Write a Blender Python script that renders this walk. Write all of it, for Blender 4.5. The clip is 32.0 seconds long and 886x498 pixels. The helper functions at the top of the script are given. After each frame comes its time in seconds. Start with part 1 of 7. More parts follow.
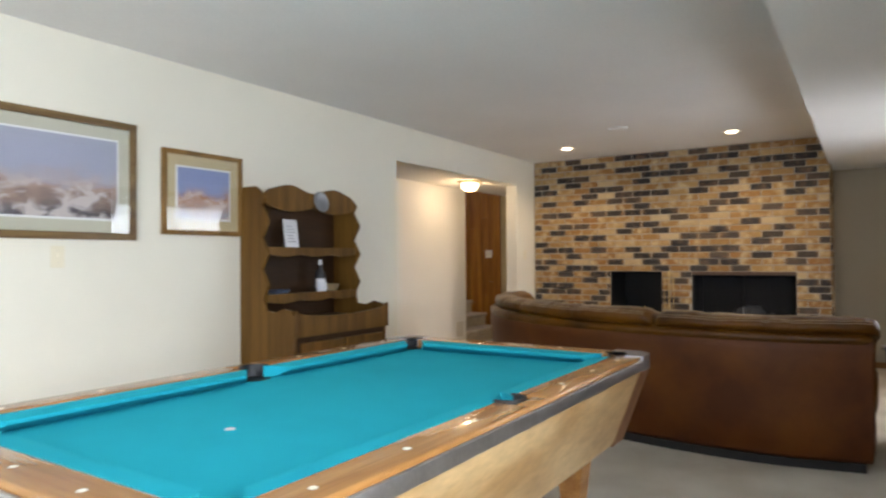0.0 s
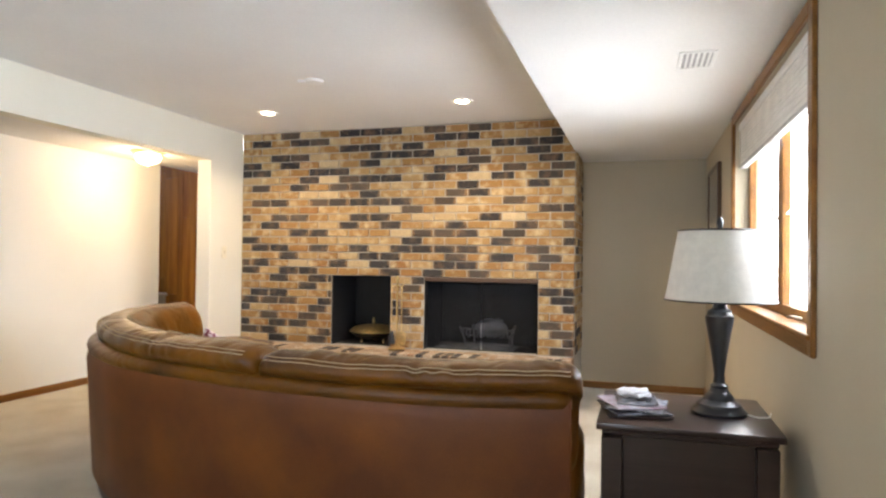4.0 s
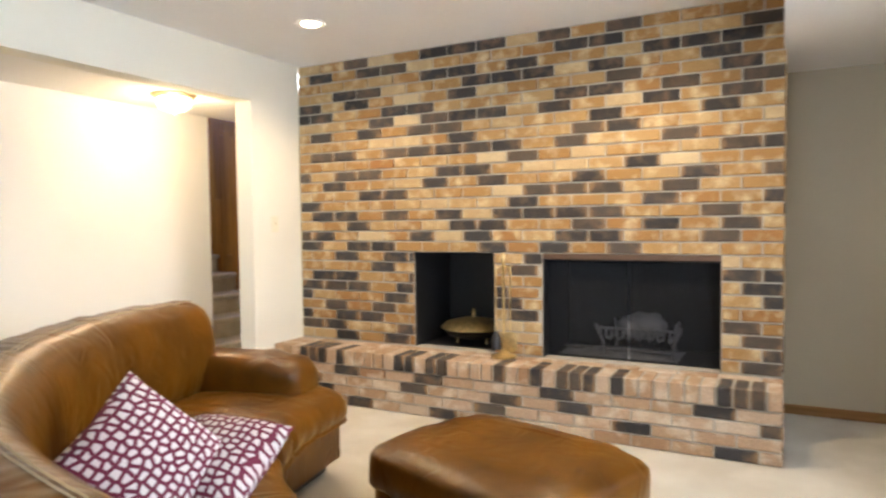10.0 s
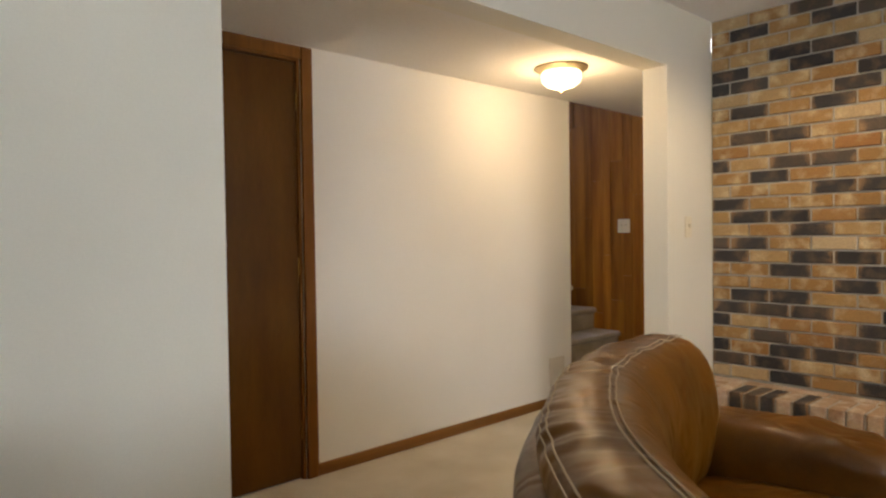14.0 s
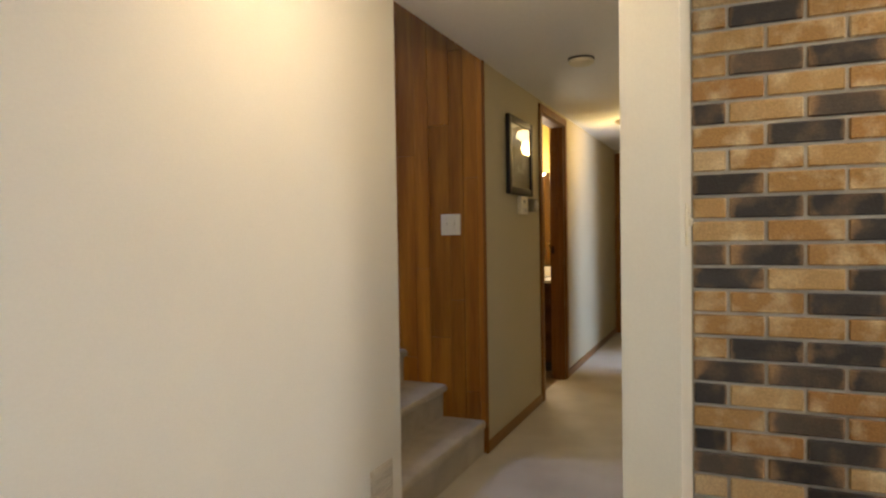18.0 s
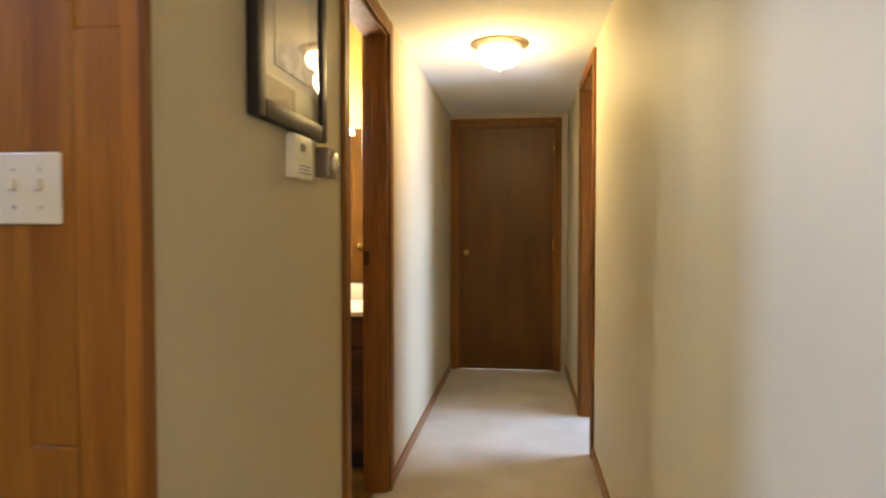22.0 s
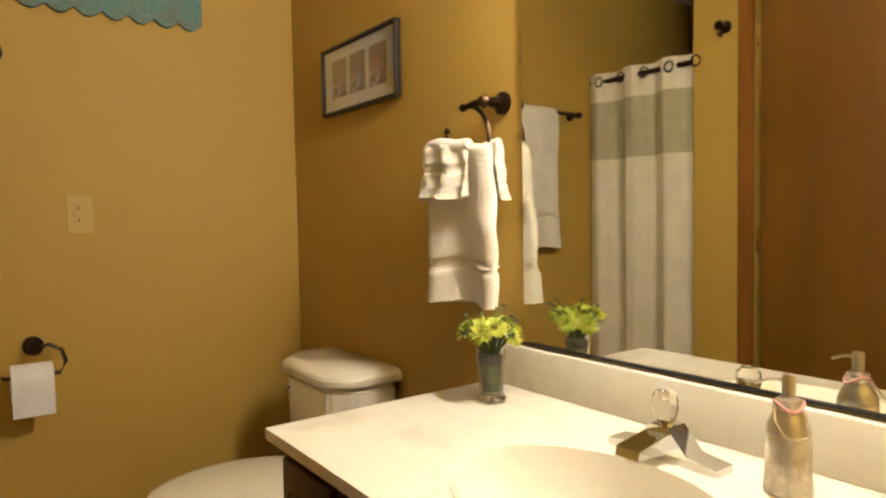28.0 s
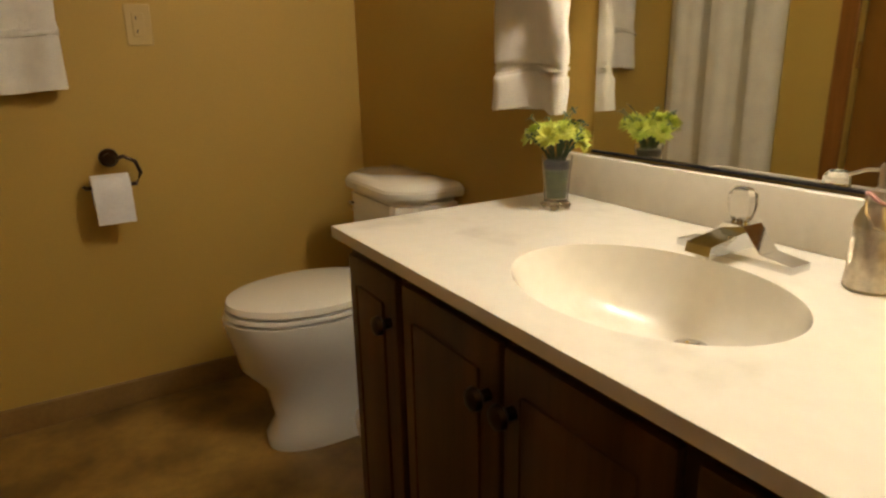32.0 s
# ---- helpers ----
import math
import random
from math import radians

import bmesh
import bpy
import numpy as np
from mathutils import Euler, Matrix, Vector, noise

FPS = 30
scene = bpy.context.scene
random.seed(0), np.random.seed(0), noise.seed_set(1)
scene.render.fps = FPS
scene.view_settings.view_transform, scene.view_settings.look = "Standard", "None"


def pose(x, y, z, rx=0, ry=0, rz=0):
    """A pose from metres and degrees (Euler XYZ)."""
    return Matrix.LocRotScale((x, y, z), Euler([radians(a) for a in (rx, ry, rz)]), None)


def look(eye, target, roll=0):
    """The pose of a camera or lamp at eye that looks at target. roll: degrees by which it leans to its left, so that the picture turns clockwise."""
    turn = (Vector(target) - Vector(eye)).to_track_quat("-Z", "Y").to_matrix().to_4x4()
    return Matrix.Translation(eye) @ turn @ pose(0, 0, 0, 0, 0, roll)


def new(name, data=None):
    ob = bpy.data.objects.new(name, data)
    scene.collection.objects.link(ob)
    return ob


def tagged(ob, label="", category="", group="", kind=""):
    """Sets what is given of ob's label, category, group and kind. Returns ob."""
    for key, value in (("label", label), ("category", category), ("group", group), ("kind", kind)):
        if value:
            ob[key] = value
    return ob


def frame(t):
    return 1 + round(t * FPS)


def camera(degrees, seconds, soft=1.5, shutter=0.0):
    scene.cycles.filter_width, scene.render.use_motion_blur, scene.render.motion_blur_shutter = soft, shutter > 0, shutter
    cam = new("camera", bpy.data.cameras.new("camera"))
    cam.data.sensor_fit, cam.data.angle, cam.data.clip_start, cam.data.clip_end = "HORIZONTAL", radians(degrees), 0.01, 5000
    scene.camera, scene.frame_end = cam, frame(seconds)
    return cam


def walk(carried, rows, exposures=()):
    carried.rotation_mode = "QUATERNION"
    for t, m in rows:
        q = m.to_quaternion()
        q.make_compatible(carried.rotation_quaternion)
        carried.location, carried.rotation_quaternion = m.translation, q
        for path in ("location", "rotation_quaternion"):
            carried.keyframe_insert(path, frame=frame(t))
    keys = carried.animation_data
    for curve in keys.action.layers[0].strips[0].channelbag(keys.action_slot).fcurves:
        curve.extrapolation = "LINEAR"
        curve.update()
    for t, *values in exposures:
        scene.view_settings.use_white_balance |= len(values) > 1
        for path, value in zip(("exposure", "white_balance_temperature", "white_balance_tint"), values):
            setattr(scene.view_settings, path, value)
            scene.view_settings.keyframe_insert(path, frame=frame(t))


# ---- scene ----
cam = camera(68.5, 32.0, soft=2.3, shutter=0.45)
PATH = [
    (0, (3.481, -7.480, 1.168), (2.393, -5.802, 1.200), -0.4),
    (0.5, (3.476, -7.363, 1.171), (2.551, -5.591, 1.222), -0.4),
    (1, (3.465, -7.176, 1.178), (2.675, -5.340, 1.239), -0.1),
    (1.5, (3.488, -6.937, 1.182), (2.791, -5.063, 1.246), 0.2),
    (2, (3.542, -6.637, 1.190), (2.902, -4.744, 1.250), 0.2),
    (2.5, (3.623, -6.389, 1.187), (3.021, -4.482, 1.238), 0.6),
    (3, (3.677, -6.068, 1.190), (3.095, -4.155, 1.226), 0.7),
    (3.5, (3.724, -5.772, 1.186), (3.144, -3.859, 1.212), 0.7),
    (5.5, (3.687, -4.715, 1.196), (3.058, -2.817, 1.235), 0.4),
    (6, (3.613, -4.462, 1.201), (2.950, -2.576, 1.235), 0.4),
    (6.5, (3.466, -4.251, 1.212), (2.808, -2.363, 1.230), 0.2),
    (7, (3.415, -4.070, 1.217), (2.744, -2.186, 1.217), 0.0),
    (7.5, (3.384, -3.894, 1.208), (2.710, -2.011, 1.192), -0.4),
    (8, (3.349, -3.811, 1.204), (2.699, -1.920, 1.167), -0.6),
    (8.5, (3.286, -3.782, 1.210), (2.673, -1.880, 1.147), -0.6),
    (9, (3.233, -3.771, 1.213), (2.604, -1.874, 1.131), -0.5),
    (9.5, (3.196, -3.779, 1.212), (2.463, -1.920, 1.126), -0.5),
    (10, (3.188, -3.820, 1.214), (2.264, -2.048, 1.132), -0.7),
    (10.5, (3.140, -3.805, 1.200), (1.995, -2.167, 1.129), -0.9),
    (11, (2.996, -3.849, 1.182), (1.674, -2.350, 1.121), -0.7),
    (11.5, (2.849, -3.897, 1.184), (1.393, -2.527, 1.127), -0.7),
    (12, (2.648, -3.885, 1.197), (1.120, -2.596, 1.140), -0.9),
    (12.5, (2.431, -3.803, 1.205), (0.852, -2.576, 1.150), -0.9),
    (13, (2.200, -3.798, 1.207), (0.629, -2.561, 1.157), -0.9),
    (13.5, (1.932, -3.744, 1.197), (0.408, -2.449, 1.153), -0.9),
    (14, (1.711, -3.619, 1.192), (0.231, -2.275, 1.148), -0.8),
    (14.5, (1.468, -3.517, 1.185), (0.065, -2.092, 1.143), -1.0),
    (15, (1.256, -3.436, 1.173), (-0.047, -1.919, 1.125), -0.5),
    (15.5, (1.023, -3.289, 1.175), (-0.195, -1.703, 1.125), -0.9),
    (17.5, (0.278, -2.385, 1.214), (-0.630, -0.604, 1.152), -0.9),
    (18, (0.104, -2.143, 1.205), (-0.699, -0.312, 1.153), -0.9),
    (18.5, (-0.030, -1.892, 1.198), (-0.743, -0.024, 1.151), -0.7),
    (19, (-0.132, -1.610, 1.199), (-0.792, 0.277, 1.141), -0.5),
    (19.5, (-0.239, -1.351, 1.189), (-0.830, 0.559, 1.136), -0.5),
    (20, (-0.337, -1.096, 1.193), (-0.849, 0.836, 1.133), -0.2),
    (20.5, (-0.395, -0.781, 1.189), (-0.846, 1.166, 1.127), 0.3),
    (21, (-0.446, -0.477, 1.177), (-0.829, 1.485, 1.117), 0.0),
    (21.5, (-0.498, -0.161, 1.178), (-0.796, 1.816, 1.112), -0.2),
    (22, (-0.512, 0.196, 1.182), (-0.751, 2.180, 1.118), 0.0),
    (22.5, (-0.527, 0.522, 1.178), (-0.736, 2.510, 1.124), -0.2),
    (23, (-0.558, 0.847, 1.186), (-0.761, 2.836, 1.133), 0.3),
    (23.5, (-0.550, 1.175, 1.191), (-0.831, 3.154, 1.137), 0.6),
    (24, (-0.576, 1.440, 1.186), (-0.956, 3.402, 1.125), -0.2),
    (24.5, (-0.660, 1.723, 1.181), (-1.174, 3.655, 1.107), 0.9),
    (25, (-0.721, 1.989, 1.166), (-1.442, 3.854, 1.094), 1.6),
    (25.5, (-0.789, 2.203, 1.154), (-1.760, 3.950, 1.093), 1.2),
    (26, (-0.923, 2.420, 1.164), (-2.116, 4.024, 1.098), 1.7),
    (26.5, (-1.024, 2.559, 1.168), (-2.399, 4.009, 1.098), 1.0),
    (28.5, (-1.283, 2.831, 1.143), (-2.916, 3.980, 1.025), -1.3),
    (29, (-1.287, 2.853, 1.138), (-2.930, 3.983, 0.979), -1.6),
    (29.5, (-1.289, 2.847, 1.133), (-2.923, 3.982, 0.926), -1.6),
    (30, (-1.288, 2.835, 1.125), (-2.906, 3.978, 0.854), -1.5),
    (30.5, (-1.271, 2.826, 1.114), (-2.881, 3.960, 0.760), -1.3),
    (31, (-1.268, 2.815, 1.101), (-2.871, 3.926, 0.656), -1.3),
    (31.5, (-1.271, 2.806, 1.086), (-2.886, 3.865, 0.563), -1.2),
    (32, (-1.275, 2.795, 1.074), (-2.924, 3.774, 0.505), -1.3),
]
# seconds, stops, kelvin, tint
EXPOSURES = [(0.0, -1.05, 6700, 17), (1.0, -0.77, 6650, 17), (3.0, -0.3, 6650, 17), (6.0, 0.03, 6550, 16), (8.0, 0.05, 6450, 15), (10.0, 0.0, 6450, 15), (11.0, -0.22, 6500, 15), (12.0, -0.76, 6700, 16), (13.0, -0.96, 6900, 17), (14.0, -1.02, 7000, 17), (15.0, -1.12, 7200, 16), (18.0, -1.0, 6750, 13), (19.0, -0.72, 6600, 12), (20.0, -0.52, 6600, 14), (21.0, -0.08, 6550, 15), (22.0, -0.12, 6450, 15), (23.0, -0.05, 6500, 13), (24.0, -0.08, 6350, 12), (25.0, 0.06, 6400, 11), (26.0, -0.38, 6650, 11), (28.5, -0.92, 6600, 12), (31.0, -1.2, 6550, 12), (32.0, -1.45, 6650, 13)]
walk(cam, [(t, look(eye, target, roll)) for t, eye, target, roll in PATH], EXPOSURES)

# plan, in metres: room faces
H, HALL_H, SOFFIT_H = 2.37, 2.12, 2.10
X_WIN = 4.28              # window wall of the family room
SOFFIT_X = 3.19
Y_BACK = -8.7             # wall behind the pool table
Y_RECESS = 0.717          # end wall beside the chimney breast
HALL_L, HALL_R = -1.101, -0.14
HALL_END = 5.60
BATH_L, BATH_R = -3.45, -1.199
BATH_NEAR, BATH_FAR, BATH_H = 2.20, 3.757, 2.34


# ---- world and lamps ----
world = bpy.data.worlds.new("sky")
scene.world = world
world.use_nodes = True
wn = world.node_tree.nodes
sky = wn.new("ShaderNodeTexSky")
sky.sky_type = "NISHITA"
sky.sun_disc = False
sky.sun_elevation = radians(50)
sky.sun_rotation = radians(200)
world.node_tree.links.new(sky.outputs[0], wn["Background"].inputs[0])
wn["Background"].inputs[1].default_value = 0.15
sun = bpy.data.lights.new("sun", "SUN")
sun.energy, sun.angle, sun.color = 3.0, radians(0.5), (1.0, 0.95, 0.88)
new("sun", sun).matrix_world = look((0, 0, 20), (1.0, -11.0, 0))


def lamp(name, kind, energy, color, m, size=0.1, size_y=0.0, spread=180):
    data = bpy.data.lights.new(name, kind)
    data.energy, data.color = energy, color
    if kind == "AREA":
        data.shape = "RECTANGLE"
        data.size, data.size_y, data.spread = size, size_y or size, radians(spread)
    else:
        data.shadow_soft_size = size
    if kind == "SPOT":
        data.spot_size, data.spot_blend = radians(spread), 0.6
    ob = new(name, data)
    ob.matrix_world = m
    return ob


DAY = (0.66, 0.82, 1.0)
WARM = (1.0, 0.72, 0.40)
lamp("window_daylight", "AREA", 44, DAY, look((4.36, -2.09, 1.44), (1.6, -2.2, 0.1)), 1.8, 0.95, 140)
lamp("patio_daylight", "AREA", 86, DAY, look((1.7, Y_BACK + 0.05, 1.15), (0.7, -3.5, 0.9)), 2.2, 2.0, 150)
lamp("side_room_daylight", "AREA", 215, (0.47, 0.64, 1.0), look((2.3, 4.2, 1.3), (-1.2, 3.7, 1.0)), 1.2, 1.2)
lamp("rear_window_daylight", "AREA", 52, DAY, look((X_WIN + 0.08, -7.0, 1.44), (1.6, -6.2, 0.6)), 1.3, 0.95, 140)
for cx in (0.765, 2.43):
    lamp("recessed_bulb", "SPOT", 88, (1.0, 0.79, 0.50), look((cx, -0.79, H - 0.03), (cx, -0.79, 0)), 0.05, spread=150)
lamp("hall_bulb", "POINT", 22, WARM, pose(-0.555, -0.645, HALL_H - 0.17), 0.07)
lamp("hall_bulb", "POINT", 21, (1.0, 0.71, 0.26), pose(-0.625, 3.55, HALL_H - 0.17), 0.07)
for bx in (-1.872, -1.707, -1.542):
    lamp("vanity_bulb", "POINT", 27, (1.0, 0.92, 0.74), pose(bx, 3.625, 1.775), 0.03)
lamp("stairwell_daylight", "AREA", 24, (0.38, 0.54, 1.0), look((-3.9, 0.65, 3.3), (-0.3, 0.65, 0.9)), 0.6, 0.9, 85)


# ---- materials ----
def mat(name, base, rough=0.6, vary=0.08, scale=8.0, fine=90.0, bump=0.1, metal=0.0, stretch=(1, 1, 1), sheen=0.0, coat=0.0,
        tone=None, tone_at=(0.35, 0.65), distance=0.002, rand=0.0):
    """A surface with stains at one scale and grain at another. tone: a second colour mixed in by the coarse noise."""
    m = bpy.data.materials.new(name)
    m.use_nodes = True
    nt = m.node_tree
    N, L = nt.nodes, nt.links.new
    b = N["Principled BSDF"]
    b.inputs["Roughness"].default_value = rough
    b.inputs["Metallic"].default_value = metal
    b.inputs["Coat Weight"].default_value = coat
    b.inputs["Sheen Weight"].default_value = sheen
    tc = N.new("ShaderNodeTexCoord")
    mp = N.new("ShaderNodeMapping")
    mp.inputs["Scale"].default_value = stretch
    L(tc.outputs["Object"], mp.inputs[0])
    big, small = N.new("ShaderNodeTexNoise"), N.new("ShaderNodeTexNoise")
    big.inputs["Scale"].default_value, small.inputs["Scale"].default_value = scale, fine
    big.inputs["Detail"].default_value, small.inputs["Detail"].default_value = 5, 4
    L(mp.outputs[0], big.inputs["Vector"])
    L(mp.outputs[0], small.inputs["Vector"])
    ramp = N.new("ShaderNodeValToRGB")
    ramp.color_ramp.elements[0].position, ramp.color_ramp.elements[1].position = tone_at
    lo = tone or [c * (1 - 2 * vary) for c in base]
    ramp.color_ramp.elements[0].color = (*lo, 1)
    ramp.color_ramp.elements[1].color = (*base, 1)
    L(big.outputs["Fac"], ramp.inputs[0])
    mix = N.new("ShaderNodeMix")
    mix.data_type, mix.blend_type = "RGBA", "MULTIPLY"
    mix.inputs["Factor"].default_value = min(1.0, vary * 4)
    L(ramp.outputs[0], mix.inputs["A"])
    grey = N.new("ShaderNodeMapRange")
    grey.inputs["From Min"].default_value, grey.inputs["From Max"].default_value = 0.3, 0.7
    grey.inputs["To Min"].default_value, grey.inputs["To Max"].default_value = 0.72, 1.12
    L(small.outputs["Fac"], grey.inputs["Value"])
    L(grey.outputs[0], mix.inputs["B"])
    out = mix.outputs["Result"]
    if rand:
        oi = N.new("ShaderNodeObjectInfo")
        hs = N.new("ShaderNodeHueSaturation")
        mr = N.new("ShaderNodeMapRange")
        mr.inputs["To Min"].default_value, mr.inputs["To Max"].default_value = 1 - rand, 1 + rand
        L(oi.outputs["Random"], mr.inputs["Value"])
        L(mr.outputs[0], hs.inputs["Value"])
        L(out, hs.inputs["Color"])
        out = hs.outputs[0]
    L(out, b.inputs["Base Color"])
    if bump:
        bp = N.new("ShaderNodeBump")
        bp.inputs["Strength"].default_value, bp.inputs["Distance"].default_value = bump, distance
        L(small.outputs["Fac"], bp.inputs["Height"])
        L(bp.outputs[0], b.inputs["Normal"])
    return m


def wood(name, base, dark, rough=0.4, along="z", scale=1.0, coat=0.1, rand=0.0, knots=0.5):
    stretch = {"x": (0.06, 1, 1), "y": (1, 0.06, 1), "z": (1, 1, 0.06)}[along]
    m = mat(name, base, rough, 0.16, 14 * scale, 120 * scale, 0.12, stretch=stretch, coat=coat, tone=dark, tone_at=(0.36, 0.62), rand=rand, distance=0.001)
    m.node_tree.nodes["Principled BSDF"].inputs["Specular IOR Level"].default_value = 0.3
    return m


def glow(name, color, strength, base=(0.9, 0.85, 0.75)):
    m = mat(name, base, 0.4, 0.01)
    b = m.node_tree.nodes["Principled BSDF"]
    b.inputs["Emission Color"].default_value, b.inputs["Emission Strength"].default_value = (*color, 1), strength
    return m


def glass(name, color=(1, 1, 1), rough=0.0, ior=1.45):
    m = bpy.data.materials.new(name)
    m.use_nodes = True
    b = m.node_tree.nodes["Principled BSDF"]
    b.inputs["Base Color"].default_value = (*color, 1)
    b.inputs["Roughness"].default_value, b.inputs["IOR"].default_value = rough, ior
    b.inputs["Transmission Weight"].default_value = 1
    return m


def mirror_mat(name):
    m = bpy.data.materials.new(name)
    m.use_nodes = True
    b = m.node_tree.nodes["Principled BSDF"]
    b.inputs["Base Color"].default_value = (0.86, 0.88, 0.86, 1)
    b.inputs["Metallic"].default_value, b.inputs["Roughness"].default_value = 1, 0.02
    return m


WALL = mat("cream_wall_paint", (0.80, 0.77, 0.66), 0.75, 0.025, 1.3, 160, 0.06, distance=0.001)
WALL_WHITE = mat("white_wall_paint", (0.80, 0.79, 0.74), 0.7, 0.025, 1.1, 160, 0.06, distance=0.001)
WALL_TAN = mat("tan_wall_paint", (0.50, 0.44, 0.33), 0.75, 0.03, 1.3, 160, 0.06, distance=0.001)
WALL_BATH = mat("ochre_bathroom_paint", (0.44, 0.285, 0.055), 0.65, 0.03, 1.5, 160, 0.05, distance=0.001)
CEIL = mat("ceiling_paint", (0.82, 0.81, 0.79), 0.85, 0.03, 0.9, 60, 0.12, distance=0.002)
CARPET = mat("cream_carpet", (0.67, 0.61, 0.49), 0.95, 0.10, 2.6, 260, 0.9, sheen=0.3, tone=(0.49, 0.42, 0.30), tone_at=(0.3, 0.7), distance=0.006)
CARPET_STAIR = mat("taupe_stair_carpet", (0.50, 0.42, 0.28), 0.95, 0.10, 6, 260, 0.9, sheen=0.3, tone=(0.38, 0.31, 0.20), distance=0.006)
WALL_PASSAGE = mat("pale_cream_hall_paint", (0.70, 0.66, 0.48), 0.6, 0.025, 1.1, 160, 0.06, distance=0.001)
WALL_HALL = mat("tan_hall_paint", (0.51, 0.437, 0.28), 0.75, 0.03, 1.3, 160, 0.06, distance=0.001)
VINYL = mat("bathroom_vinyl", (0.34, 0.205, 0.05), 0.35, 0.16, 4, 24, 0.1, tone=(0.13, 0.07, 0.016), tone_at=(0.36, 0.62))
OAK = wood("oak_trim", (0.24, 0.096, 0.015), (0.16, 0.058, 0.008), 0.5, coat=0.0)
OAK_X = wood("oak_trim_lengthwise", (0.36, 0.19, 0.07), (0.23, 0.11, 0.035), 0.4, "x")
OAK_Y = wood("oak_trim_crosswise", (0.29, 0.13, 0.030), (0.19, 0.08, 0.016), 0.4, "y")
DOOR = mat("brown_door_veneer", (0.150, 0.062, 0.009), 0.36, 0.08, 7, 90, 0.1, stretch=(1, 1, 0.22), tone=(0.092, 0.037, 0.006), tone_at=(0.3, 0.7), distance=0.001)
DOOR.node_tree.nodes["Principled BSDF"].inputs["Specular IOR Level"].default_value = 0.45
PLANK = wood("cherry_plank", (0.45, 0.185, 0.022), (0.30, 0.108, 0.012), 0.42, rand=0.26, coat=0.1)
for m_ in (DOOR, OAK):
    m_.node_tree.nodes["Principled BSDF"].inputs["Specular IOR Level"].default_value = 0.22
MORTAR = mat("mortar", (0.46, 0.42, 0.35), 0.9, 0.08, 20, 200, 0.5)
BRONZE = mat("oiled_bronze", (0.05, 0.032, 0.022), 0.35, 0.05, metal=1.0)
CHROME = mat("chrome", (0.75, 0.75, 0.75), 0.08, 0.01, bump=0, metal=1.0)
BRASS = mat("brass", (0.75, 0.52, 0.20), 0.25, 0.05, metal=1.0)
NICKEL = mat("satin_nickel", (0.62, 0.58, 0.50), 0.3, 0.03, metal=1.0)
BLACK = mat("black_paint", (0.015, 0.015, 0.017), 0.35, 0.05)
SOOT = mat("sooty_steel", (0.007, 0.007, 0.008), 0.55, 0.2, 12, 80, 0.2)
IVORY = mat("ivory_plastic", (0.78, 0.72, 0.55), 0.4, 0.01)
WHITE = mat("white_paint", (0.82, 0.82, 0.80), 0.5, 0.02)
MIRROR = mirror_mat("silvered_glass")
GLASS = glass("clear_glass")


# ---- mesh helpers ----
def finish(name, bm, material, parent=None, label="", smooth=None):
    me = bpy.data.meshes.new(name)
    bmesh.ops.recalc_face_normals(bm, faces=bm.faces[:])
    if smooth:
        for f in bm.faces:
            f.smooth = True
        for e in bm.edges:
            if len(e.link_faces) == 2 and e.calc_face_angle(0) > radians(smooth):
                e.smooth = False
    bm.to_mesh(me)
    bm.free()
    me.materials.append(material)
    ob = new(name, me)
    if parent:
        ob.parent = parent
    if label:
        ob["label"] = label
    return ob


def part(name, bm, material, parent, label="", smooth=40):
    return finish(name, bm, material, parent, label, smooth)


def thing(name, m, label, category, group="", kind=""):
    ob = new(name)
    ob.empty_display_size = 0.1
    ob.matrix_world = m
    return tagged(ob, label, category, group, kind)


def box(bm, lo, hi, bevel=0.0, segs=1, m=None):
    ret = bmesh.ops.create_cube(bm, size=1)
    vs = ret["verts"]
    for v in vs:
        v.co = Vector([lo[i] + (v.co[i] + 0.5) * (hi[i] - lo[i]) for i in range(3)])
    if bevel:
        es = list({e for v in vs for e in v.link_edges})
        out = bmesh.ops.bevel(bm, geom=es, offset=bevel, segments=segs, affect="EDGES", profile=0.6)
        vs = list({v for f in out["faces"] for v in f.verts} | {v for v in vs if v.is_valid})
    if m:
        for v in vs:
            v.co = m @ v.co
    return bm


def B(lo, hi, bevel=0.0, segs=1, m=None):
    return box(bmesh.new(), lo, hi, bevel, segs, m)


def lathe(bm, profile, steps=20, m=None, cap=True):
    """Turns a profile of (radius, height) round z."""
    rings = []
    for r, z in profile:
        rings.append([bm.verts.new((r * math.cos(a), r * math.sin(a), z)) for a in (2 * math.pi * k / steps for k in range(steps))])
    for a, b in zip(rings, rings[1:]):
        for k in range(steps):
            bm.faces.new((a[k], a[(k + 1) % steps], b[(k + 1) % steps], b[k]))
    if cap:
        bm.faces.new(rings[0][::-1])
        bm.faces.new(rings[-1])
    if m:
        for ring in rings:
            for v in ring:
                v.co = m @ v.co
    return bm


def T_(profile, steps=20, m=None, cap=True):
    return lathe(bmesh.new(), profile, steps, m, cap)


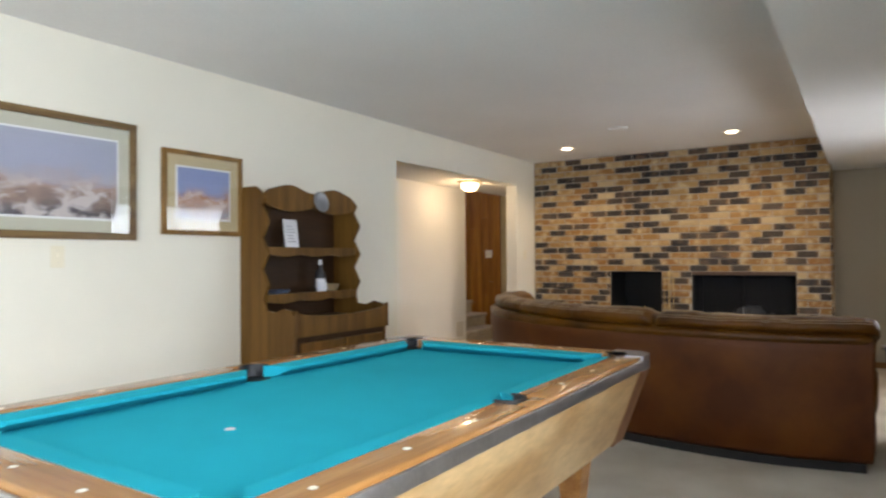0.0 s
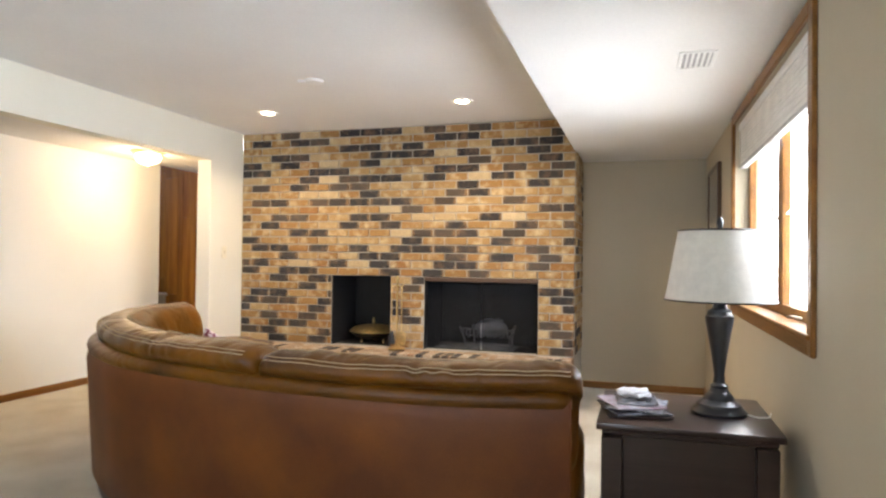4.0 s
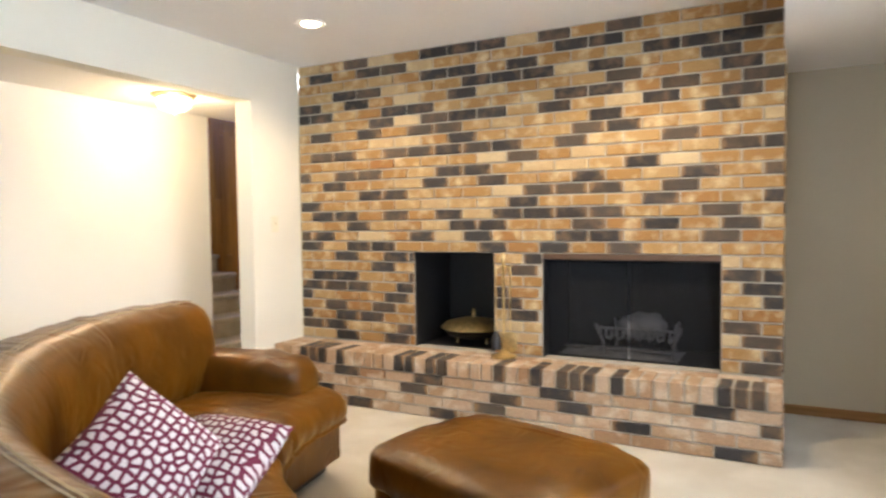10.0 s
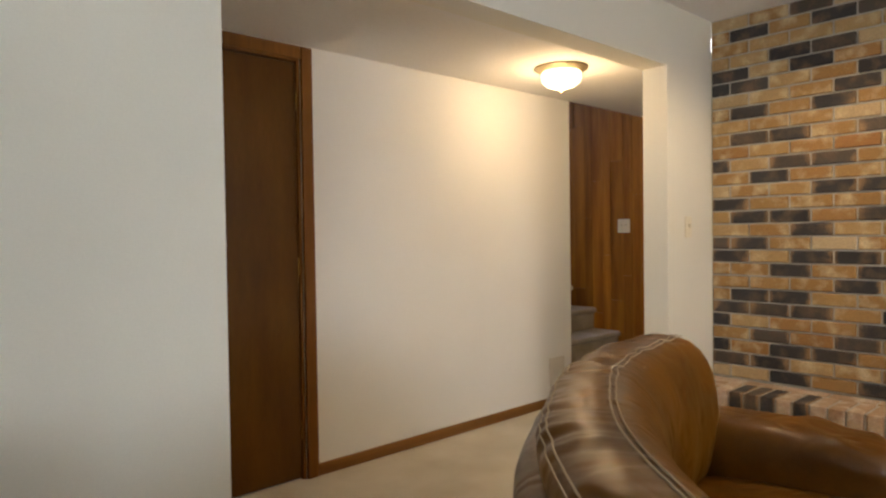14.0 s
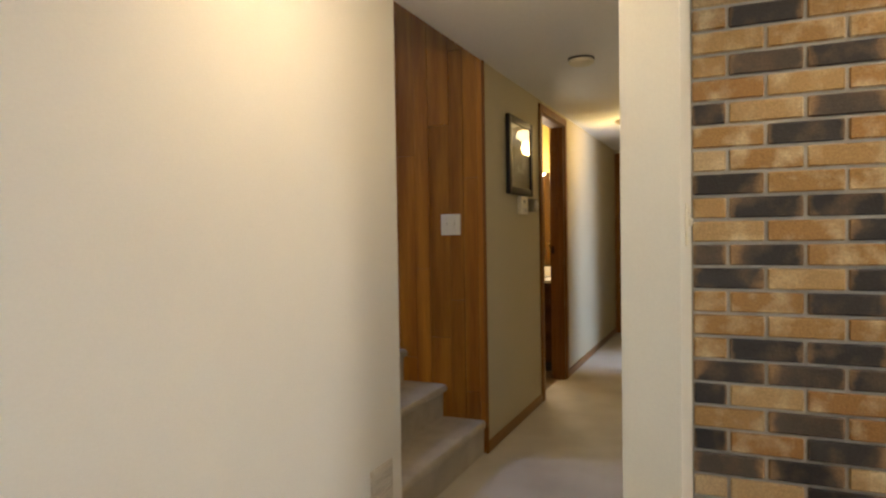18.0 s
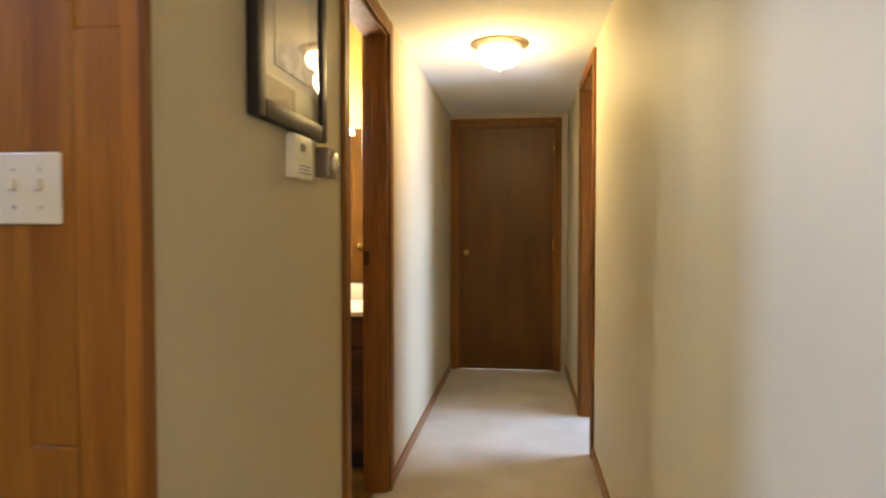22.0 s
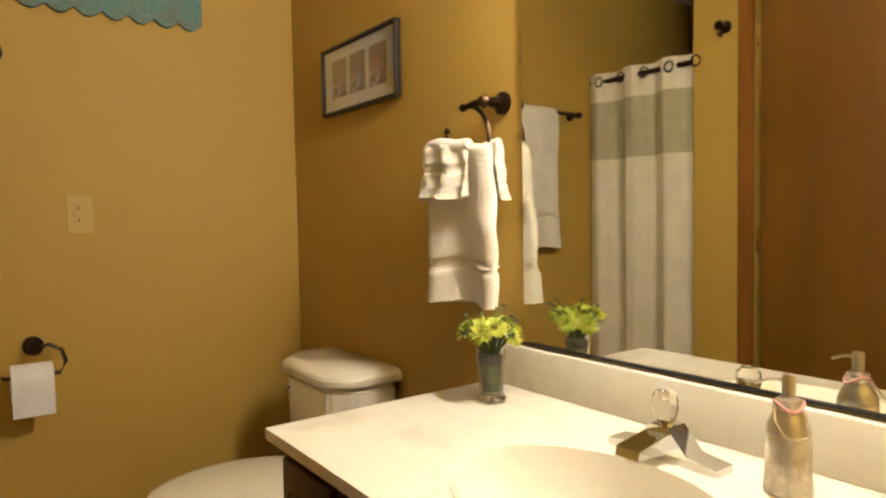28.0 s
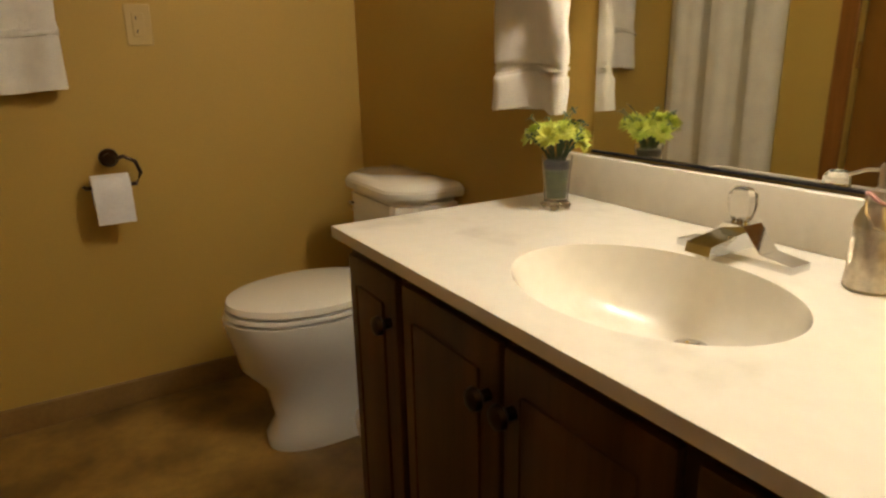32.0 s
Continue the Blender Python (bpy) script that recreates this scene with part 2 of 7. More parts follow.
def tube(bm, path, r, steps=8, closed=False):
    pts = [Vector(p) for p in path]
    n = len(pts)
    rings = []
    up = Vector((0, 0, 1))
    for i, p in enumerate(pts):
        d = (pts[(i + 1) % n] if closed or i < n - 1 else p) - (pts[i - 1] if closed or i else p)
        d.normalize()
        s = d.cross(up)
        if s.length < 0.1:
            s = d.cross(Vector((1, 0, 0)))
        s.normalize()
        u = s.cross(d)
        rr = r[i] if isinstance(r, (list, tuple)) else r
        rings.append([bm.verts.new(p + rr * (math.cos(a) * s + math.sin(a) * u)) for a in (2 * math.pi * k / steps for k in range(steps))])
    pairs = list(zip(rings, rings[1:])) + ([(rings[-1], rings[0])] if closed else [])
    for a, b in pairs:
        for k in range(steps):
            bm.faces.new((a[k], a[(k + 1) % steps], b[(k + 1) % steps], b[k]))
    if not closed:
        bm.faces.new(rings[0][::-1])
        bm.faces.new(rings[-1])
    return bm


def prism(bm, outline, lo, hi, axis=2, m=None):
    """Extrudes a 2D outline from lo to hi along an axis."""
    def at(u, v, w):
        return {2: (u, v, w), 0: (w, u, v), 1: (u, w, v)}[axis]
    a = [bm.verts.new(at(u, v, lo)) for u, v in outline]
    b = [bm.verts.new(at(u, v, hi)) for u, v in outline]
    n = len(a)
    for k in range(n):
        bm.faces.new((a[k], a[(k + 1) % n], b[(k + 1) % n], b[k]))
    bm.faces.new(a[::-1])
    bm.faces.new(b)
    if m:
        for v in a + b:
            v.co = m @ v.co
    return bm


def sweep(bm, rings, closed_ring=True, caps=True):
    """Joins rings of points into a skin."""
    vr = [[bm.verts.new(p) for p in ring] for ring in rings]
    n = len(vr[0])
    for a, b in zip(vr, vr[1:]):
        for k in range(n if closed_ring else n - 1):
            bm.faces.new((a[k], a[(k + 1) % n], b[(k + 1) % n], b[k]))
    if caps:
        bm.faces.new(vr[0][::-1])
        bm.faces.new(vr[-1])
    return bm


def wall(name, lo, hi, along, openings, material, label=""):
    """A wall box with through openings (a, b, z0, z1) measured along x or y."""
    ax = "xy".index(along)
    us = sorted({lo[ax], hi[ax], *(v for o in openings for v in o[:2])})
    bm = bmesh.new()
    for a, b in zip(us, us[1:]):
        holes = sorted((o[2], o[3]) for o in openings if o[0] <= a + 1e-6 and o[1] >= b - 1e-6)
        z = lo[2]
        for z0, z1 in holes + [(hi[2], hi[2])]:
            if z0 > z + 1e-6:
                l, h = list(lo), list(hi)
                l[ax], h[ax], l[2], h[2] = a, b, z, z0
                box(bm, l, h)
            z = z1
    bmesh.ops.remove_doubles(bm, verts=bm.verts[:], dist=1e-5)
    return tagged(finish(name, bm, material), label, "wall", kind="structure")


def setting(name, bm, material, label, category, smooth=None):
    return tagged(finish(name, bm, material, smooth=smooth), label, category, kind="structure")


# ---- large structure ----
bm = B((HALL_R, Y_BACK, -0.12), (X_WIN + 0.15, Y_RECESS + 0.1, 0))
box(bm, (-1.16, -3.1, -0.12), (HALL_R, HALL_END + 0.1, 0))
box(bm, (HALL_R, Y_RECESS + 0.1, -0.12), (3.2, HALL_END + 0.1, 0))
setting("floor", bm, CARPET, "cream cut-pile carpet through room and hall", "floor")
setting("floor_bathroom", B((BATH_L - 0.1, 1.2, -0.12), (-1.16, BATH_FAR + 0.1, 0)), VINYL, "mottled gold vinyl bathroom floor", "floor")

setting("ceiling", B((-0.14, Y_BACK, H), (X_WIN + 0.15, Y_RECESS + 0.1, H + 0.1)), CEIL, "white painted family room ceiling", "ceiling")
setting("soffit", B((SOFFIT_X, Y_BACK + 0.002, SOFFIT_H), (X_WIN + 0.12, Y_RECESS + 0.09, H - 0.003)), CEIL, "boxed white soffit along the window wall", "ceiling")
bm = B((-1.22, -3.1, HALL_H), (-0.001, -0.4, HALL_H + 0.08))
box(bm, (-1.22, -0.4, HALL_H), (HALL_R - 0.001, 0.156, HALL_H + 0.08))
box(bm, (HALL_L, 0.156, HALL_H), (HALL_R - 0.001, 1.166, HALL_H + 0.08))
box(bm, (-1.22, 1.166, HALL_H), (HALL_R - 0.001, HALL_END + 0.1, HALL_H + 0.08))
setting("ceiling_hall", bm, CEIL, "low white painted hall ceiling", "ceiling")
setting("ceiling_bathroom", B((BATH_L - 0.1, 1.2, BATH_H), (BATH_R, BATH_FAR + 0.1, BATH_H + 0.08)), CEIL, "cream bathroom ceiling", "ceiling")
setting("ceiling_side_room", B((HALL_R + 0.15, Y_RECESS + 0.12, 2.3), (3.2, HALL_END + 0.1, 2.38)), CEIL, "plain ceiling of the side room", "ceiling")
setting("ceiling_stairwell", B((-4.3, 0.04, 4.2), (HALL_L - 0.001, 1.26, 4.3)), CEIL, "stairwell ceiling", "ceiling")

OPEN_A, OPEN_B, OPEN_H = -2.864, -0.489, 2.05
wall("wall_left", (HALL_R, Y_BACK, 0), (0, 0.0, H), "y", [(OPEN_A, OPEN_B, 0, OPEN_H)], WALL, "cream painted wall with a wide cased opening")
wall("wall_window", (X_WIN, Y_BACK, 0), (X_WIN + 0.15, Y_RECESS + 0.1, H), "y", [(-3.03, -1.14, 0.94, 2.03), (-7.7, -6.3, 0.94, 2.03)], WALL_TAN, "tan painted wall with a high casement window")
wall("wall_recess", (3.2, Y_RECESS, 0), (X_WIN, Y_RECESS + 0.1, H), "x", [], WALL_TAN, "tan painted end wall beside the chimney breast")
wall("wall_back", (HALL_R, Y_BACK - 0.12, 0), (X_WIN + 0.15, Y_BACK, H), "x", [(1.0, 3.4, 0.05, 2.1)], WALL, "plain cream wall with a patio door opening")

# hall
BD0, BD1 = 2.345, 3.03      # bathroom doorway
RD0, RD1 = 3.62, 4.33      # side room doorway
wall("wall_hall_white", (HALL_L - 0.12, -3.0, 0), (HALL_L, 0.156, 4.2), "y", [(-2.79, -1.99, 0, 2.06)], WALL_WHITE, "white painted hall wall with a brown door")
wall("wall_stair_near", (-4.3, 0.04, 0), (HALL_L - 0.12, 0.156, 4.2), "x", [], WALL_WHITE, "white stairwell wall")
wall("wall_hall_near", (HALL_L, -3.1, 0), (HALL_R, -3.0, HALL_H), "x", [], WALL_WHITE, "white hall end wall")
wall("wall_stair_far", (-4.3, 1.165, 0), (HALL_L - 0.115, 1.26, 4.2), "x", [], WALL_TAN, "stairwell wall behind wooden planks")
wall("wall_stair_end", (-4.4, 0.04, 0), (-4.3, 1.26, 4.2), "y", [], WALL_WHITE, "stairwell end wall")
wall("wall_hall_left", (BATH_R, 1.165, 0), (HALL_L, HALL_END, HALL_H), "y", [(BD0, BD1, 0, 2.04)], WALL_HALL, "tan painted hall wall with the bathroom doorway")
wall("wall_stair_upper", (BATH_R, 1.26, BATH_H), (HALL_L, 3.8, 4.2), "y", [], WALL_WHITE, "wall above the hall")
wall("wall_hall_right", (HALL_R, 0.0, 0), (HALL_R + 0.14, HALL_END, HALL_H + 0.08), "y", [(RD0, RD1, 0, 2.04)], WALL_PASSAGE, "pale cream painted hall wall with an open doorway")
wall("wall_hall_end", (BATH_R, HALL_END, 0), (HALL_R + 0.14, HALL_END + 0.1, HALL_H), "x", [(-1.047, -0.24, 0, 2.03)], WALL_TAN, "hall end wall round the brown door")
setting("wall_over_stair", B((HALL_L, 0.156, HALL_H + 0.081), (HALL_L + 0.1, 1.165, 4.2)), WALL_WHITE, "wall above the stair opening", "wall")

# bathroom
wall("wall_bath_far", (BATH_L - 0.1, BATH_FAR, 0), (BATH_R, BATH_FAR + 0.1, BATH_H), "x", [], WALL_BATH, "ochre painted vanity wall")
wall("wall_bath_left", (BATH_L - 0.1, 1.2, 0), (BATH_L, BATH_FAR, BATH_H), "y", [], WALL_BATH, "ochre painted wall beside the toilet")
wall("wall_bath_near", (-2.77, BATH_NEAR - 0.1, 0), (BATH_R, BATH_NEAR, BATH_H), "x", [(-2.59, -1.90, 0, 2.03)], WALL_BATH, "ochre wall with a closet door")
wall("wall_bath_tub", (-2.86, 1.26, 0), (-2.77, BATH_NEAR - 0.001, BATH_H), "y", [], WALL_BATH, "wall at the side of the tub")
setting("wall_bath_hall_side", B((BATH_R - 0.004, 1.27, 0.0), (BATH_R - 0.001, BD0 - 0.07, BATH_H)), WALL_BATH, "ochre paint beside the bathroom door", "wall")
bm = B((BATH_R - 0.004, BD1 + 0.07, 0), (BATH_R - 0.001, BATH_FAR - 0.001, BATH_H))
box(bm, (BATH_R - 0.004, BD0 - 0.07, 2.11), (BATH_R - 0.001, BD1 + 0.07, BATH_H))
setting("wall_bath_vanity_side", bm, WALL_BATH, "ochre paint round the bathroom door", "wall")
setting("wall_bath_tub_back", B((BATH_L, 1.262, 0), (-2.86, 1.30, BATH_H)), WALL_BATH, "wall behind the tub", "wall")

# side room, seen only by its daylight
wall("wall_side_far", (3.2, Y_RECESS + 0.1, 0), (3.3, HALL_END + 0.1, 2.38), "y", [], WALL_WHITE, "plain wall of the side room")
wall("wall_side_end", (HALL_R + 0.14, HALL_END, 0), (3.2, HALL_END + 0.1, 2.38), "x", [], WALL_WHITE, "plain end wall of the side room")
wall("wall_side_near", (0.0, Y_RECESS + 0.1, 0), (3.2, Y_RECESS + 0.2, 2.38), "x", [], WALL_WHITE, "plain wall behind the chimney")


# ---- baseboards and casings ----
def board(name, lo, hi, material=None):
    along = "x" if hi[0] - lo[0] > hi[1] - lo[1] else "y"
    return setting(name, B(lo, hi, 0.004), material or (OAK_X if along == "x" else OAK_Y), "stained oak baseboard", "baseboard")


BBH = 0.062
board("baseboard", (0.0, Y_BACK, 0), (0.012, OPEN_A, BBH))
board("baseboard", (X_WIN - 0.012, Y_BACK, 0), (X_WIN, Y_RECESS - 0.012, BBH + 0.015))
board("baseboard", (3.205, Y_RECESS - 0.012, 0), (X_WIN, Y_RECESS, BBH))
board("baseboard", (HALL_L, -1.925, 0), (HALL_L + 0.012, 0.155, BBH))
board("baseboard", (HALL_L, 1.165, 0), (HALL_L + 0.012, BD0 - 0.066, BBH))
board("baseboard", (HALL_L, BD1 + 0.066, 0), (HALL_L + 0.012, HALL_END - 0.02, BBH))
board("baseboard", (HALL_R - 0.012, 0.0, 0), (HALL_R, RD0 - 0.062, BBH))
board("baseboard", (HALL_R - 0.012, RD1 + 0.062, 0), (HALL_R, HALL_END - 0.02, BBH))
board("baseboard", (BATH_L, 2.21, 0), (BATH_L + 0.014, BATH_FAR - 0.001, 0.085), mat("bath_baseboard", (0.24, 0.14, 0.04), 0.5, 0.1))
board("baseboard", (BATH_L + 0.014, BATH_FAR - 0.014, 0), (-2.36, BATH_FAR, 0.085), bpy.data.materials["bath_baseboard"])


def casing(name, face, side, a, b, top, along, width=0.062, depth=0.016, left=True, right=True, material=OAK):
    """Flat trim round a doorway on the wall face; side is the way that the face looks."""
    trim = thing(name, pose(0, 0, 0), "stained oak door casing", "trim", kind="structure")
    lo, hi = (face, face + depth * side) if side > 0 else (face + depth * side, face)

    def add(u0, u1, z0, z1):
        if along == "y":
            part("board", B((lo, u0, z0), (hi, u1, z1), 0.004), material, trim)
        else:
            part("board", B((u0, lo, z0), (u1, hi, z1), 0.004), material, trim)
    if left:
        add(a - width, a, 0, top + width)
    if right:
        add(b, b + width, 0, top + width)
    add(a, b, top, top + width)
    return trim


def jamb(name, x0, x1, a, b, top, along, t=0.018, material=OAK):
    lining = thing(name, pose(0, 0, 0), "stained oak door jamb with stop", "trim", kind="structure")
    for u0, u1, z0, z1 in ((a, a + t, 0, top), (b - t, b, 0, top), (a + t, b - t, top - t, top)):
        if along == "y":
            part("board", B((x0, u0, z0), (x1, u1, z1), 0.002), material, lining)
        else:
            part("board", B((u0, x0, z0), (u1, x1, z1), 0.002), material, lining)
    mid, w = (x0 + x1) / 2, 0.016
    for u0, u1 in ((a + t, a + t + 0.012), (b - t - 0.012, b - t)):
        if along == "y":
            part("door_stop", B((mid - w, u0, 0), (mid + w, u1, top - t), 0.002), material, lining)
        else:
            part("door_stop", B((u0, mid - w, 0), (u1, mid + w, top - t), 0.002), material, lining)
    return lining


casing("casing_hall_door", HALL_L, 1, -2.79, -1.99, 2.05, "y")
jamb("jamb_hall_door", HALL_L - 0.12, HALL_L, -2.79, -1.99, 2.06, "y")
casing("casing_bathroom", HALL_L, 1, BD0, BD1, 2.03, "y")
casing("casing_bathroom_inside", BATH_R, -1, BD0, BD1, 2.03, "y")
jamb("jamb_bathroom", BATH_R, HALL_L, BD0, BD1, 2.04, "y")
casing("casing_side_room", HALL_R, -1, RD0, RD1, 2.03, "y")
jamb("jamb_side_room", HALL_R, HALL_R + 0.14, RD0, RD1, 2.04, "y")
casing("casing_end_door", HALL_END, -1, -1.047, -0.24, 2.03, "x", width=0.052)
jamb("jamb_end_door", HALL_END, HALL_END + 0.1, -1.047, -0.24, 2.03, "x")
casing("casing_closet", BATH_NEAR, 1, -2.59, -1.90, 2.03, "x", width=0.065)


def knob_on(parent, at, out, material=NICKEL, r=0.027):
    """A round door knob with its rose; out is the unit way that it sticks out."""
    q = Vector(out).to_track_quat("Z", "Y").to_matrix().to_4x4()
    m = Matrix.Translation(at) @ q
    k = part("knob", T_([(r * 0.4, 0), (r * 0.37, r * 1.1), (r * 0.7, r * 1.33), (r, r * 1.78), (r * 0.98, r * 2.15), (r * 0.6, r * 2.5)], 20, m), material, parent, "round metal door knob")
    part("rose", T_([(r * 1.18, 0), (r * 1.15, 0.006), (r * 0.8, 0.011)], 20, m), material, k)
    return k


def door(name, m, width, height, knob_x, label, thick=0.036, material=DOOR, both=True, knob_z=0.98, knob_r=0.027, metal=NICKEL):
    """A flush door leaf: hinge edge at the origin, leaf along +x, faces at y = +-thick/2."""
    d = thing(name, m, label, "door", kind="structure")
    part("leaf", B((0, -thick / 2, 0.008), (width, thick / 2, height), 0.003), material, d)
    for s in (1, -1) if both else (both or 1,):
        knob_on(d, (knob_x, s * thick / 2, knob_z), (0, s, 0), metal, knob_r)
    for z in (0.2, 1.0, 1.8):
        part("hinge", T_([(0.007, 0), (0.007, 0.09)], 10, pose(-0.006, thick / 2, z)), BRASS, d)
    return d


door("door_hall", pose(HALL_L - 0.03, -2.01, 0, 0, 0, -90), 0.765, 2.035, 0.71, "flush brown wood door, closed, in the hall")
door("door_end", pose(-0.258, HALL_END + 0.022, 0, 0, 0, 180), 0.77, 2.008, 0.71, "flush dark brown wood door at the hall end", metal=BRASS, knob_r=0.023)
door("door_bathroom", pose(-1.206, 2.39, 0, 0, 0, 180 - 27), 0.60, 2.01, 0.545, "brown wood bathroom door standing half open", knob_z=1.05, knob_r=0.022, metal=BRASS)
door("door_closet", pose(-2.575, BATH_NEAR - 0.025, 0, 0, 0, 0), 0.66, 2.02, 0.55, "brown wood closet door, closed", material=mat("closet_veneer", (0.17, 0.074, 0.007), 0.36, 0.05, 7, 90, 0.05, stretch=(1, 1, 0.15), tone=(0.12, 0.049, 0.004), distance=0.001))
door("door_side_room", pose(HALL_R + 0.145, RD1 - 0.03, 0, 0, 0, 14), 0.68, 2.01, 0.62, "brown wood door standing open into the side room")
bm = B((BATH_R - 0.004, BD1 - 0.0225, 1.018), (BATH_R + 0.021, BD1 - 0.0185, 1.080), 0.001)
tagged(finish("strike_plate", bm, BRONZE), "dark bronze strike plate on the bathroom door jamb", "strike plate")
for z in (0.28, 1.02, 1.78):
    tagged(finish("jamb_hinge", B((HALL_R + 0.112, RD1 - 0.0215, z), (HALL_R + 0.138, RD1 - 0.0185, z + 0.075), 0.001), BRONZE), "metal door hinge on the oak side-room jamb", "hinge", "hinges of the side room door")

# ---- stairs ----
RISE, RUN, STEPS = 0.181, 0.242, 9
stairs = thing("staircase", pose(HALL_L, 0.156, 0), "flight of steps covered in taupe carpet", "staircase", kind="structure")
for i in range(STEPS):
    x1, x0 = -i * RUN - (0.002 if i == 0 else 0), -(i + 1) * RUN - 0.03
    z0, z1 = i * RISE, (i + 1) * RISE
    prof = [(x0, z0 if i else 0.0), (x1 - 0.012, z0 if i else 0.0), (x1 - 0.010, z1 - 0.05), (x1 + 0.012 - 0.012 * (i == 0), z1 - 0.038), (x1 + 0.016 - 0.016 * (i == 0), z1 - 0.02), (x1 + 0.008 - 0.012 * (i == 0), z1 - 0.004), (x1 - 0.012, z1), (x0, z1)]
    part("step", prism(bmesh.new(), prof, 0.003, 0.992, 1), CARPET_STAIR, stairs, smooth=50)
setting("stair_landing", B((-4.3, 0.156, 0), (HALL_L - STEPS * RUN - 0.03, 1.165, STEPS * RISE)), CARPET_STAIR, "carpeted stair landing", "landing")


# ---- family room: lights and small fittings ----
LIT = glow("lit_bulb", (1.0, 0.80, 0.50), 25)
for cx in (0.765, 2.43):
    c = thing("recessed_light", pose(cx, -0.79, H), "round recessed ceiling light with white trim, switched on", "ceiling light", "recessed lights by the fireplace")
    part("trim_ring", T_([(0.058, -0.004), (0.085, -0.009), (0.088, -0.004), (0.086, 0.0), (0.058, 0.0)], 32, cap=False), WHITE, c)
    part("bulb", T_([(0.0005, -0.016), (0.03, -0.014), (0.048, -0.008), (0.055, -0.002)], 28), LIT, c, "lit frosted bulb")

det = thing("ceiling_sensor", pose(1.615, -1.584, H, 0, 0, 20), "white round sensor on the ceiling", "smoke detector")
part("base", T_([(0.062, 0), (0.062, -0.012), (0.05, -0.02), (0.0005, -0.022)], 24), WHITE, det)
part("cap", B((-0.11, -0.02, -0.02), (-0.05, 0.02, -0.001), 0.006), WHITE, det)

vent = thing("ceiling_vent", pose(3.96, -2.36, SOFFIT_H), "white metal air vent in the soffit", "vent")
bm = bmesh.new()
for lo, hi in (((-0.08, -0.13, -0.006), (-0.062, 0.13, 0)), ((0.062, -0.13, -0.006), (0.08, 0.13, 0)), ((-0.062, -0.13, -0.006), (0.062, -0.112, 0)), ((-0.062, 0.112, -0.006), (0.062, 0.13, 0))):
    box(bm, lo, hi, 0.002)
part("frame", bm, WHITE, vent)
part("backing", B((-0.062, -0.112, -0.002), (0.062, 0.112, 0)), mat("vent_shadow", (0.42, 0.42, 0.42), 0.7, 0.02), vent)
for k in range(5):
    part("slat", B((-0.05 + k * 0.0235, -0.112, -0.006), (-0.038 + k * 0.0235, 0.112, -0.0035), m=None), WHITE, vent)


# ---- window ----
win = thing("window_1", pose(X_WIN, -2.085, 0.94), "casement window with oak trim and a raised blind", "window", kind="structure")
hw, wh = 0.945, 1.09
bm = bmesh.new()
for y0, y1, z0, z1 in ((-hw - 0.062, -hw, -0.07, wh + 0.055), (hw, hw + 0.062, -0.07, wh + 0.055), (-hw, hw, wh, wh + 0.055), (-hw, hw, -0.07, 0)):
    box(bm, (-0.018, y0, z0), (0, y1, z1), 0.004)
part("window_frame", bm, OAK_Y, win)
part("window_sill", B((-0.03, -hw - 0.05, -0.012), (0.14, hw + 0.05, 0.006), 0.004), OAK_Y, win)
for y0, y1 in ((-hw, 0.0), (0.0, hw)):
    bm = bmesh.new()
    for a, b, z0, z1 in ((y0, y0 + 0.05, 0.0, wh), (y1 - 0.05, y1, 0.0, wh), (y0 + 0.05, y1 - 0.05, 0.0, 0.05), (y0 + 0.05, y1 - 0.05, wh - 0.05, wh)):
        box(bm, (0.075, a, z0), (0.115, b, z1), 0.003)
    sash = part("sash", bm, OAK_Y, win)
    pane = part("pane", B((0.093, y0 + 0.05, 0.05), (0.097, y1 - 0.05, wh - 0.05)), GLASS, sash)
    pane.visible_shadow = False
    part("crank", tube(bmesh.new(), [(0.07, (y0 + y1) / 2, 0.02), (0.04, (y0 + y1) / 2 + 0.02, 0.025), (0.03, (y0 + y1) / 2 + 0.07, 0.02)], 0.006, 8), NICKEL, sash)
    part("latch", tube(bmesh.new(), [(0.07, y0 + 0.03, 0.45), (0.05, y0 + 0.03, 0.47), (0.05, y0 + 0.03, 0.53)], 0.006, 8), NICKEL, sash)
blind = thing("window_blind", pose(X_WIN + 0.045, -2.085, 0.94 + wh), "raised white fabric blind at the window top", "blind")
part("headrail", B((-0.03, -hw + 0.01, -0.045), (0.02, hw - 0.01, -0.002), 0.004), WHITE, blind)
SHADE = mat("blind_fabric", (0.85, 0.84, 0.80), 0.8, 0.05)
for k in range(9):
    bm = B((-0.022, -hw + 0.012, -0.066 - 0.023 * k), (0.012, hw - 0.012, -0.046 - 0.023 * k), 0.006, 2)
    part("fold", bm, SHADE, blind)
part("bottom_rail", B((-0.026, -hw + 0.012, -0.275), (0.014, hw - 0.012, -0.253), 0.004), mat("blind_rail", (0.55, 0.56, 0.55), 0.5), blind)
setting("backdrop", B((5.6, -16, -1), (5.65, 24, 7)), glow("bright_outdoors", (0.93, 0.98, 1.0), 15.0, (0.3, 0.4, 0.3)), "bright hazy daylight outside the window", "backdrop")


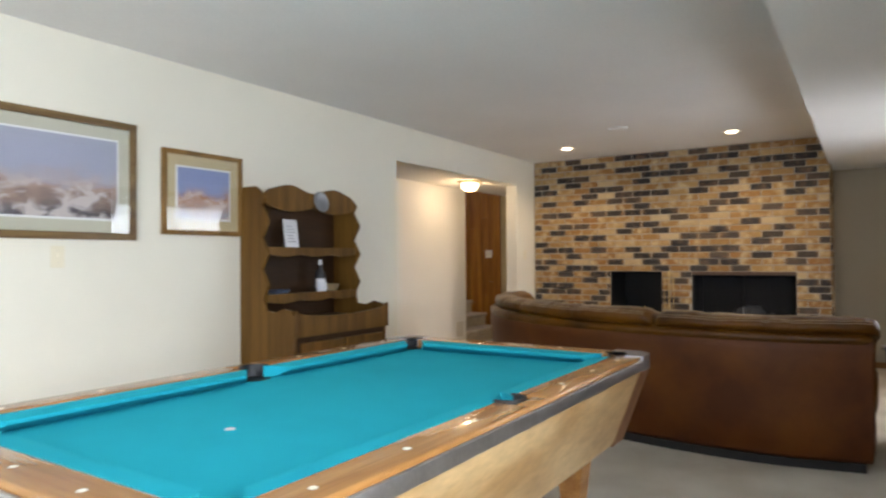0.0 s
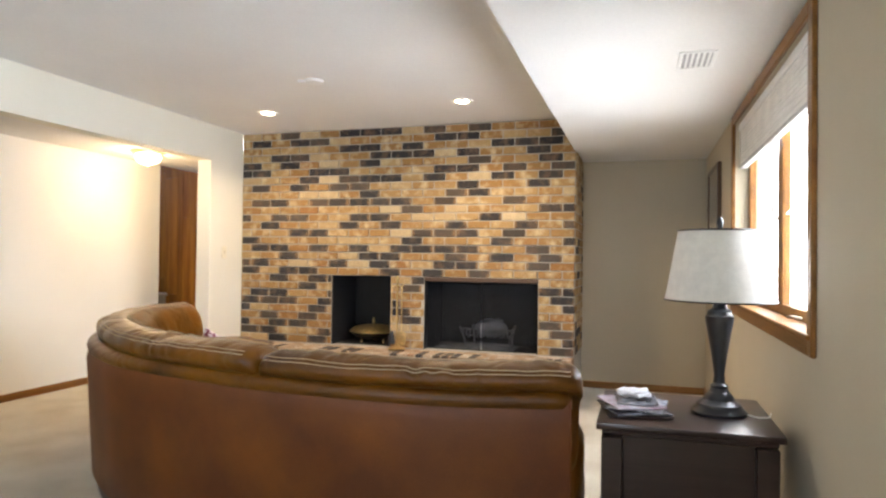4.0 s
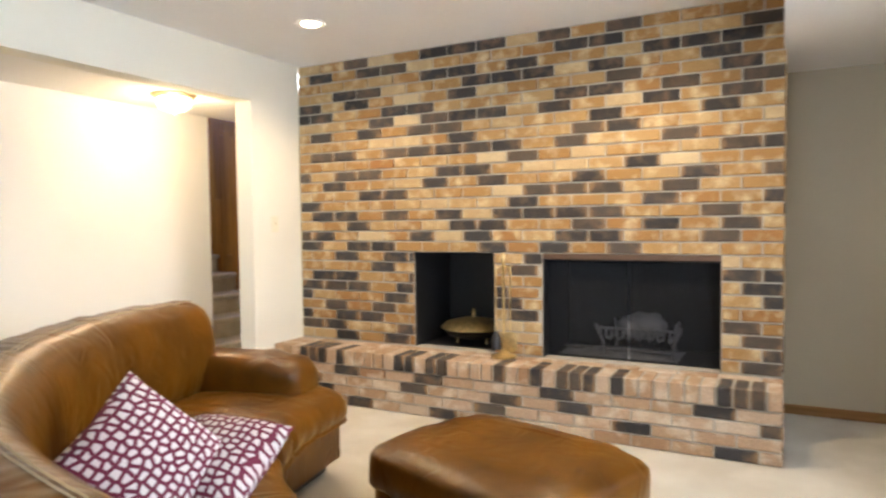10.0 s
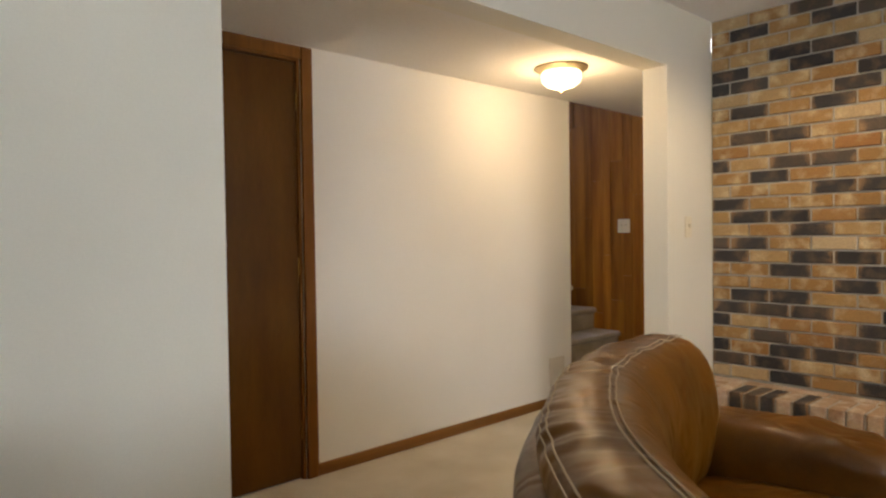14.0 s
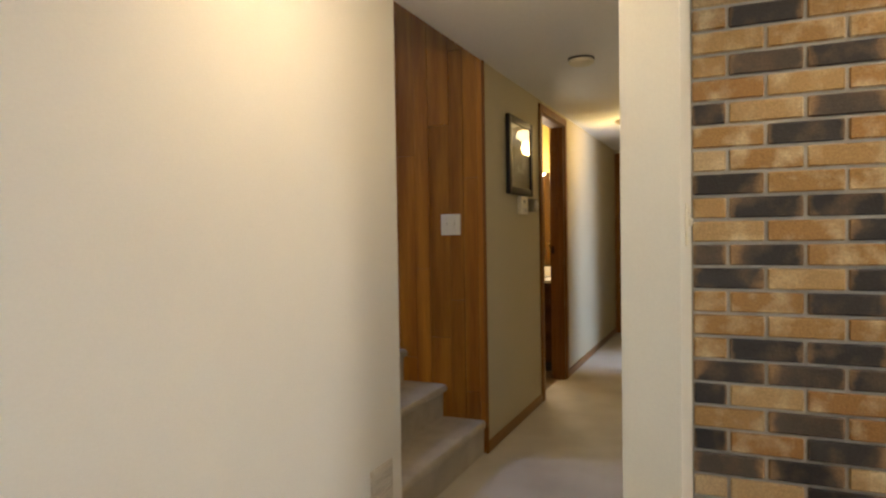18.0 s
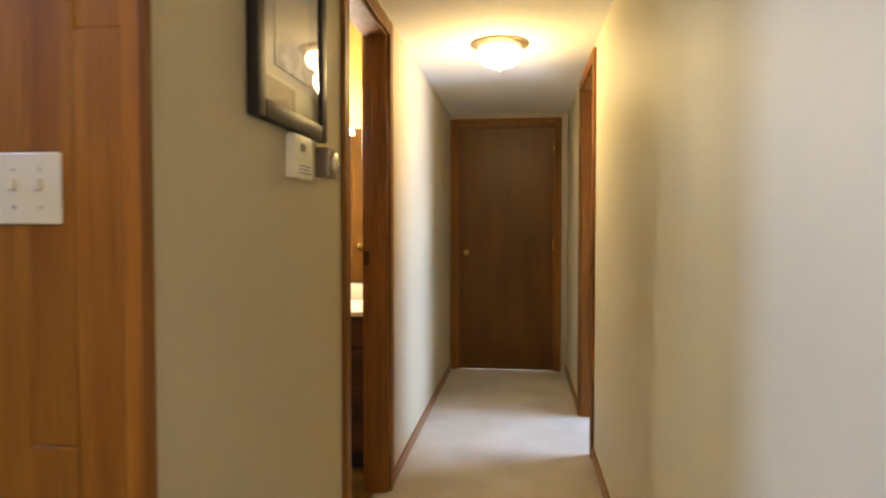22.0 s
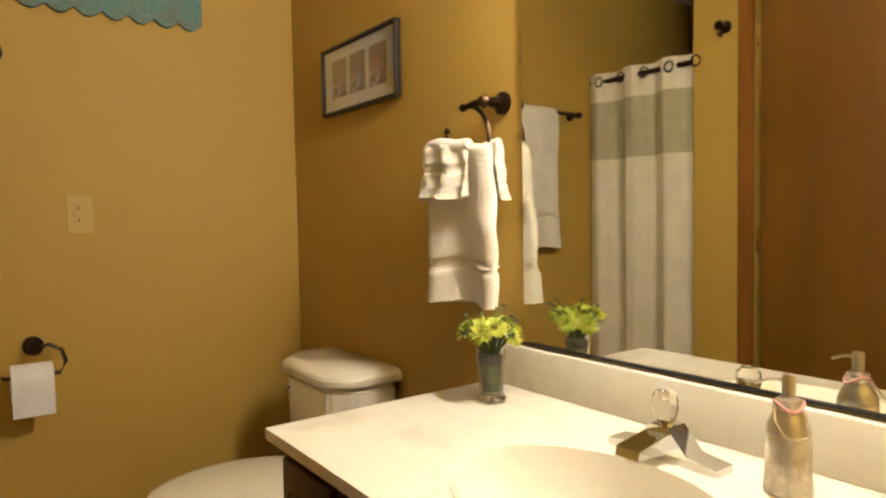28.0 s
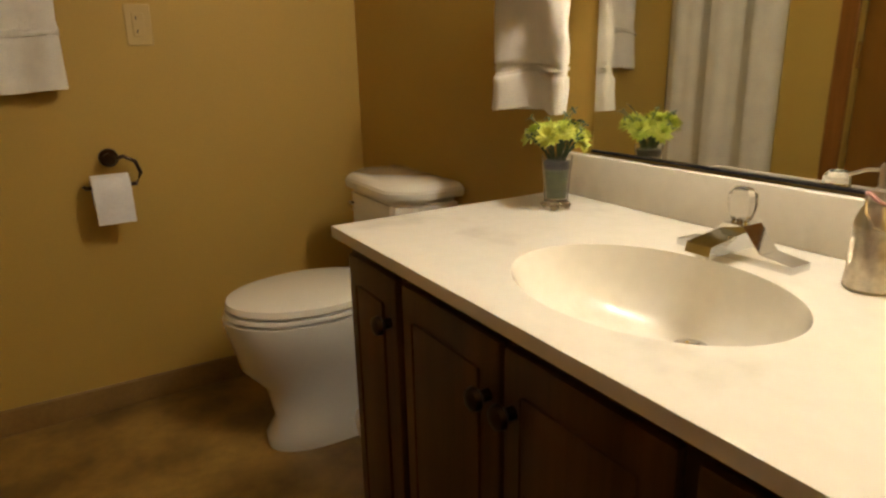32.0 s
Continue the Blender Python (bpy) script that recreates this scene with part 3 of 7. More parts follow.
# ---- framed pictures ----
def art_mat(name, sky_c, mid_c, low_c, seed=0.0, scale=5.0):
    """A painted landscape: blotches of three colours laid in loose bands."""
    m = bpy.data.materials.new(name)
    m.use_nodes = True
    N, L = m.node_tree.nodes, m.node_tree.links.new
    tc, sep = N.new("ShaderNodeTexCoord"), N.new("ShaderNodeSeparateXYZ")
    L(tc.outputs["Generated"], sep.inputs[0])
    no = N.new("ShaderNodeTexNoise")
    no.noise_dimensions = "4D"
    no.inputs["W"].default_value, no.inputs["Scale"].default_value, no.inputs["Detail"].default_value = seed, scale, 8
    L(tc.outputs["Generated"], no.inputs["Vector"])
    mr = N.new("ShaderNodeMath")
    mr.operation = "MULTIPLY_ADD"
    mr.inputs[1].default_value = 0.75
    L(no.outputs["Fac"], mr.inputs[0])
    L(sep.outputs["Z"], mr.inputs[2])
    rp = N.new("ShaderNodeValToRGB")
    els = rp.color_ramp.elements
    els[0].position, els[0].color = 0.45, (*low_c, 1)
    els[1].position, els[1].color = 1.05, (*sky_c, 1)
    e = els.new(0.72)
    e.color = (*mid_c, 1)
    e = els.new(0.80)
    e.color = (*[0.5 * (a + b) for a, b in zip(mid_c, sky_c)], 1)
    L(mr.outputs[0], rp.inputs[0])
    b = N["Principled BSDF"]
    b.inputs["Roughness"].default_value = 0.5
    # pale brush strokes over the foreground
    dab, cut, low, mul, mx = (N.new(k) for k in ("ShaderNodeTexNoise", "ShaderNodeMapRange", "ShaderNodeMapRange", "ShaderNodeMath", "ShaderNodeMix"))
    dab.inputs["Scale"].default_value, dab.inputs["Detail"].default_value, dab.inputs["Distortion"].default_value = scale * 1.6, 6, 0.8
    L(tc.outputs["Generated"], dab.inputs["Vector"])
    cut.inputs["From Min"].default_value, cut.inputs["From Max"].default_value = 0.46, 0.60
    L(dab.outputs["Fac"], cut.inputs["Value"])
    low.inputs["From Min"].default_value, low.inputs["From Max"].default_value = 0.92, 0.70
    L(mr.outputs[0], low.inputs["Value"])
    mul.operation = "MULTIPLY"
    L(cut.outputs[0], mul.inputs[0])
    L(low.outputs[0], mul.inputs[1])
    mx.data_type = "RGBA"
    L(mul.outputs[0], mx.inputs["Factor"])
    L(rp.outputs[0], mx.inputs["A"])
    mx.inputs["B"].default_value = (*[0.35 + 0.5 * c for c in mid_c], 1)
    L(mx.outputs["Result"], b.inputs["Base Color"])
    return m


def picture(name, m, w, h, border, depth, frame_mat, mat_in, mat_w, art, label, group="", inner=None, glazed=True):
    """A picture flat on a wall: x along the wall, z up, front at -y."""
    p = thing(name, m, label, "picture", group)
    bm = bmesh.new()
    for lo, hi in (((-w / 2, -depth, -h / 2), (-w / 2 + border, -0.002, h / 2)), ((w / 2 - border, -depth, -h / 2), (w / 2, -0.002, h / 2)), ((-w / 2 + border, -depth, h / 2 - border), (w / 2 - border, -0.002, h / 2)), ((-w / 2 + border, -depth, -h / 2), (w / 2 - border, -0.002, -h / 2 + border))):
        box(bm, lo, hi, min(0.006, border / 4), 2)
    part("frame", bm, frame_mat, p)
    part("mount", B((-w / 2 + border, -depth * 0.45, -h / 2 + border), (w / 2 - border, -0.003, h / 2 - border)), mat_in, p)
    if art:
        aw, ah = w / 2 - border - mat_w, h / 2 - border - mat_w
        if inner:
            part("inner_mount", B((-aw - inner[1], -depth * 0.45 - 0.003, -ah - inner[1]), (aw + inner[1], -depth * 0.45 + 0.001, ah + inner[1])), inner[0], p)
        part("print", B((-aw, -depth * 0.45 - 0.006, -ah), (aw, -depth * 0.45, ah)), art, p)
    if glazed:
        g = part("glazing", B((-w / 2 + border, -depth * 0.75, -h / 2 + border), (w / 2 - border, -depth * 0.75 + 0.002, h / 2 - border)), GLASS, p)
        g.visible_shadow = False
    return p


BRONZE_WOOD = wood("gilt_brown_frame", (0.22, 0.14, 0.06), (0.12, 0.07, 0.03), 0.35, "x")
CARD = mat("sage_mount_card", (0.55, 0.53, 0.40), 0.8, 0.02)
CARD_W = mat("white_mount_card", (0.80, 0.80, 0.78), 0.8, 0.01)
LEFTWALL = lambda y, z: pose(0, y, z, 0, 0, 90)
picture("framed_print", LEFTWALL(-5.747, 1.614), 0.825, 0.655, 0.04, 0.03, BRONZE_WOOD, CARD, 0.075, art_mat("misty_hills", (0.36, 0.37, 0.45), (0.40, 0.27, 0.20), (0.09, 0.075, 0.085), 1.0, 4), "large framed landscape print with sage mount", inner=(CARD_W, 0.012))
picture("framed_print", LEFTWALL(-4.88, 1.586), 0.585, 0.515, 0.03, 0.028, wood("gilt_oak_frame", (0.26, 0.14, 0.04), (0.17, 0.085, 0.022), 0.4), mat("gold_mount", (0.56, 0.45, 0.25), 0.8, 0.03), 0.075, art_mat("autumn_marsh", (0.22, 0.27, 0.46), (0.46, 0.22, 0.10), (0.36, 0.35, 0.38), 3.3, 3.5), "smaller framed autumn landscape print", inner=(CARD_W, 0.012))
RIGHTWALL = lambda y, z: pose(X_WIN, y, z, 0, 0, -90)
picture("framed_print", RIGHTWALL(-4.56, 1.504), 0.98, 0.72, 0.028, 0.03, wood("dark_walnut_frame", (0.10, 0.05, 0.02), (0.05, 0.025, 0.01), 0.4), CARD_W, 0.0, art_mat("red_meadow", (0.42, 0.48, 0.55), (0.30, 0.17, 0.12), (0.52, 0.50, 0.45), 7.1, 3), "large dark-framed painting of a russet field")
picture("framed_print", RIGHTWALL(-0.08, 1.424), 0.73, 0.97, 0.028, 0.03, wood("grey_walnut_frame", (0.16, 0.10, 0.06), (0.09, 0.05, 0.03), 0.4), mat("grey_mount", (0.30, 0.30, 0.30), 0.8, 0.03), 0.11, art_mat("dusky_flowers", (0.20, 0.21, 0.26), (0.26, 0.24, 0.24), (0.15, 0.15, 0.2), 9.4, 8), "tall framed print of dusky flowers")


def switch_plate(name, m, gangs=1, label="ivory switch plate"):
    s = thing(name, m, label, "light switch")
    w = 0.07 + 0.046 * (gangs - 1)
    part("plate", B((-w / 2, -0.006, -0.057), (w / 2, 0, 0.057), 0.003), IVORY, s)
    for g in range(gangs):
        x = (g - (gangs - 1) / 2) * 0.046
        part("toggle", B((x - 0.005, -0.018, -0.004), (x + 0.005, -0.005, 0.016), 0.002), IVORY, s)
        for z in (-0.03, 0.03):
            part("screw", T_([(0.003, 0), (0.0025, 0.002)], 8, pose(x, -0.006, z, 90)), NICKEL, s)
    return s


switch_plate("light_switch", LEFTWALL(-0.28, 1.215), 1, "white light switch plate on the wall by the brickwork")
switch_plate("light_switch", LEFTWALL(-5.754, 1.195), 1, "cream switch plate below the large framed print")
switch_plate("light_switch", pose(-1.290, 1.149, 1.245), 2, "double ivory switch plate on the wooden planks")

TAN_PLATE = mat("tan_plate", (0.52, 0.42, 0.26), 0.45, 0.02)
for oy in (-3.505, -3.41):
    o = thing("wall_outlet", LEFTWALL(oy, 0.315), "tan outlet plate low on the wall beside the hutch", "outlet", "outlets beside the hutch")
    part("plate", B((-0.040, -0.006, -0.060), (0.040, 0, 0.060), 0.003), TAN_PLATE, o)
    for z in (-0.02, 0.02):
        rc = part("receptacle", T_([(0.016, 0), (0.016, 0.003), (0.014, 0.004)], 16, pose(0, -0.006, z, 90)), TAN_PLATE, o)
        for x in (-0.005, 0.005):
            part("slot", B((x - 0.0012, -0.0108, z - 0.004), (x + 0.0012, -0.0095, z + 0.004)), BLACK, rc)


# ---- end table, lamp, papers ----
DARK = wood("espresso_wood", (0.030, 0.015, 0.011), (0.018, 0.009, 0.007), 0.3, "x", coat=0.3)
TX0, TX1, TY0, TY1, TZ = 3.575, 4.195, -3.10, -2.48, 0.605
tab = thing("end_table", pose((TX0 + TX1) / 2, (TY0 + TY1) / 2, 0), "espresso-stained wooden end table beside the sofa", "table")
hx, hy = (TX1 - TX0) / 2, (TY1 - TY0) / 2
part("tabletop", B((-hx, -hy, TZ - 0.025), (hx, hy, TZ), 0.006, 2), DARK, tab)
part("moulding", B((-hx + 0.02, -hy + 0.02, TZ - 0.045), (hx - 0.02, hy - 0.02, TZ - 0.025), 0.006), DARK, tab)
part("cabinet_body", B((-hx + 0.045, -hy + 0.045, TZ - 0.30), (hx - 0.045, hy - 0.045, TZ - 0.045), 0.004), DARK, tab)
for sx in (-1, 1):
    for sy in (-1, 1):
        bm = bmesh.new()
        px, py = sx * (hx - 0.055), sy * (hy - 0.055)
        for s, z0, z1 in ((0.037, TZ - 0.30, TZ - 0.05), (0.043, TZ - 0.325, TZ - 0.285), (0.034, 0.05, TZ - 0.325), (0.042, 0.03, 0.09), (0.032, 0.0, 0.03)):
            box(bm, (px - s, py - s, z0), (px + s, py + s, z1), 0.005)
        part("leg", bm, DARK, tab)
for sy in (-1, 1):
    part("stretcher", B((-hx + 0.085, sy * (hy - 0.055) - 0.014, 0.125), (hx - 0.085, sy * (hy - 0.055) + 0.014, 0.16), 0.004), DARK, tab)

lam = thing("table_lamp", pose(4.015, -2.80, TZ), "black turned table lamp with a white fabric shade", "lamp")
part("base", T_([(0.098, 0), (0.10, 0.012), (0.082, 0.03), (0.08, 0.04), (0.055, 0.055), (0.05, 0.07), (0.036, 0.085)], 28), BLACK, lam)
part("stem", T_([(0.036, 0.085), (0.030, 0.10), (0.034, 0.108), (0.022, 0.118), (0.019, 0.15), (0.028, 0.22), (0.043, 0.31), (0.051, 0.355), (0.052, 0.372), (0.046, 0.376), (0.044, 0.392), (0.028, 0.402), (0.024, 0.42), (0.030, 0.428), (0.018, 0.445), (0.016, 0.52)], 28), BLACK, lam)
SHADE_FAB = mat("linen_shade", (0.74, 0.72, 0.66), 0.85, 0.05, 30, 260, 0.25)
bm = T_([(0.200, 0.43), (0.152, 0.70), (0.148, 0.70), (0.196, 0.43)], 44, cap=False)
part("shade", bm, SHADE_FAB, lam, "tapered off-white drum shade")
for r, z in ((0.2005, 0.432), (0.1525, 0.699)):
    part("trim", tube(bmesh.new(), [(r * math.cos(a), r * math.sin(a), z) for a in (2 * math.pi * k / 44 for k in range(44))], 0.0035, 6, True), BLACK, lam, "dark shade piping")
part("harp", tube(bmesh.new(), [(0, 0, 0.52), (0.05, 0, 0.56), (0.055, 0, 0.64), (0, 0, 0.705), (-0.055, 0, 0.64), (-0.05, 0, 0.56)], 0.003, 6, True), BRASS, lam)
part("spider", tube(bmesh.new(), [(-0.150, 0, 0.699), (0, 0, 0.705), (0.150, 0, 0.699)], 0.003, 6), BRASS, lam)
part("finial", T_([(0.004, 0.70), (0.009, 0.712), (0.013, 0.728), (0.012, 0.742), (0.005, 0.752)], 14), BLACK, lam)
part("cord", tube(bmesh.new(), [(0.09, 0, 0.006), (0.13, -0.05, 0.005), (0.17, -0.03, 0.005), (0.19, 0.05, 0.004)], 0.003, 6), WHITE, lam)
PAPER = mat("paper", (0.78, 0.78, 0.80), 0.8, 0.05)
GREYP = mat("printed_paper", (0.42, 0.42, 0.46), 0.7, 0.3, 60, 150, 0)
NIGHTP = mat("dark_glossy_cover", (0.10, 0.10, 0.12), 0.25, 0.3, 30, 90, 0, tone=(0.32, 0.33, 0.36))
ROSEP = mat("rose_printed_cover", (0.45, 0.30, 0.36), 0.3, 0.3, 22, 70, 0, tone=(0.60, 0.60, 0.66))
random.seed(11)
for k, (px, py, rz, w, d, mm) in enumerate([(3.70, -2.86, 12, 0.23, 0.30, DARK), (3.70, -2.86, 20, 0.21, 0.27, NIGHTP), (3.72, -2.84, -8, 0.20, 0.25, GREYP), (3.69, -2.85, 24, 0.19, 0.24, ROSEP), (3.71, -2.83, 5, 0.15, 0.2, NIGHTP)]):
    z = TZ + 0.001 + 0.0075 * k
    ob = thing("magazine", pose(px, py, z, 0, 0, rz), "loose papers and magazines piled on the end table" if k else "thin dark folder under papers on the end table", "magazine", "papers on the end table")
    bm = bmesh.new()
    bmesh.ops.create_grid(bm, x_segments=6, y_segments=6, size=0.5)
    for v in bm.verts:
        u, w2 = v.co.x, v.co.y
        v.co = Vector((u * w, w2 * d, 0.0035 + 0.002 * math.sin(5 * u + k) + (0.012 * max(0, u - 0.15) if k > 2 else 0)))
    ext = bmesh.ops.extrude_face_region(bm, geom=bm.faces[:])
    for v in ext["geom"]:
        if isinstance(v, bmesh.types.BMVert):
            v.co.z += 0.003
    part("cover", bm, mm, ob)
cl = thing("folded_cloth", pose(3.705, -2.80, TZ + 0.045, 0, 0, 15), "crumpled white paper on top of the papers", "paper")
bm = bmesh.new()
bmesh.ops.create_uvsphere(bm, u_segments=20, v_segments=10, radius=0.05)
for v in bm.verts:
    n = noise.noise(v.co * 30) * 0.02
    w = noise.noise(v.co * 55) * 0.014
    v.co = Vector((v.co.x * 1.5 + n, v.co.y * 1.1 - n + w, v.co.z * 0.30 + n * 0.5 + w * 0.5 + 0.014))
part("crumple", bm, PAPER, cl)


# ---- ottoman ----
def leather(name, base, dark):
    m = mat(name, base, 0.36, 0.12, 4, 220, 0.35, tone=dark, tone_at=(0.3, 0.68), distance=0.0015)
    N, L = m.node_tree.nodes, m.node_tree.links.new
    b = N["Principled BSDF"]
    b.inputs["Specular IOR Level"].default_value = 0.26
    crease, rough = N.new("ShaderNodeTexNoise"), N.new("ShaderNodeMapRange")
    crease.noise_type = "RIDGED_MULTIFRACTAL"
    crease.inputs["Scale"].default_value, crease.inputs["Detail"].default_value, crease.inputs["Distortion"].default_value = 8.0, 4, 1.4
    tc = N.new("ShaderNodeTexCoord")
    L(tc.outputs["Object"], crease.inputs["Vector"])
    fold = N.new("ShaderNodeBump")
    fold.invert = True
    fold.inputs["Strength"].default_value, fold.inputs["Distance"].default_value = 0.8, 0.008
    L(crease.outputs["Fac"], fold.inputs["Height"])
    L(b.inputs["Normal"].links[0].from_node.outputs[0], fold.inputs["Normal"])
    L(fold.outputs[0], b.inputs["Normal"])
    rough.inputs["To Min"].default_value, rough.inputs["To Max"].default_value = 0.30, 0.46
    L(crease.outputs["Fac"], rough.inputs["Value"])
    L(rough.outputs[0], b.inputs["Roughness"])
    return m


LEATHER = leather("caramel_leather", (0.155, 0.058, 0.004), (0.055, 0.019, 0.002))
LEATHER_BACK = mat("smooth_brown_leather", (0.15, 0.046, 0.007), 0.5, 0.1, 3, 200, 0.2, tone=(0.085, 0.024, 0.006), distance=0.001)
LEATHER_BACK.node_tree.nodes["Principled BSDF"].inputs["Specular IOR Level"].default_value = 0.28
STITCH = mat("pale_thread", (0.42, 0.33, 0.22), 0.8, 0.05)


def cushion(bm, w, d, h, m, pw=4.0, dome=0.25, su=28, sv=14, wob=0.0, seed=0):
    """A stuffed block: a superellipsoid with a domed top and small wrinkles."""
    def sp(c, e):
        return math.copysign(abs(c) ** e, c)
    rings = []
    e = 2.0 / pw
    for j in range(1, sv):
        ph = -math.pi / 2 + math.pi * j / sv
        ring = []
        for i in range(su):
            th = 2 * math.pi * i / su
            c = sp(math.cos(ph), e)
            x, y, z = sp(math.cos(th), e) * c, sp(math.sin(th), e) * c, sp(math.sin(ph), e)
            if z > 0:
                z *= 1 + dome * (1 - x * x) * (1 - y * y)
            p = Vector((x * w / 2, y * d / 2, z * h / 2))
            if wob:
                p += wob * Vector((noise.noise(p * 9 + Vector((seed, 0, 0))), noise.noise(p * 9 + Vector((0, seed, 5))), noise.noise(p * 11 + Vector((7, seed, 0)))))
            ring.append(m @ p)
        rings.append(ring)
    return sweep(bm, rings)


ott = thing("ottoman", pose(2.33, -1.73, 0, 0, 0, -18), "caramel leather ottoman with rounded corners", "ottoman")
part("body", cushion(bmesh.new(), 0.82, 0.63, 0.30, pose(0, 0, 0.19), 7, 0.0, 40, 14, 0.004), LEATHER, ott, smooth=60)
part("cushion", cushion(bmesh.new(), 0.87, 0.68, 0.17, pose(0, 0, 0.335), 5.5, 0.35, 48, 16, 0.012, 3), LEATHER, ott, smooth=60)
for sx in (-1, 1):
    for sy in (-1, 1):
        part("foot", T_([(0.022, 0), (0.03, 0.05)], 14, pose(sx * 0.33, sy * 0.24, 0)), DARK, ott)


# ---- sectional sofa ----
def catmull(pts, n=12):
    out = []
    P = [Vector(p) for p in pts]
    P = [2 * P[0] - P[1]] + P + [2 * P[-1] - P[-2]]
    for i in range(1, len(P) - 2):
        for k in range(n):
            t = k / n
            a, b, c, d = P[i - 1:i + 3]
            out.append(0.5 * ((2 * b) + (c - a) * t + (2 * a - 5 * b + 4 * c - d) * t * t + (3 * b - a - 3 * c + d) * t ** 3))
    out.append(P[-2])
    return out


SOFA_LINE = catmull([(3.51, -3.33), (3.0, -3.43), (2.38, -3.40), (1.67, -3.225), (1.31, -3.04), (0.995, -2.785), (0.76, -2.48), (0.60, -2.18), (0.505, -1.83), (0.435, -1.40)], 8)
SOFA_S = [0.0]
for p, q in zip(SOFA_LINE, SOFA_LINE[1:]):
    SOFA_S.append(SOFA_S[-1] + (q - p).length)
SOFA_END = SOFA_S[-1]


def sofa_at(s):
    """The back line's place and its inward and forward ways at a length s from the right end; past the ends it goes straight on."""
    c = min(max(s, 0.0), SOFA_END - 1e-4)
    i = next(k for k in range(len(SOFA_S) - 1) if SOFA_S[k + 1] >= c)
    t = (c - SOFA_S[i]) / (SOFA_S[i + 1] - SOFA_S[i])
    p = SOFA_LINE[i].lerp(SOFA_LINE[i + 1], t)

    def tan(k):
        a, b = SOFA_LINE[max(k - 1, 0)], SOFA_LINE[min(k + 1, len(SOFA_LINE) - 1)]
        return (b - a).normalized()
    d = tan(i).lerp(tan(i + 1), t).normalized()
    return p + d * (s - c), Vector((d.y, -d.x)), d


def sofa_near(x, y):
    return min(range(len(SOFA_LINE)), key=lambda k: (SOFA_LINE[k] - Vector((x, y))).length)


def slack(s, u, z, wob, seed, freq, pucker):
    """How far stuffed leather swells (+) or sinks: broad dents, and fine gathers that run across the seams."""
    w = noise.noise(Vector((s * freq, u * 5 + seed, z * 4))) + 0.4 * noise.noise(Vector((s * freq * 2.3, seed, z * 9)))
    bend = 0.5 * noise.noise(Vector((s * 6, u * 7, seed)))
    g = 1 - 2.6 * abs(noise.noise(Vector((s * 11 + seed + 1.6 * bend, u * 9.0, z * 9.0)))) + 0.8 * noise.noise(Vector((s * 34, u * 11 + seed, z * 11)))
    g *= min(max(0.45 + 1.5 * noise.noise(Vector((s * 3.3 + seed, u * 6, z * 5))), 0.0), 1.3)
    top = min(max((z - 0.70) / 0.10, 0.0), 1.0) if z > 0.5 else 0.5
    side = min(max((0.16 - u) / 0.05, 0.0), 1.0) if z > 0.5 else 1.0
    return wob * w + pucker * g * (0.12 + 0.88 * top * side)


def sofa_skin(bm, s0, s1, section, steps, shrink=0.06, wob=0.0, seed=0.0, freq=7.0, pucker=0.0, drift=None):
    """Sweeps a section of (inward, height) along the back line, rounding both ends."""
    cx = sum(u for u, _ in section) / len(section)
    cz = sum(z for _, z in section) / len(section)
    rings = []
    for k in range(steps + 1):
        f = k / steps
        s = s0 + (s1 - s0) * f
        e = min(f, 1 - f) * (s1 - s0) / shrink if shrink else 1
        g = 1 if e >= 1 else 0.66 + 0.34 * math.sqrt(max(0, 1 - (1 - e) ** 2))
        p, n, d = sofa_at(s)
        ring = []
        for u, z in section:
            u2, z2 = cx + (u - cx) * g + (drift(s) if drift else 0), cz + (z - cz) * g
            q = Vector((p.x + n.x * u2, p.y + n.y * u2, z2))
            if wob:
                q += slack(s, u, z, wob, seed, freq, pucker) * Vector((-n.x * 0.7, -n.y * 0.7, 0.8))
            ring.append(q)
        rings.append(ring)
    return sweep(bm, rings)


def refine(sec, n=3):
    """A smoother closed section through the same corners."""
    P = [Vector(p) for p in sec]
    out = []
    for i in range(len(P)):
        a, b, c, d = P[i - 1], P[i], P[(i + 1) % len(P)], P[(i + 2) % len(P)]
        for k in range(n):
            t = k / n
            q = 0.5 * ((2 * b) + (c - a) * t + (2 * a - 5 * b + 4 * c - d) * t * t + (3 * b - a - 3 * c + d) * t ** 3)
            out.append((q.x, q.y))
    return out


sofa = thing("sectional_sofa", pose(0, 0, 0), "large curved caramel leather sectional sofa with pale stitching", "sofa")
shell = [(0.05, 0.05), (0.015, 0.08), (0.0, 0.30), (-0.012, 0.53), (-0.022, 0.65), (-0.012, 0.715), (0.02, 0.748), (0.06, 0.752), (0.11, 0.74), (0.14, 0.70), (0.14, 0.05)]
back = part("back_shell", sofa_skin(bmesh.new(), 0.0, SOFA_END - 0.10, shell, 110, 0.0, 0.004, 1.5, 3), LEATHER_BACK, sofa, "smooth brown leather outer back", smooth=55)
for s in (0.004,):
    p, n, d = sofa_at(s)
    part("seam", tube(bmesh.new(), [(p.x + n.x * (u - 0.004), p.y + n.y * (u - 0.004), z) for u, z in shell[1:9]], 0.004, 6), LEATHER_BACK, back)
rim = [(0.03 + 0.052 * math.cos(a), 0.718 + 0.042 * math.sin(a)) for a in (2 * math.pi * k / 12 for k in range(12))]
part("rim_roll", sofa_skin(bmesh.new(), -0.004, SOFA_END - 0.09, rim, 130, 0.05, 0.005, 4.1, 5, 0.001), LEATHER, sofa, "padded caramel leather roll along the back", smooth=75)
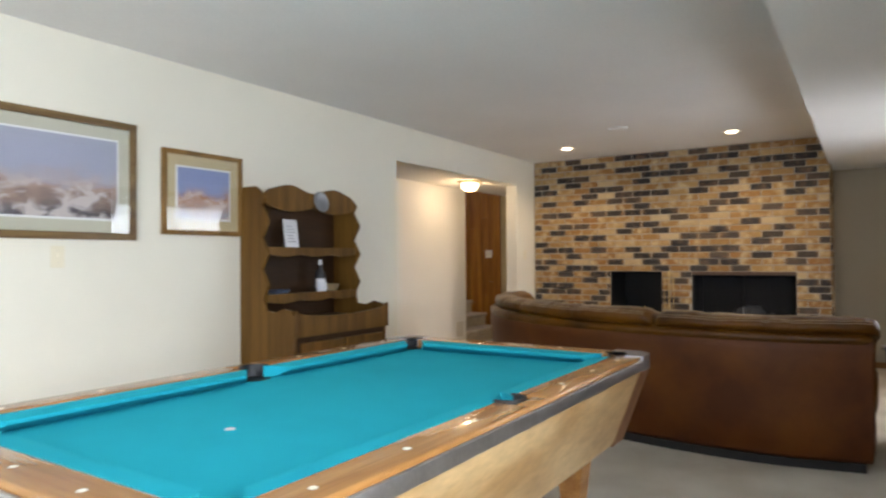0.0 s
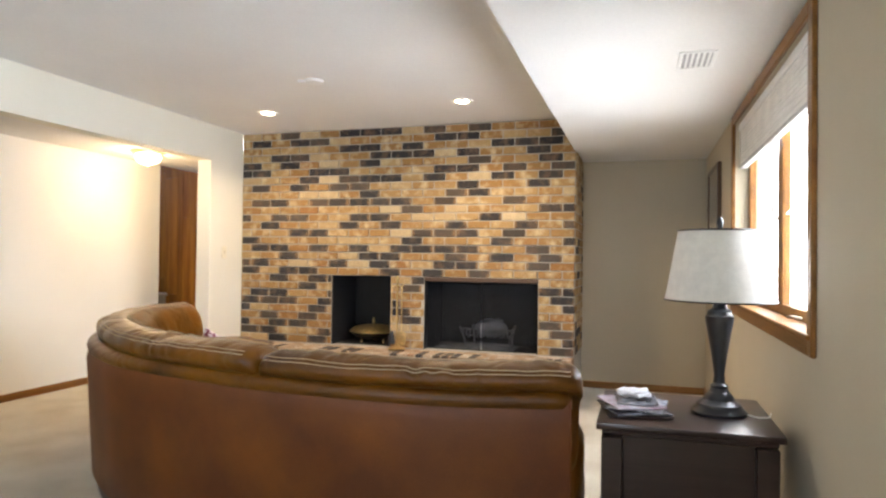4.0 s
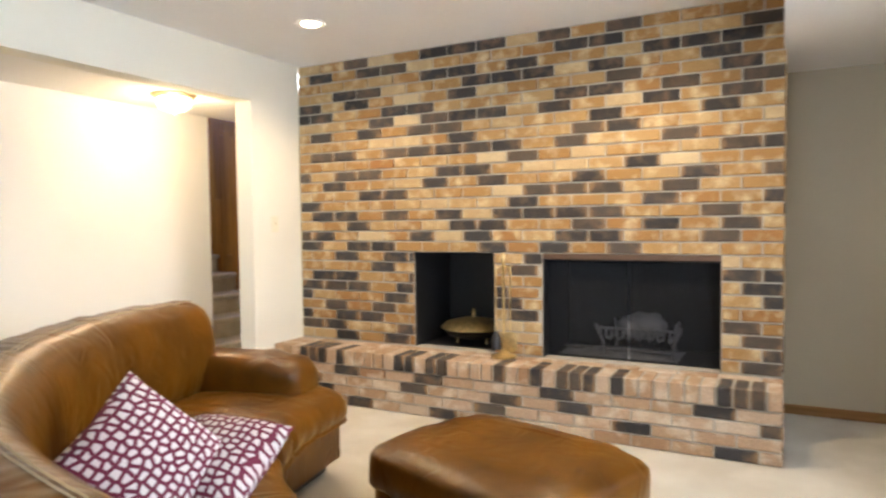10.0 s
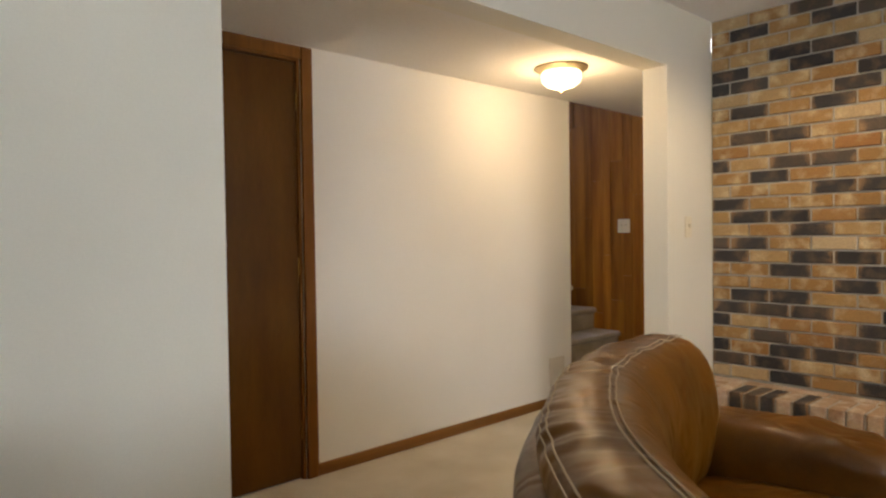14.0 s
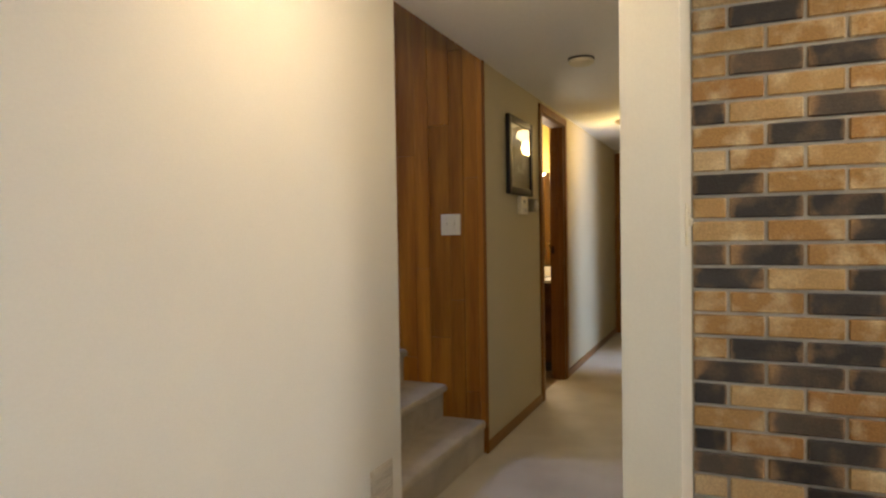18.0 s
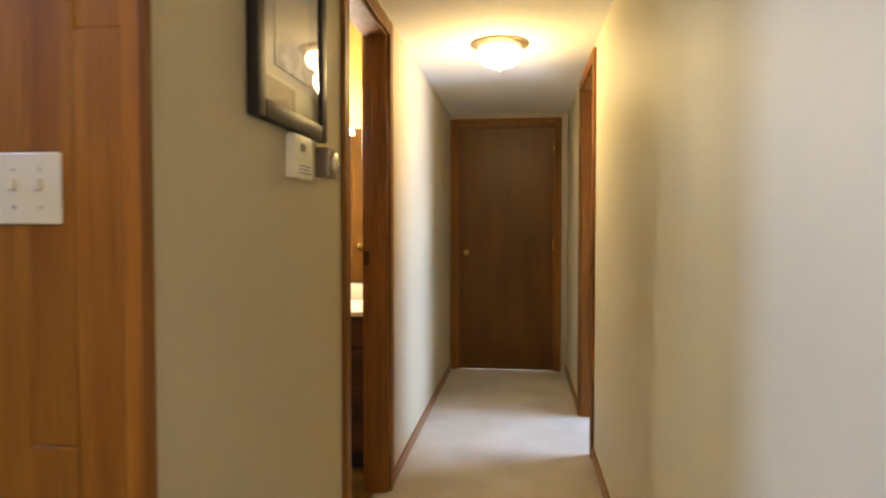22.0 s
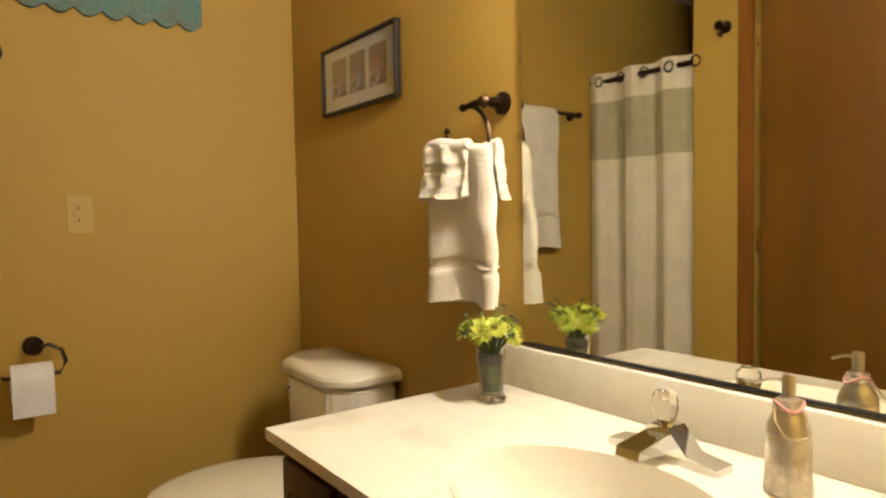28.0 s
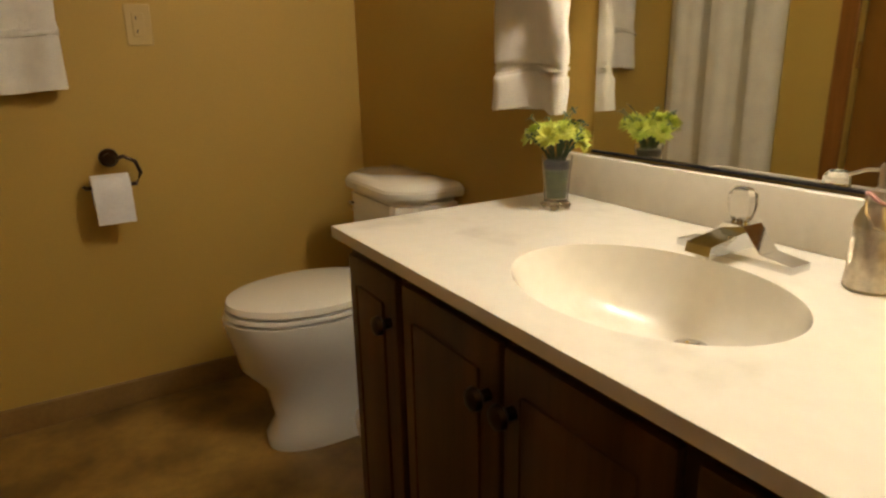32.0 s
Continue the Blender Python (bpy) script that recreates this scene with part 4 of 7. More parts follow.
part("base", sofa_skin(bmesh.new(), 0.04, SOFA_END - 0.02, [(0.145, 0.05), (0.145, 0.29), (0.82, 0.29), (0.86, 0.26), (0.86, 0.08), (0.82, 0.05)], 60, 0.0), LEATHER, sofa, smooth=45)
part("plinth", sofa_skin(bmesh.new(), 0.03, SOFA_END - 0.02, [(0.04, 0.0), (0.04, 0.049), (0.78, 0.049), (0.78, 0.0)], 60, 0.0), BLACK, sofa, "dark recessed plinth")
cuts = [-0.045, SOFA_S[sofa_near(2.37, -3.42)], SOFA_END - 0.17]
tops = (0.838, 0.852)
SEAT_CUT = SOFA_S[sofa_near(0.80, -2.60)]


def set_in(s):
    """The long cushion slips inward of the shell toward its far end."""
    f = min(max((s - cuts[1] - 0.3) / 1.1, 0.0), 1.0)
    return 0.062 * f * f * (3 - 2 * f)


for i, (a, b) in enumerate(zip(cuts, cuts[1:])):
    h, thin = tops[i], 0.05 * i
    sec = refine([(0.15, 0.42), (0.135, 0.60), (0.09, 0.705), (0.01, 0.742), (-0.030, 0.765), (-0.038, h - 0.045), (-0.012, h - 0.012), (0.06, h), (0.16 - thin * 0.3, h - 0.015), (0.24 - thin * 0.7, h - 0.075), (0.285 - thin, 0.68), (0.295 - thin, 0.54), (0.27 - thin, 0.42)], 2)
    c = part("back_cushion", sofa_skin(bmesh.new(), a + 0.004, b - 0.004, sec, 190 + 230 * i, 0.08, 0.008, 3.7 * i, 6, 0.0075, set_in), LEATHER, sofa, smooth=75)
    for u, zz in ((-0.030, h - 0.030), (-0.019, h - 0.018), (0.104, h - 0.0035), (0.118, h - 0.0055)):
        line = []
        for k in range(200):
            s = a + 0.05 + (b - a - 0.10) * k / 199
            p, n, d = sofa_at(s)
            w = u + set_in(s)
            q = Vector((p.x + n.x * w, p.y + n.y * w, zz + 0.002))
            line.append(q + slack(s, u, zz, 0.008, 3.7 * i, 6, 0.0075) * Vector((-n.x * 0.7, -n.y * 0.7, 0.8)))
        part("stitching", tube(bmesh.new(), line, 0.0021, 5), STITCH, c, "pale double stitching")
for a, b in ((0.28, cuts[1]), (cuts[1] + 0.01, SEAT_CUT), (SEAT_CUT + 0.01, SOFA_END - 0.03)):
    sec = refine([(0.25, 0.285), (0.22, 0.35), (0.24, 0.415), (0.33, 0.438), (0.60, 0.448), (0.80, 0.438), (0.91, 0.41), (0.945, 0.35), (0.93, 0.30), (0.88, 0.285)], 2)
    part("seat_cushion", sofa_skin(bmesh.new(), a, b, sec, 60, 0.09, 0.012, 20 + a, 6, 0.003), LEATHER, sofa, smooth=70)
for s, fwd, ln in ((0.06, 0.52, 0.74), (SOFA_END - 0.155, 0.41, 0.77)):
    p, n, d = sofa_at(s)
    m = Matrix(((n.x, d.x, 0, p.x), (n.y, d.y, 0, p.y), (0, 0, 1, 0), (0, 0, 0, 1)))
    arm = part("arm", cushion(bmesh.new(), ln, 0.31, 0.35, m @ pose(fwd, 0, 0.415), 4.2, 0.08, 64, 30, 0.014, s), LEATHER, sofa, "padded rolled leather arm", smooth=70)
    part("arm_panel", cushion(bmesh.new(), ln, 0.24, 0.36, m @ pose(fwd, 0, 0.21), 8, 0.0, 30, 10, 0.003), LEATHER, sofa, smooth=60)

# throw pillows
pm = mat("burgundy_circle_print", (0.8, 0.75, 0.72), 0.85, 0.03)
N, L = pm.node_tree.nodes, pm.node_tree.links.new
vor, tcn, rp = N.new("ShaderNodeTexVoronoi"), N.new("ShaderNodeTexCoord"), N.new("ShaderNodeValToRGB")
vor.voronoi_dimensions = "2D"
vor.feature, vor.inputs["Scale"].default_value, vor.inputs["Randomness"].default_value = "DISTANCE_TO_EDGE", 38, 0.6
rp.color_ramp.interpolation = "CONSTANT"
rp.color_ramp.elements[0].color = (0.14, 0.012, 0.035, 1)
rp.color_ramp.elements[1].color = (0.64, 0.58, 0.56, 1)
rp.color_ramp.elements[1].position = 0.19
L(tcn.outputs["Object"], vor.inputs["Vector"])
L(vor.outputs["Distance"], rp.inputs[0])
L(rp.outputs[0], N["Principled BSDF"].inputs["Base Color"])


def pillow(m, w):
    p = thing("throw_pillow", m, "burgundy throw pillow with white circle print on the sofa", "pillow", "throw pillows on the sofa")
    bm = bmesh.new()
    n = 16
    for sgn in (1, -1):
        g = [[None] * (n + 1) for _ in range(n + 1)]
        for i in range(n + 1):
            for j in range(n + 1):
                u, v = 2 * i / n - 1, 2 * j / n - 1
                pinch = 1 - 0.07 * (1 - abs(u)) * abs(v) ** 3 - 0.0
                pin2 = 1 - 0.07 * (1 - abs(v)) * abs(u) ** 3
                t = 0.085 * ((1 - u * u) * (1 - v * v)) ** 0.42
                t += 0.012 * noise.noise(Vector((u * 2, v * 2, sgn))) * (1 - u * u) * (1 - v * v)
                g[i][j] = bm.verts.new((u * w / 2 * pin2, v * w / 2 * pinch, sgn * t))
        for i in range(n):
            for j in range(n):
                bm.faces.new((g[i][j], g[i + 1][j], g[i + 1][j + 1], g[i][j + 1]))
    bmesh.ops.remove_doubles(bm, verts=bm.verts[:], dist=1e-4)
    part("cover", bm, pm, p, smooth=80)


pillow(Matrix(((0.52, 0.10, 0.846, 1.70), (0.53, -0.82, -0.224, -2.69), (-0.67, -0.56, 0.479, 0.592), (0, 0, 0, 1))), 0.36)
pillow(pose(1.73, -2.49, 0.522, 0, 0, 7) @ pose(0, 0, 0, 27, 0, 0), 0.36)


# ---- pool table ----
CLOTH = mat("teal_billiard_cloth", (0.004, 0.42, 0.52), 0.95, 0.03, 5, 300, 0.12)
CLOTH.node_tree.nodes["Principled BSDF"].inputs["Specular IOR Level"].default_value = 0.1
RAIL = wood("honey_rail", (0.50, 0.24, 0.075), (0.34, 0.15, 0.04), 0.22, "y", coat=0.6)
RAIL_X = wood("honey_rail_end", (0.50, 0.24, 0.075), (0.34, 0.15, 0.04), 0.22, "x", coat=0.6)
BURL = mat("burl_veneer", (0.74, 0.51, 0.25), 0.3, 0.14, 5, 34, 0.05, coat=0.4, tone=(0.52, 0.30, 0.11), tone_at=(0.36, 0.58), stretch=(1, 0.5, 1.6))
BURL.node_tree.nodes["Mapping"].inputs["Rotation"].default_value = (0.6, 0, 0)
ALU = mat("worn_aluminium", (0.62, 0.62, 0.64), 0.40, 0.08, metal=1.0)
pool = thing("pool_table", pose(2.065, -5.79, 0), "pool table with teal cloth, honey oak rails and burl sides", "pool table")
PW, PL, RW, PZ = 0.505, 0.985, 0.145, 0.765
ox, oy = PW + RW, PL + RW
part("bed", B((-PW - 0.02, -PL - 0.02, PZ - 0.08), (PW + 0.02, PL + 0.02, PZ - 0.045)), CLOTH, pool, "taut teal playing cloth")
for sx in (-1, 1):
    for y0, y1, u in ((-oy + 0.155, -0.062, PW + 0.025), (0.062, oy - 0.155, PW + 0.025), (-0.062, 0.062, PW + 0.088)):
        part("rail", B((min(sx * (ox - 0.005), sx * u), y0, PZ - 0.05), (max(sx * (ox - 0.005), sx * u), y1, PZ), 0.010, 3), RAIL, pool)
for sy in (-1, 1):
    part("rail", B((-ox + 0.155, min(sy * (oy - 0.005), sy * (PL + 0.025)), PZ - 0.05), (ox - 0.155, max(sy * (oy - 0.005), sy * (PL + 0.025)), PZ), 0.010, 3), RAIL_X, pool)
nose = [(0.0, PZ - 0.006), (0.03, PZ - 0.004), (0.034, PZ - 0.04), (0.0, PZ - 0.016)]


def bumper(x0, y0, x1, y1, nx, ny):
    """A cloth-covered cushion from one point to another, its nose toward (nx, ny), its ends mitred."""
    a, b = Vector((x0, y0)), Vector((x1, y1))
    d = (b - a).normalized()
    n = Vector((nx, ny))
    rings = []
    for f, cut in ((0, 1), (1, -1)):
        q = b if f else a
        rings.append([(*(q + d * cut * w * 0.9 + n * w), z) for w, z in ((-0.028, PZ - 0.003), (0.0, PZ - 0.003), (0.045, PZ - 0.010), (0.045, PZ - 0.02), (0.0, PZ - 0.046), (-0.028, PZ - 0.046))])
    return sweep(bmesh.new(), rings)


for sx in (-1, 1):
    for y0, y1 in ((-PL + 0.06, -0.065), (0.065, PL - 0.06)):
        part("cushion", bumper(sx * PW, y0, sx * PW, y1, -sx, 0), CLOTH, pool)
for sy in (-1, 1):
    part("cushion", bumper(-PW + 0.06, sy * PL, PW - 0.06, sy * PL, 0, -sy), CLOTH, pool)
POCKET = mat("black_pocket_leather", (0.012, 0.012, 0.013), 0.5, 0.1)
for sx in (-1, 1):
    for sy in (-1, 0, 1):
        px, py = sx * (PW + (0.03 if sy == 0 else 0.012)), sy * (PL + 0.012)
        out = Vector((sx, sy * 1.0)).normalized()
        a0 = math.atan2(out.y, out.x)
        ring_o, rings = [], []
        for k in range(15):
            a = a0 - 1.75 + 3.5 * k / 14
            c, s = math.cos(a), math.sin(a)
            rings.append([(px + c * r, py + s * r, z) for r, z in (((0.055, PZ - 0.09), (0.055, PZ - 0.003), (0.060, PZ - 0.001), (0.061, PZ - 0.003), (0.061, PZ - 0.05), (0.061, PZ - 0.09)) if sy else ((0.048, PZ - 0.09), (0.048, PZ - 0.002), (0.052, PZ + 0.004), (0.060, PZ + 0.003), (0.062, PZ - 0.012), (0.061, PZ - 0.09)))])
        pk = part("pocket", sweep(bmesh.new(), rings), POCKET, pool, "black leather pocket", smooth=50)
        part("pocket_floor", T_([(0.060, PZ - 0.0445), (0.055, PZ - 0.0435)], 20, pose(px, py, 0)), POCKET, pk)
for sx in (-1, 1):
    for sy in (-1, 1):
        pts = []
        for k in range(7):
            a = math.pi / 2 * k / 6
            pts.append((sx * (ox - 0.075 + 0.078 * math.cos(a)), sy * (oy - 0.075 + 0.078 * math.sin(a))))
        mouth = []
        for k in range(13):
            a = -math.pi / 4 - 0.25 + (math.pi + 0.5) * k / 12
            mouth.append((sx * (PW + 0.016 + 0.062 * math.cos(a)), sy * (PL + 0.016 + 0.062 * math.sin(a))))
        outline = [(sx * (ox + 0.003), sy * (oy - 0.155))] + pts + [(sx * (ox - 0.155), sy * (oy + 0.003)), (sx * (ox - 0.155), sy * (PL + 0.027))] + mouth[::-1] + [(sx * (PW + 0.027), sy * (oy - 0.155))]
        part("corner_cap", prism(bmesh.new(), outline, PZ - 0.058, PZ + 0.002), ALU, pool, "bright metal corner casting", smooth=35)
for sx in (-1, 1):
    part("edge_strip", B((min(sx * (ox - 0.004), sx * (ox + 0.008)), -oy + 0.155, PZ - 0.052), (max(sx * (ox - 0.004), sx * (ox + 0.008)), oy - 0.155, PZ - 0.012), 0.006, 2), ALU, pool, "grey metal rail edge")
    for k in range(7):
        if k != 3:
            y = -PL + 2 * PL * (k + 0.5) / 7
            part("sight", T_([(0.009, 0), (0.008, 0.0012)], 12, pose(sx * (PW + 0.085), y, PZ)), IVORY, pool)
for sy in (-1, 1):
    part("edge_strip", B((-ox + 0.155, min(sy * (oy - 0.004), sy * (oy + 0.008)), PZ - 0.062), (ox - 0.155, max(sy * (oy - 0.004), sy * (oy + 0.008)), PZ - 0.012), 0.006, 2), ALU, pool, "grey metal rail edge")
    for k in range(3):
        part("sight", T_([(0.009, 0), (0.008, 0.0012)], 12, pose((k - 1) * PW * 0.5, sy * (PL + 0.085), PZ)), IVORY, pool)
rings = []
for z, s in ((PZ - 0.06, 0.0), (PZ - 0.34, -0.085), (PZ - 0.36, -0.10)):
    rings.append([((ox + s - 0.012) * a, (oy + s - 0.012) * b, z) for a, b in ((-1, -1), (1, -1), (1, 1), (-1, 1))])
part("cabinet", sweep(bmesh.new(), rings), BURL, pool, "sloping burl-veneered cabinet sides", smooth=20)
for sx in (-1, 1):
    for sy in (-1, 1):
        cx, cy = sx * (ox - 0.075), sy * (oy - 0.075)
        rings = [[(cx - sx * s2 + a2 * 0.066, cy - sy * s2 + b2 * 0.066, z2) for a2, b2 in ((-1, -1), (1, -1), (1, 1), (-1, 1))] for z2, s2 in ((PZ - 0.06, 0.0), (PZ - 0.36, 0.092))]
        part("corner_post", sweep(bmesh.new(), rings), wood("rust_post", (0.26, 0.11, 0.045), (0.18, 0.07, 0.028), 0.4) if sx + sy == -2 else bpy.data.materials["rust_post"], pool, "reddish brown corner post", smooth=20)
        part("leg", T_([(0.06, 0), (0.06, 0.03), (0.045, 0.05), (0.06, 0.2), (0.085, 0.38), (0.085, PZ - 0.36)], 4, pose(sx * 0.40, sy * 0.85, 0, 0, 0, 45)), RAIL, pool, smooth=20)
tagged(finish("spot_sticker", T_([(0.014, 0), (0.013, 0.001)], 16, pose(2.055, -6.33, PZ - 0.0448)), WHITE), "small round white spot on the pool cloth", "spot")


# ---- hutch ----
HUT = wood("antique_pine", (0.165, 0.080, 0.014), (0.095, 0.042, 0.007), 0.5, "z", coat=0.0)
# the same pine darkened for recessed parts, shade put into the colour
HUT_SHADED = wood("antique_pine_shaded", (0.048, 0.020, 0.005), (0.032, 0.013, 0.003), 0.5, "y")
for m_ in (HUT, HUT_SHADED):
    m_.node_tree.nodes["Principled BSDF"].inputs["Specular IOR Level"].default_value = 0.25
HY0, HY1, HB, HTOP = -4.59, -3.675, 0.815, 1.655
hut = thing("hutch", pose(0.004, HY0, 0), "antique pine hutch with scalloped shelves and dry-sink base", "cabinet")
HW = HY1 - HY0


def scallop(u0, u1, base, amp, n):
    return [(u0 + (u1 - u0) * k / n, base + amp * (0.5 - 0.5 * math.cos(2 * math.pi * 3 * k / n))) for k in range(n + 1)]


for y in (0.0, HW - 0.022):
    prof = [(0.0, 0.0), (0.50, 0.0), (0.50, HB), (0.48, HB + 0.035), (0.40, HB + 0.05), (0.33, HB + 0.02), (0.24, HB + 0.03), (0.22, HB + 0.10)]
    for k in range(13):
        f = k / 12
        prof.append((0.235 + 0.03 * math.sin(6 * math.pi * f), HB + 0.14 + f * (HTOP - HB - 0.22)))
    prof += [(0.20, HTOP - 0.04), (0.14, HTOP), (0.0, HTOP)]
    part("side_panel", prism(bmesh.new(), [(u, v) for u, v in prof], y, y + 0.022, 1), HUT, hut, smooth=30)
part("backboard", B((0.0, 0.022, 0.08), (0.012, HW - 0.022, HTOP - 0.03)), HUT_SHADED, hut, "boarded back with shade put into its colour")
crest = [(0.022, HTOP - 0.10)] + [(0.022 + (HW - 0.044) * k / 24, HTOP - 0.02 + 0.045 * math.sin(math.pi * k / 24 * 2) ** 2 - 0.03 * (k in (0, 24))) for k in range(25)] + [(HW - 0.022, HTOP - 0.10)]
low = [(HW - 0.022 - (HW - 0.044) * k / 24, HTOP - 0.12 - 0.035 * abs(math.sin(math.pi * k / 24 * 2))) for k in range(25)]
part("crest", prism(bmesh.new(), crest + low[1:-1], 0.20, 0.22, 0), HUT, hut, "wavy carved crest board", smooth=30)
for z in (HB + 0.12, HB + 0.43):
    sh = part("shelf", B((0.012, 0.022, z - 0.018), (0.225, HW - 0.022, z), 0.003), HUT_SHADED, hut)
    edge = [(0.022, z + 0.012), (HW - 0.022, z + 0.012)] + [(HW - 0.022 - (HW - 0.044) * k / 20, z - 0.035 - 0.018 * abs(math.sin(math.pi * 3 * k / 20))) for k in range(21)]
    part("apron", prism(bmesh.new(), edge, 0.226, 0.242, 0), HUT, sh, smooth=30)
part("sink_floor", B((0.012, 0.022, HB - 0.07), (0.48, HW - 0.022, HB - 0.05)), HUT_SHADED, hut)
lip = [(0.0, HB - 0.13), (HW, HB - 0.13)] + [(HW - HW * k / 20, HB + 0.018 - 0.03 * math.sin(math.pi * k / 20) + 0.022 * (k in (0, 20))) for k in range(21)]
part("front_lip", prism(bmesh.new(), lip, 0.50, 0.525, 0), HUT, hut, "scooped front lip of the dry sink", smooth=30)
part("base_front", B((0.47, 0.022, 0.07), (0.498, HW - 0.022, HB - 0.13)), HUT_SHADED, hut)
for k in range(2):
    y0 = 0.05 + k * (HW - 0.08) / 2
    dr = part("cupboard_door", B((0.498, y0, 0.11), (0.516, y0 + (HW - 0.12) / 2, HB - 0.17), 0.005), HUT, hut)
    part("pull", T_([(0.008, 0), (0.014, 0.02), (0.010, 0.028)], 12, pose(0.516, y0 + ((HW - 0.12) / 2 - 0.05 if k == 0 else 0.05), 0.45, 0, 90)), BRONZE, dr)
part("toe_board", B((0.40, 0.022, 0.0), (0.47, HW - 0.022, 0.07)), HUT_SHADED, hut)

on = lambda y, x, z: pose(0.004 + x, HY0 + y, z)
c = thing("framed_certificate", on(0.37, 0.10, HB + 0.432) @ pose(0, 0, 0, 0, -8, 0), "white printed card standing on the hutch shelf", "card")
part("card", B((0, -0.065, 0), (0.006, 0.065, 0.21), 0.001), PAPER, c)
for k in range(6):
    part("writing", B((0.0062, -0.04, 0.05 + k * 0.022), (0.0068, 0.04 - 0.012 * (k % 3), 0.055 + k * 0.022)), GREYP, c)
c = thing("wine_bottle", on(0.62, 0.13, HB + 0.12), "dark bottle with a white label and cap", "bottle")
part("body", T_([(0.036, 0), (0.037, 0.12), (0.03, 0.15), (0.013, 0.18), (0.013, 0.215)], 20), BLACK, c)
part("cap", T_([(0.0145, 0.20), (0.0145, 0.235), (0.010, 0.238)], 16), PAPER, c)
part("paper_label", T_([(0.0375, 0.03), (0.0378, 0.10)], 20, cap=False), PAPER, c)
c = thing("white_cup", on(0.57, 0.19, HB + 0.12), "white mug on the hutch shelf", "cup")
part("bowl", T_([(0.026, 0), (0.036, 0.02), (0.038, 0.075), (0.034, 0.075), (0.031, 0.02)], 20, cap=False), PAPER, c)
part("handle", tube(bmesh.new(), [(0, 0.036, 0.06), (0, 0.06, 0.055), (0, 0.06, 0.03), (0, 0.036, 0.02)], 0.005, 8), PAPER, c)
c = thing("tan_bowl", on(0.68, 0.18, HB + 0.12), "small tan bowl beside the mug", "bowl")
part("bowl", T_([(0.03, 0), (0.05, 0.03), (0.06, 0.06), (0.056, 0.06), (0.045, 0.03), (0.02, 0.01)], 22, cap=False), mat("tan_glaze", (0.38, 0.27, 0.14), 0.4, 0.08), c)
c = thing("blue_dish", on(0.20, 0.14, HB + 0.12), "low blue-grey dish on the hutch shelf", "dish")
part("dish", T_([(0.04, 0), (0.075, 0.02), (0.08, 0.035), (0.075, 0.035), (0.05, 0.012)], 24, cap=False), mat("blue_glaze", (0.10, 0.13, 0.20), 0.3, 0.08), c)
c = thing("pewter_dish", on(0.52, 0.225, HTOP - 0.075) @ pose(0, 0, 0, 0, 78, 0), "small grey pewter dish fixed to the hutch crest", "dish")
part("dish", T_([(0.02, 0.0), (0.055, 0.004), (0.075, 0.014), (0.072, 0.016), (0.05, 0.008), (0.02, 0.006)], 24), mat("dull_pewter", (0.34, 0.36, 0.38), 0.45, 0.1, metal=0.6), c)


# ---- hall fittings ----
def dome_light(x, y, label):
    d = thing("ceiling_lamp", pose(x, y, HALL_H), label, "ceiling light", "hall ceiling lamps")
    part("pan", T_([(0.15, 0), (0.15, -0.008), (0.125, -0.022), (0.11, -0.028)], 36), mat("brushed_brass_pan", (0.55, 0.45, 0.28), 0.35, 0.04, metal=0.9), d, "brushed metal pan")
    g = part("globe", T_([(0.105, -0.027), (0.112, -0.05), (0.105, -0.08), (0.075, -0.105), (0.03, -0.118), (0.001, -0.12)], 36), glow("lit_opal_glass", (1.0, 0.78, 0.45), 9), d, "lit ribbed opal glass")
    g.visible_shadow = False
    part("finial", T_([(0.008, -0.119), (0.010, -0.128), (0.004, -0.137)], 12), BRASS, d)


dome_light(-0.555, -0.645, "lit glass dome light on the hall ceiling")
dome_light(-0.625, 3.55, "lit glass dome light at the far hall ceiling")

det = thing("smoke_detector", pose(-0.61, 1.36, HALL_H), "round white smoke detector on the hall ceiling", "smoke detector")
part("base", T_([(0.07, 0), (0.07, -0.010)], 28), mat("dark_ring", (0.06, 0.05, 0.04), 0.6), det, "dark mounting ring")
part("cover", T_([(0.066, -0.0101), (0.066, -0.025), (0.05, -0.036), (0.002, -0.038)], 28), IVORY, det)

# planks on the stairwell wall
random.seed(5)
panel = thing("plank_panelling", pose(0, 1.165, 0), "vertical cherry-stained plank panelling beside the stairs", "panelling", kind="structure")
x = HALL_L + 0.012
widths = (0.045, 0.082, 0.081, 0.126, 0.085, 0.104, 0.07, 0.11, 0.078, 0.095)
first_joint = (0.28, 0.33, 0.83, 0.62, 1.0, 0.50, 0.24, 0.7, 0.4, 0.9)
lengths = (1.9, 1.15, 1.35, 1.19, 1.5, 1.16, 1.11, 1.4, 1.7, 1.25)
k = 0
while x > -4.25:
    w = widths[k % len(widths)]
    z, top = 0.0, first_joint[k % len(widths)]
    while z < 4.15:
        d = 0.010 + 0.005 * ((k * 7 + int(z * 10)) % 3) / 2
        part("plank", B((x - w + 0.0006, -d, z + 0.0006), (x - 0.0006, 0.0, top - 0.0006), 0.0016), PLANK, panel)
        z, top = top, min(4.19, top + lengths[k % len(widths)] * random.uniform(0.97, 1.03))
    x -= w
    k += 1
setting("corner_trim", B((HALL_L - 0.001, 1.146, 0), (HALL_L + 0.013, 1.164, HALL_H), 0.002), OAK, "oak corner trim at the planks", "trim")

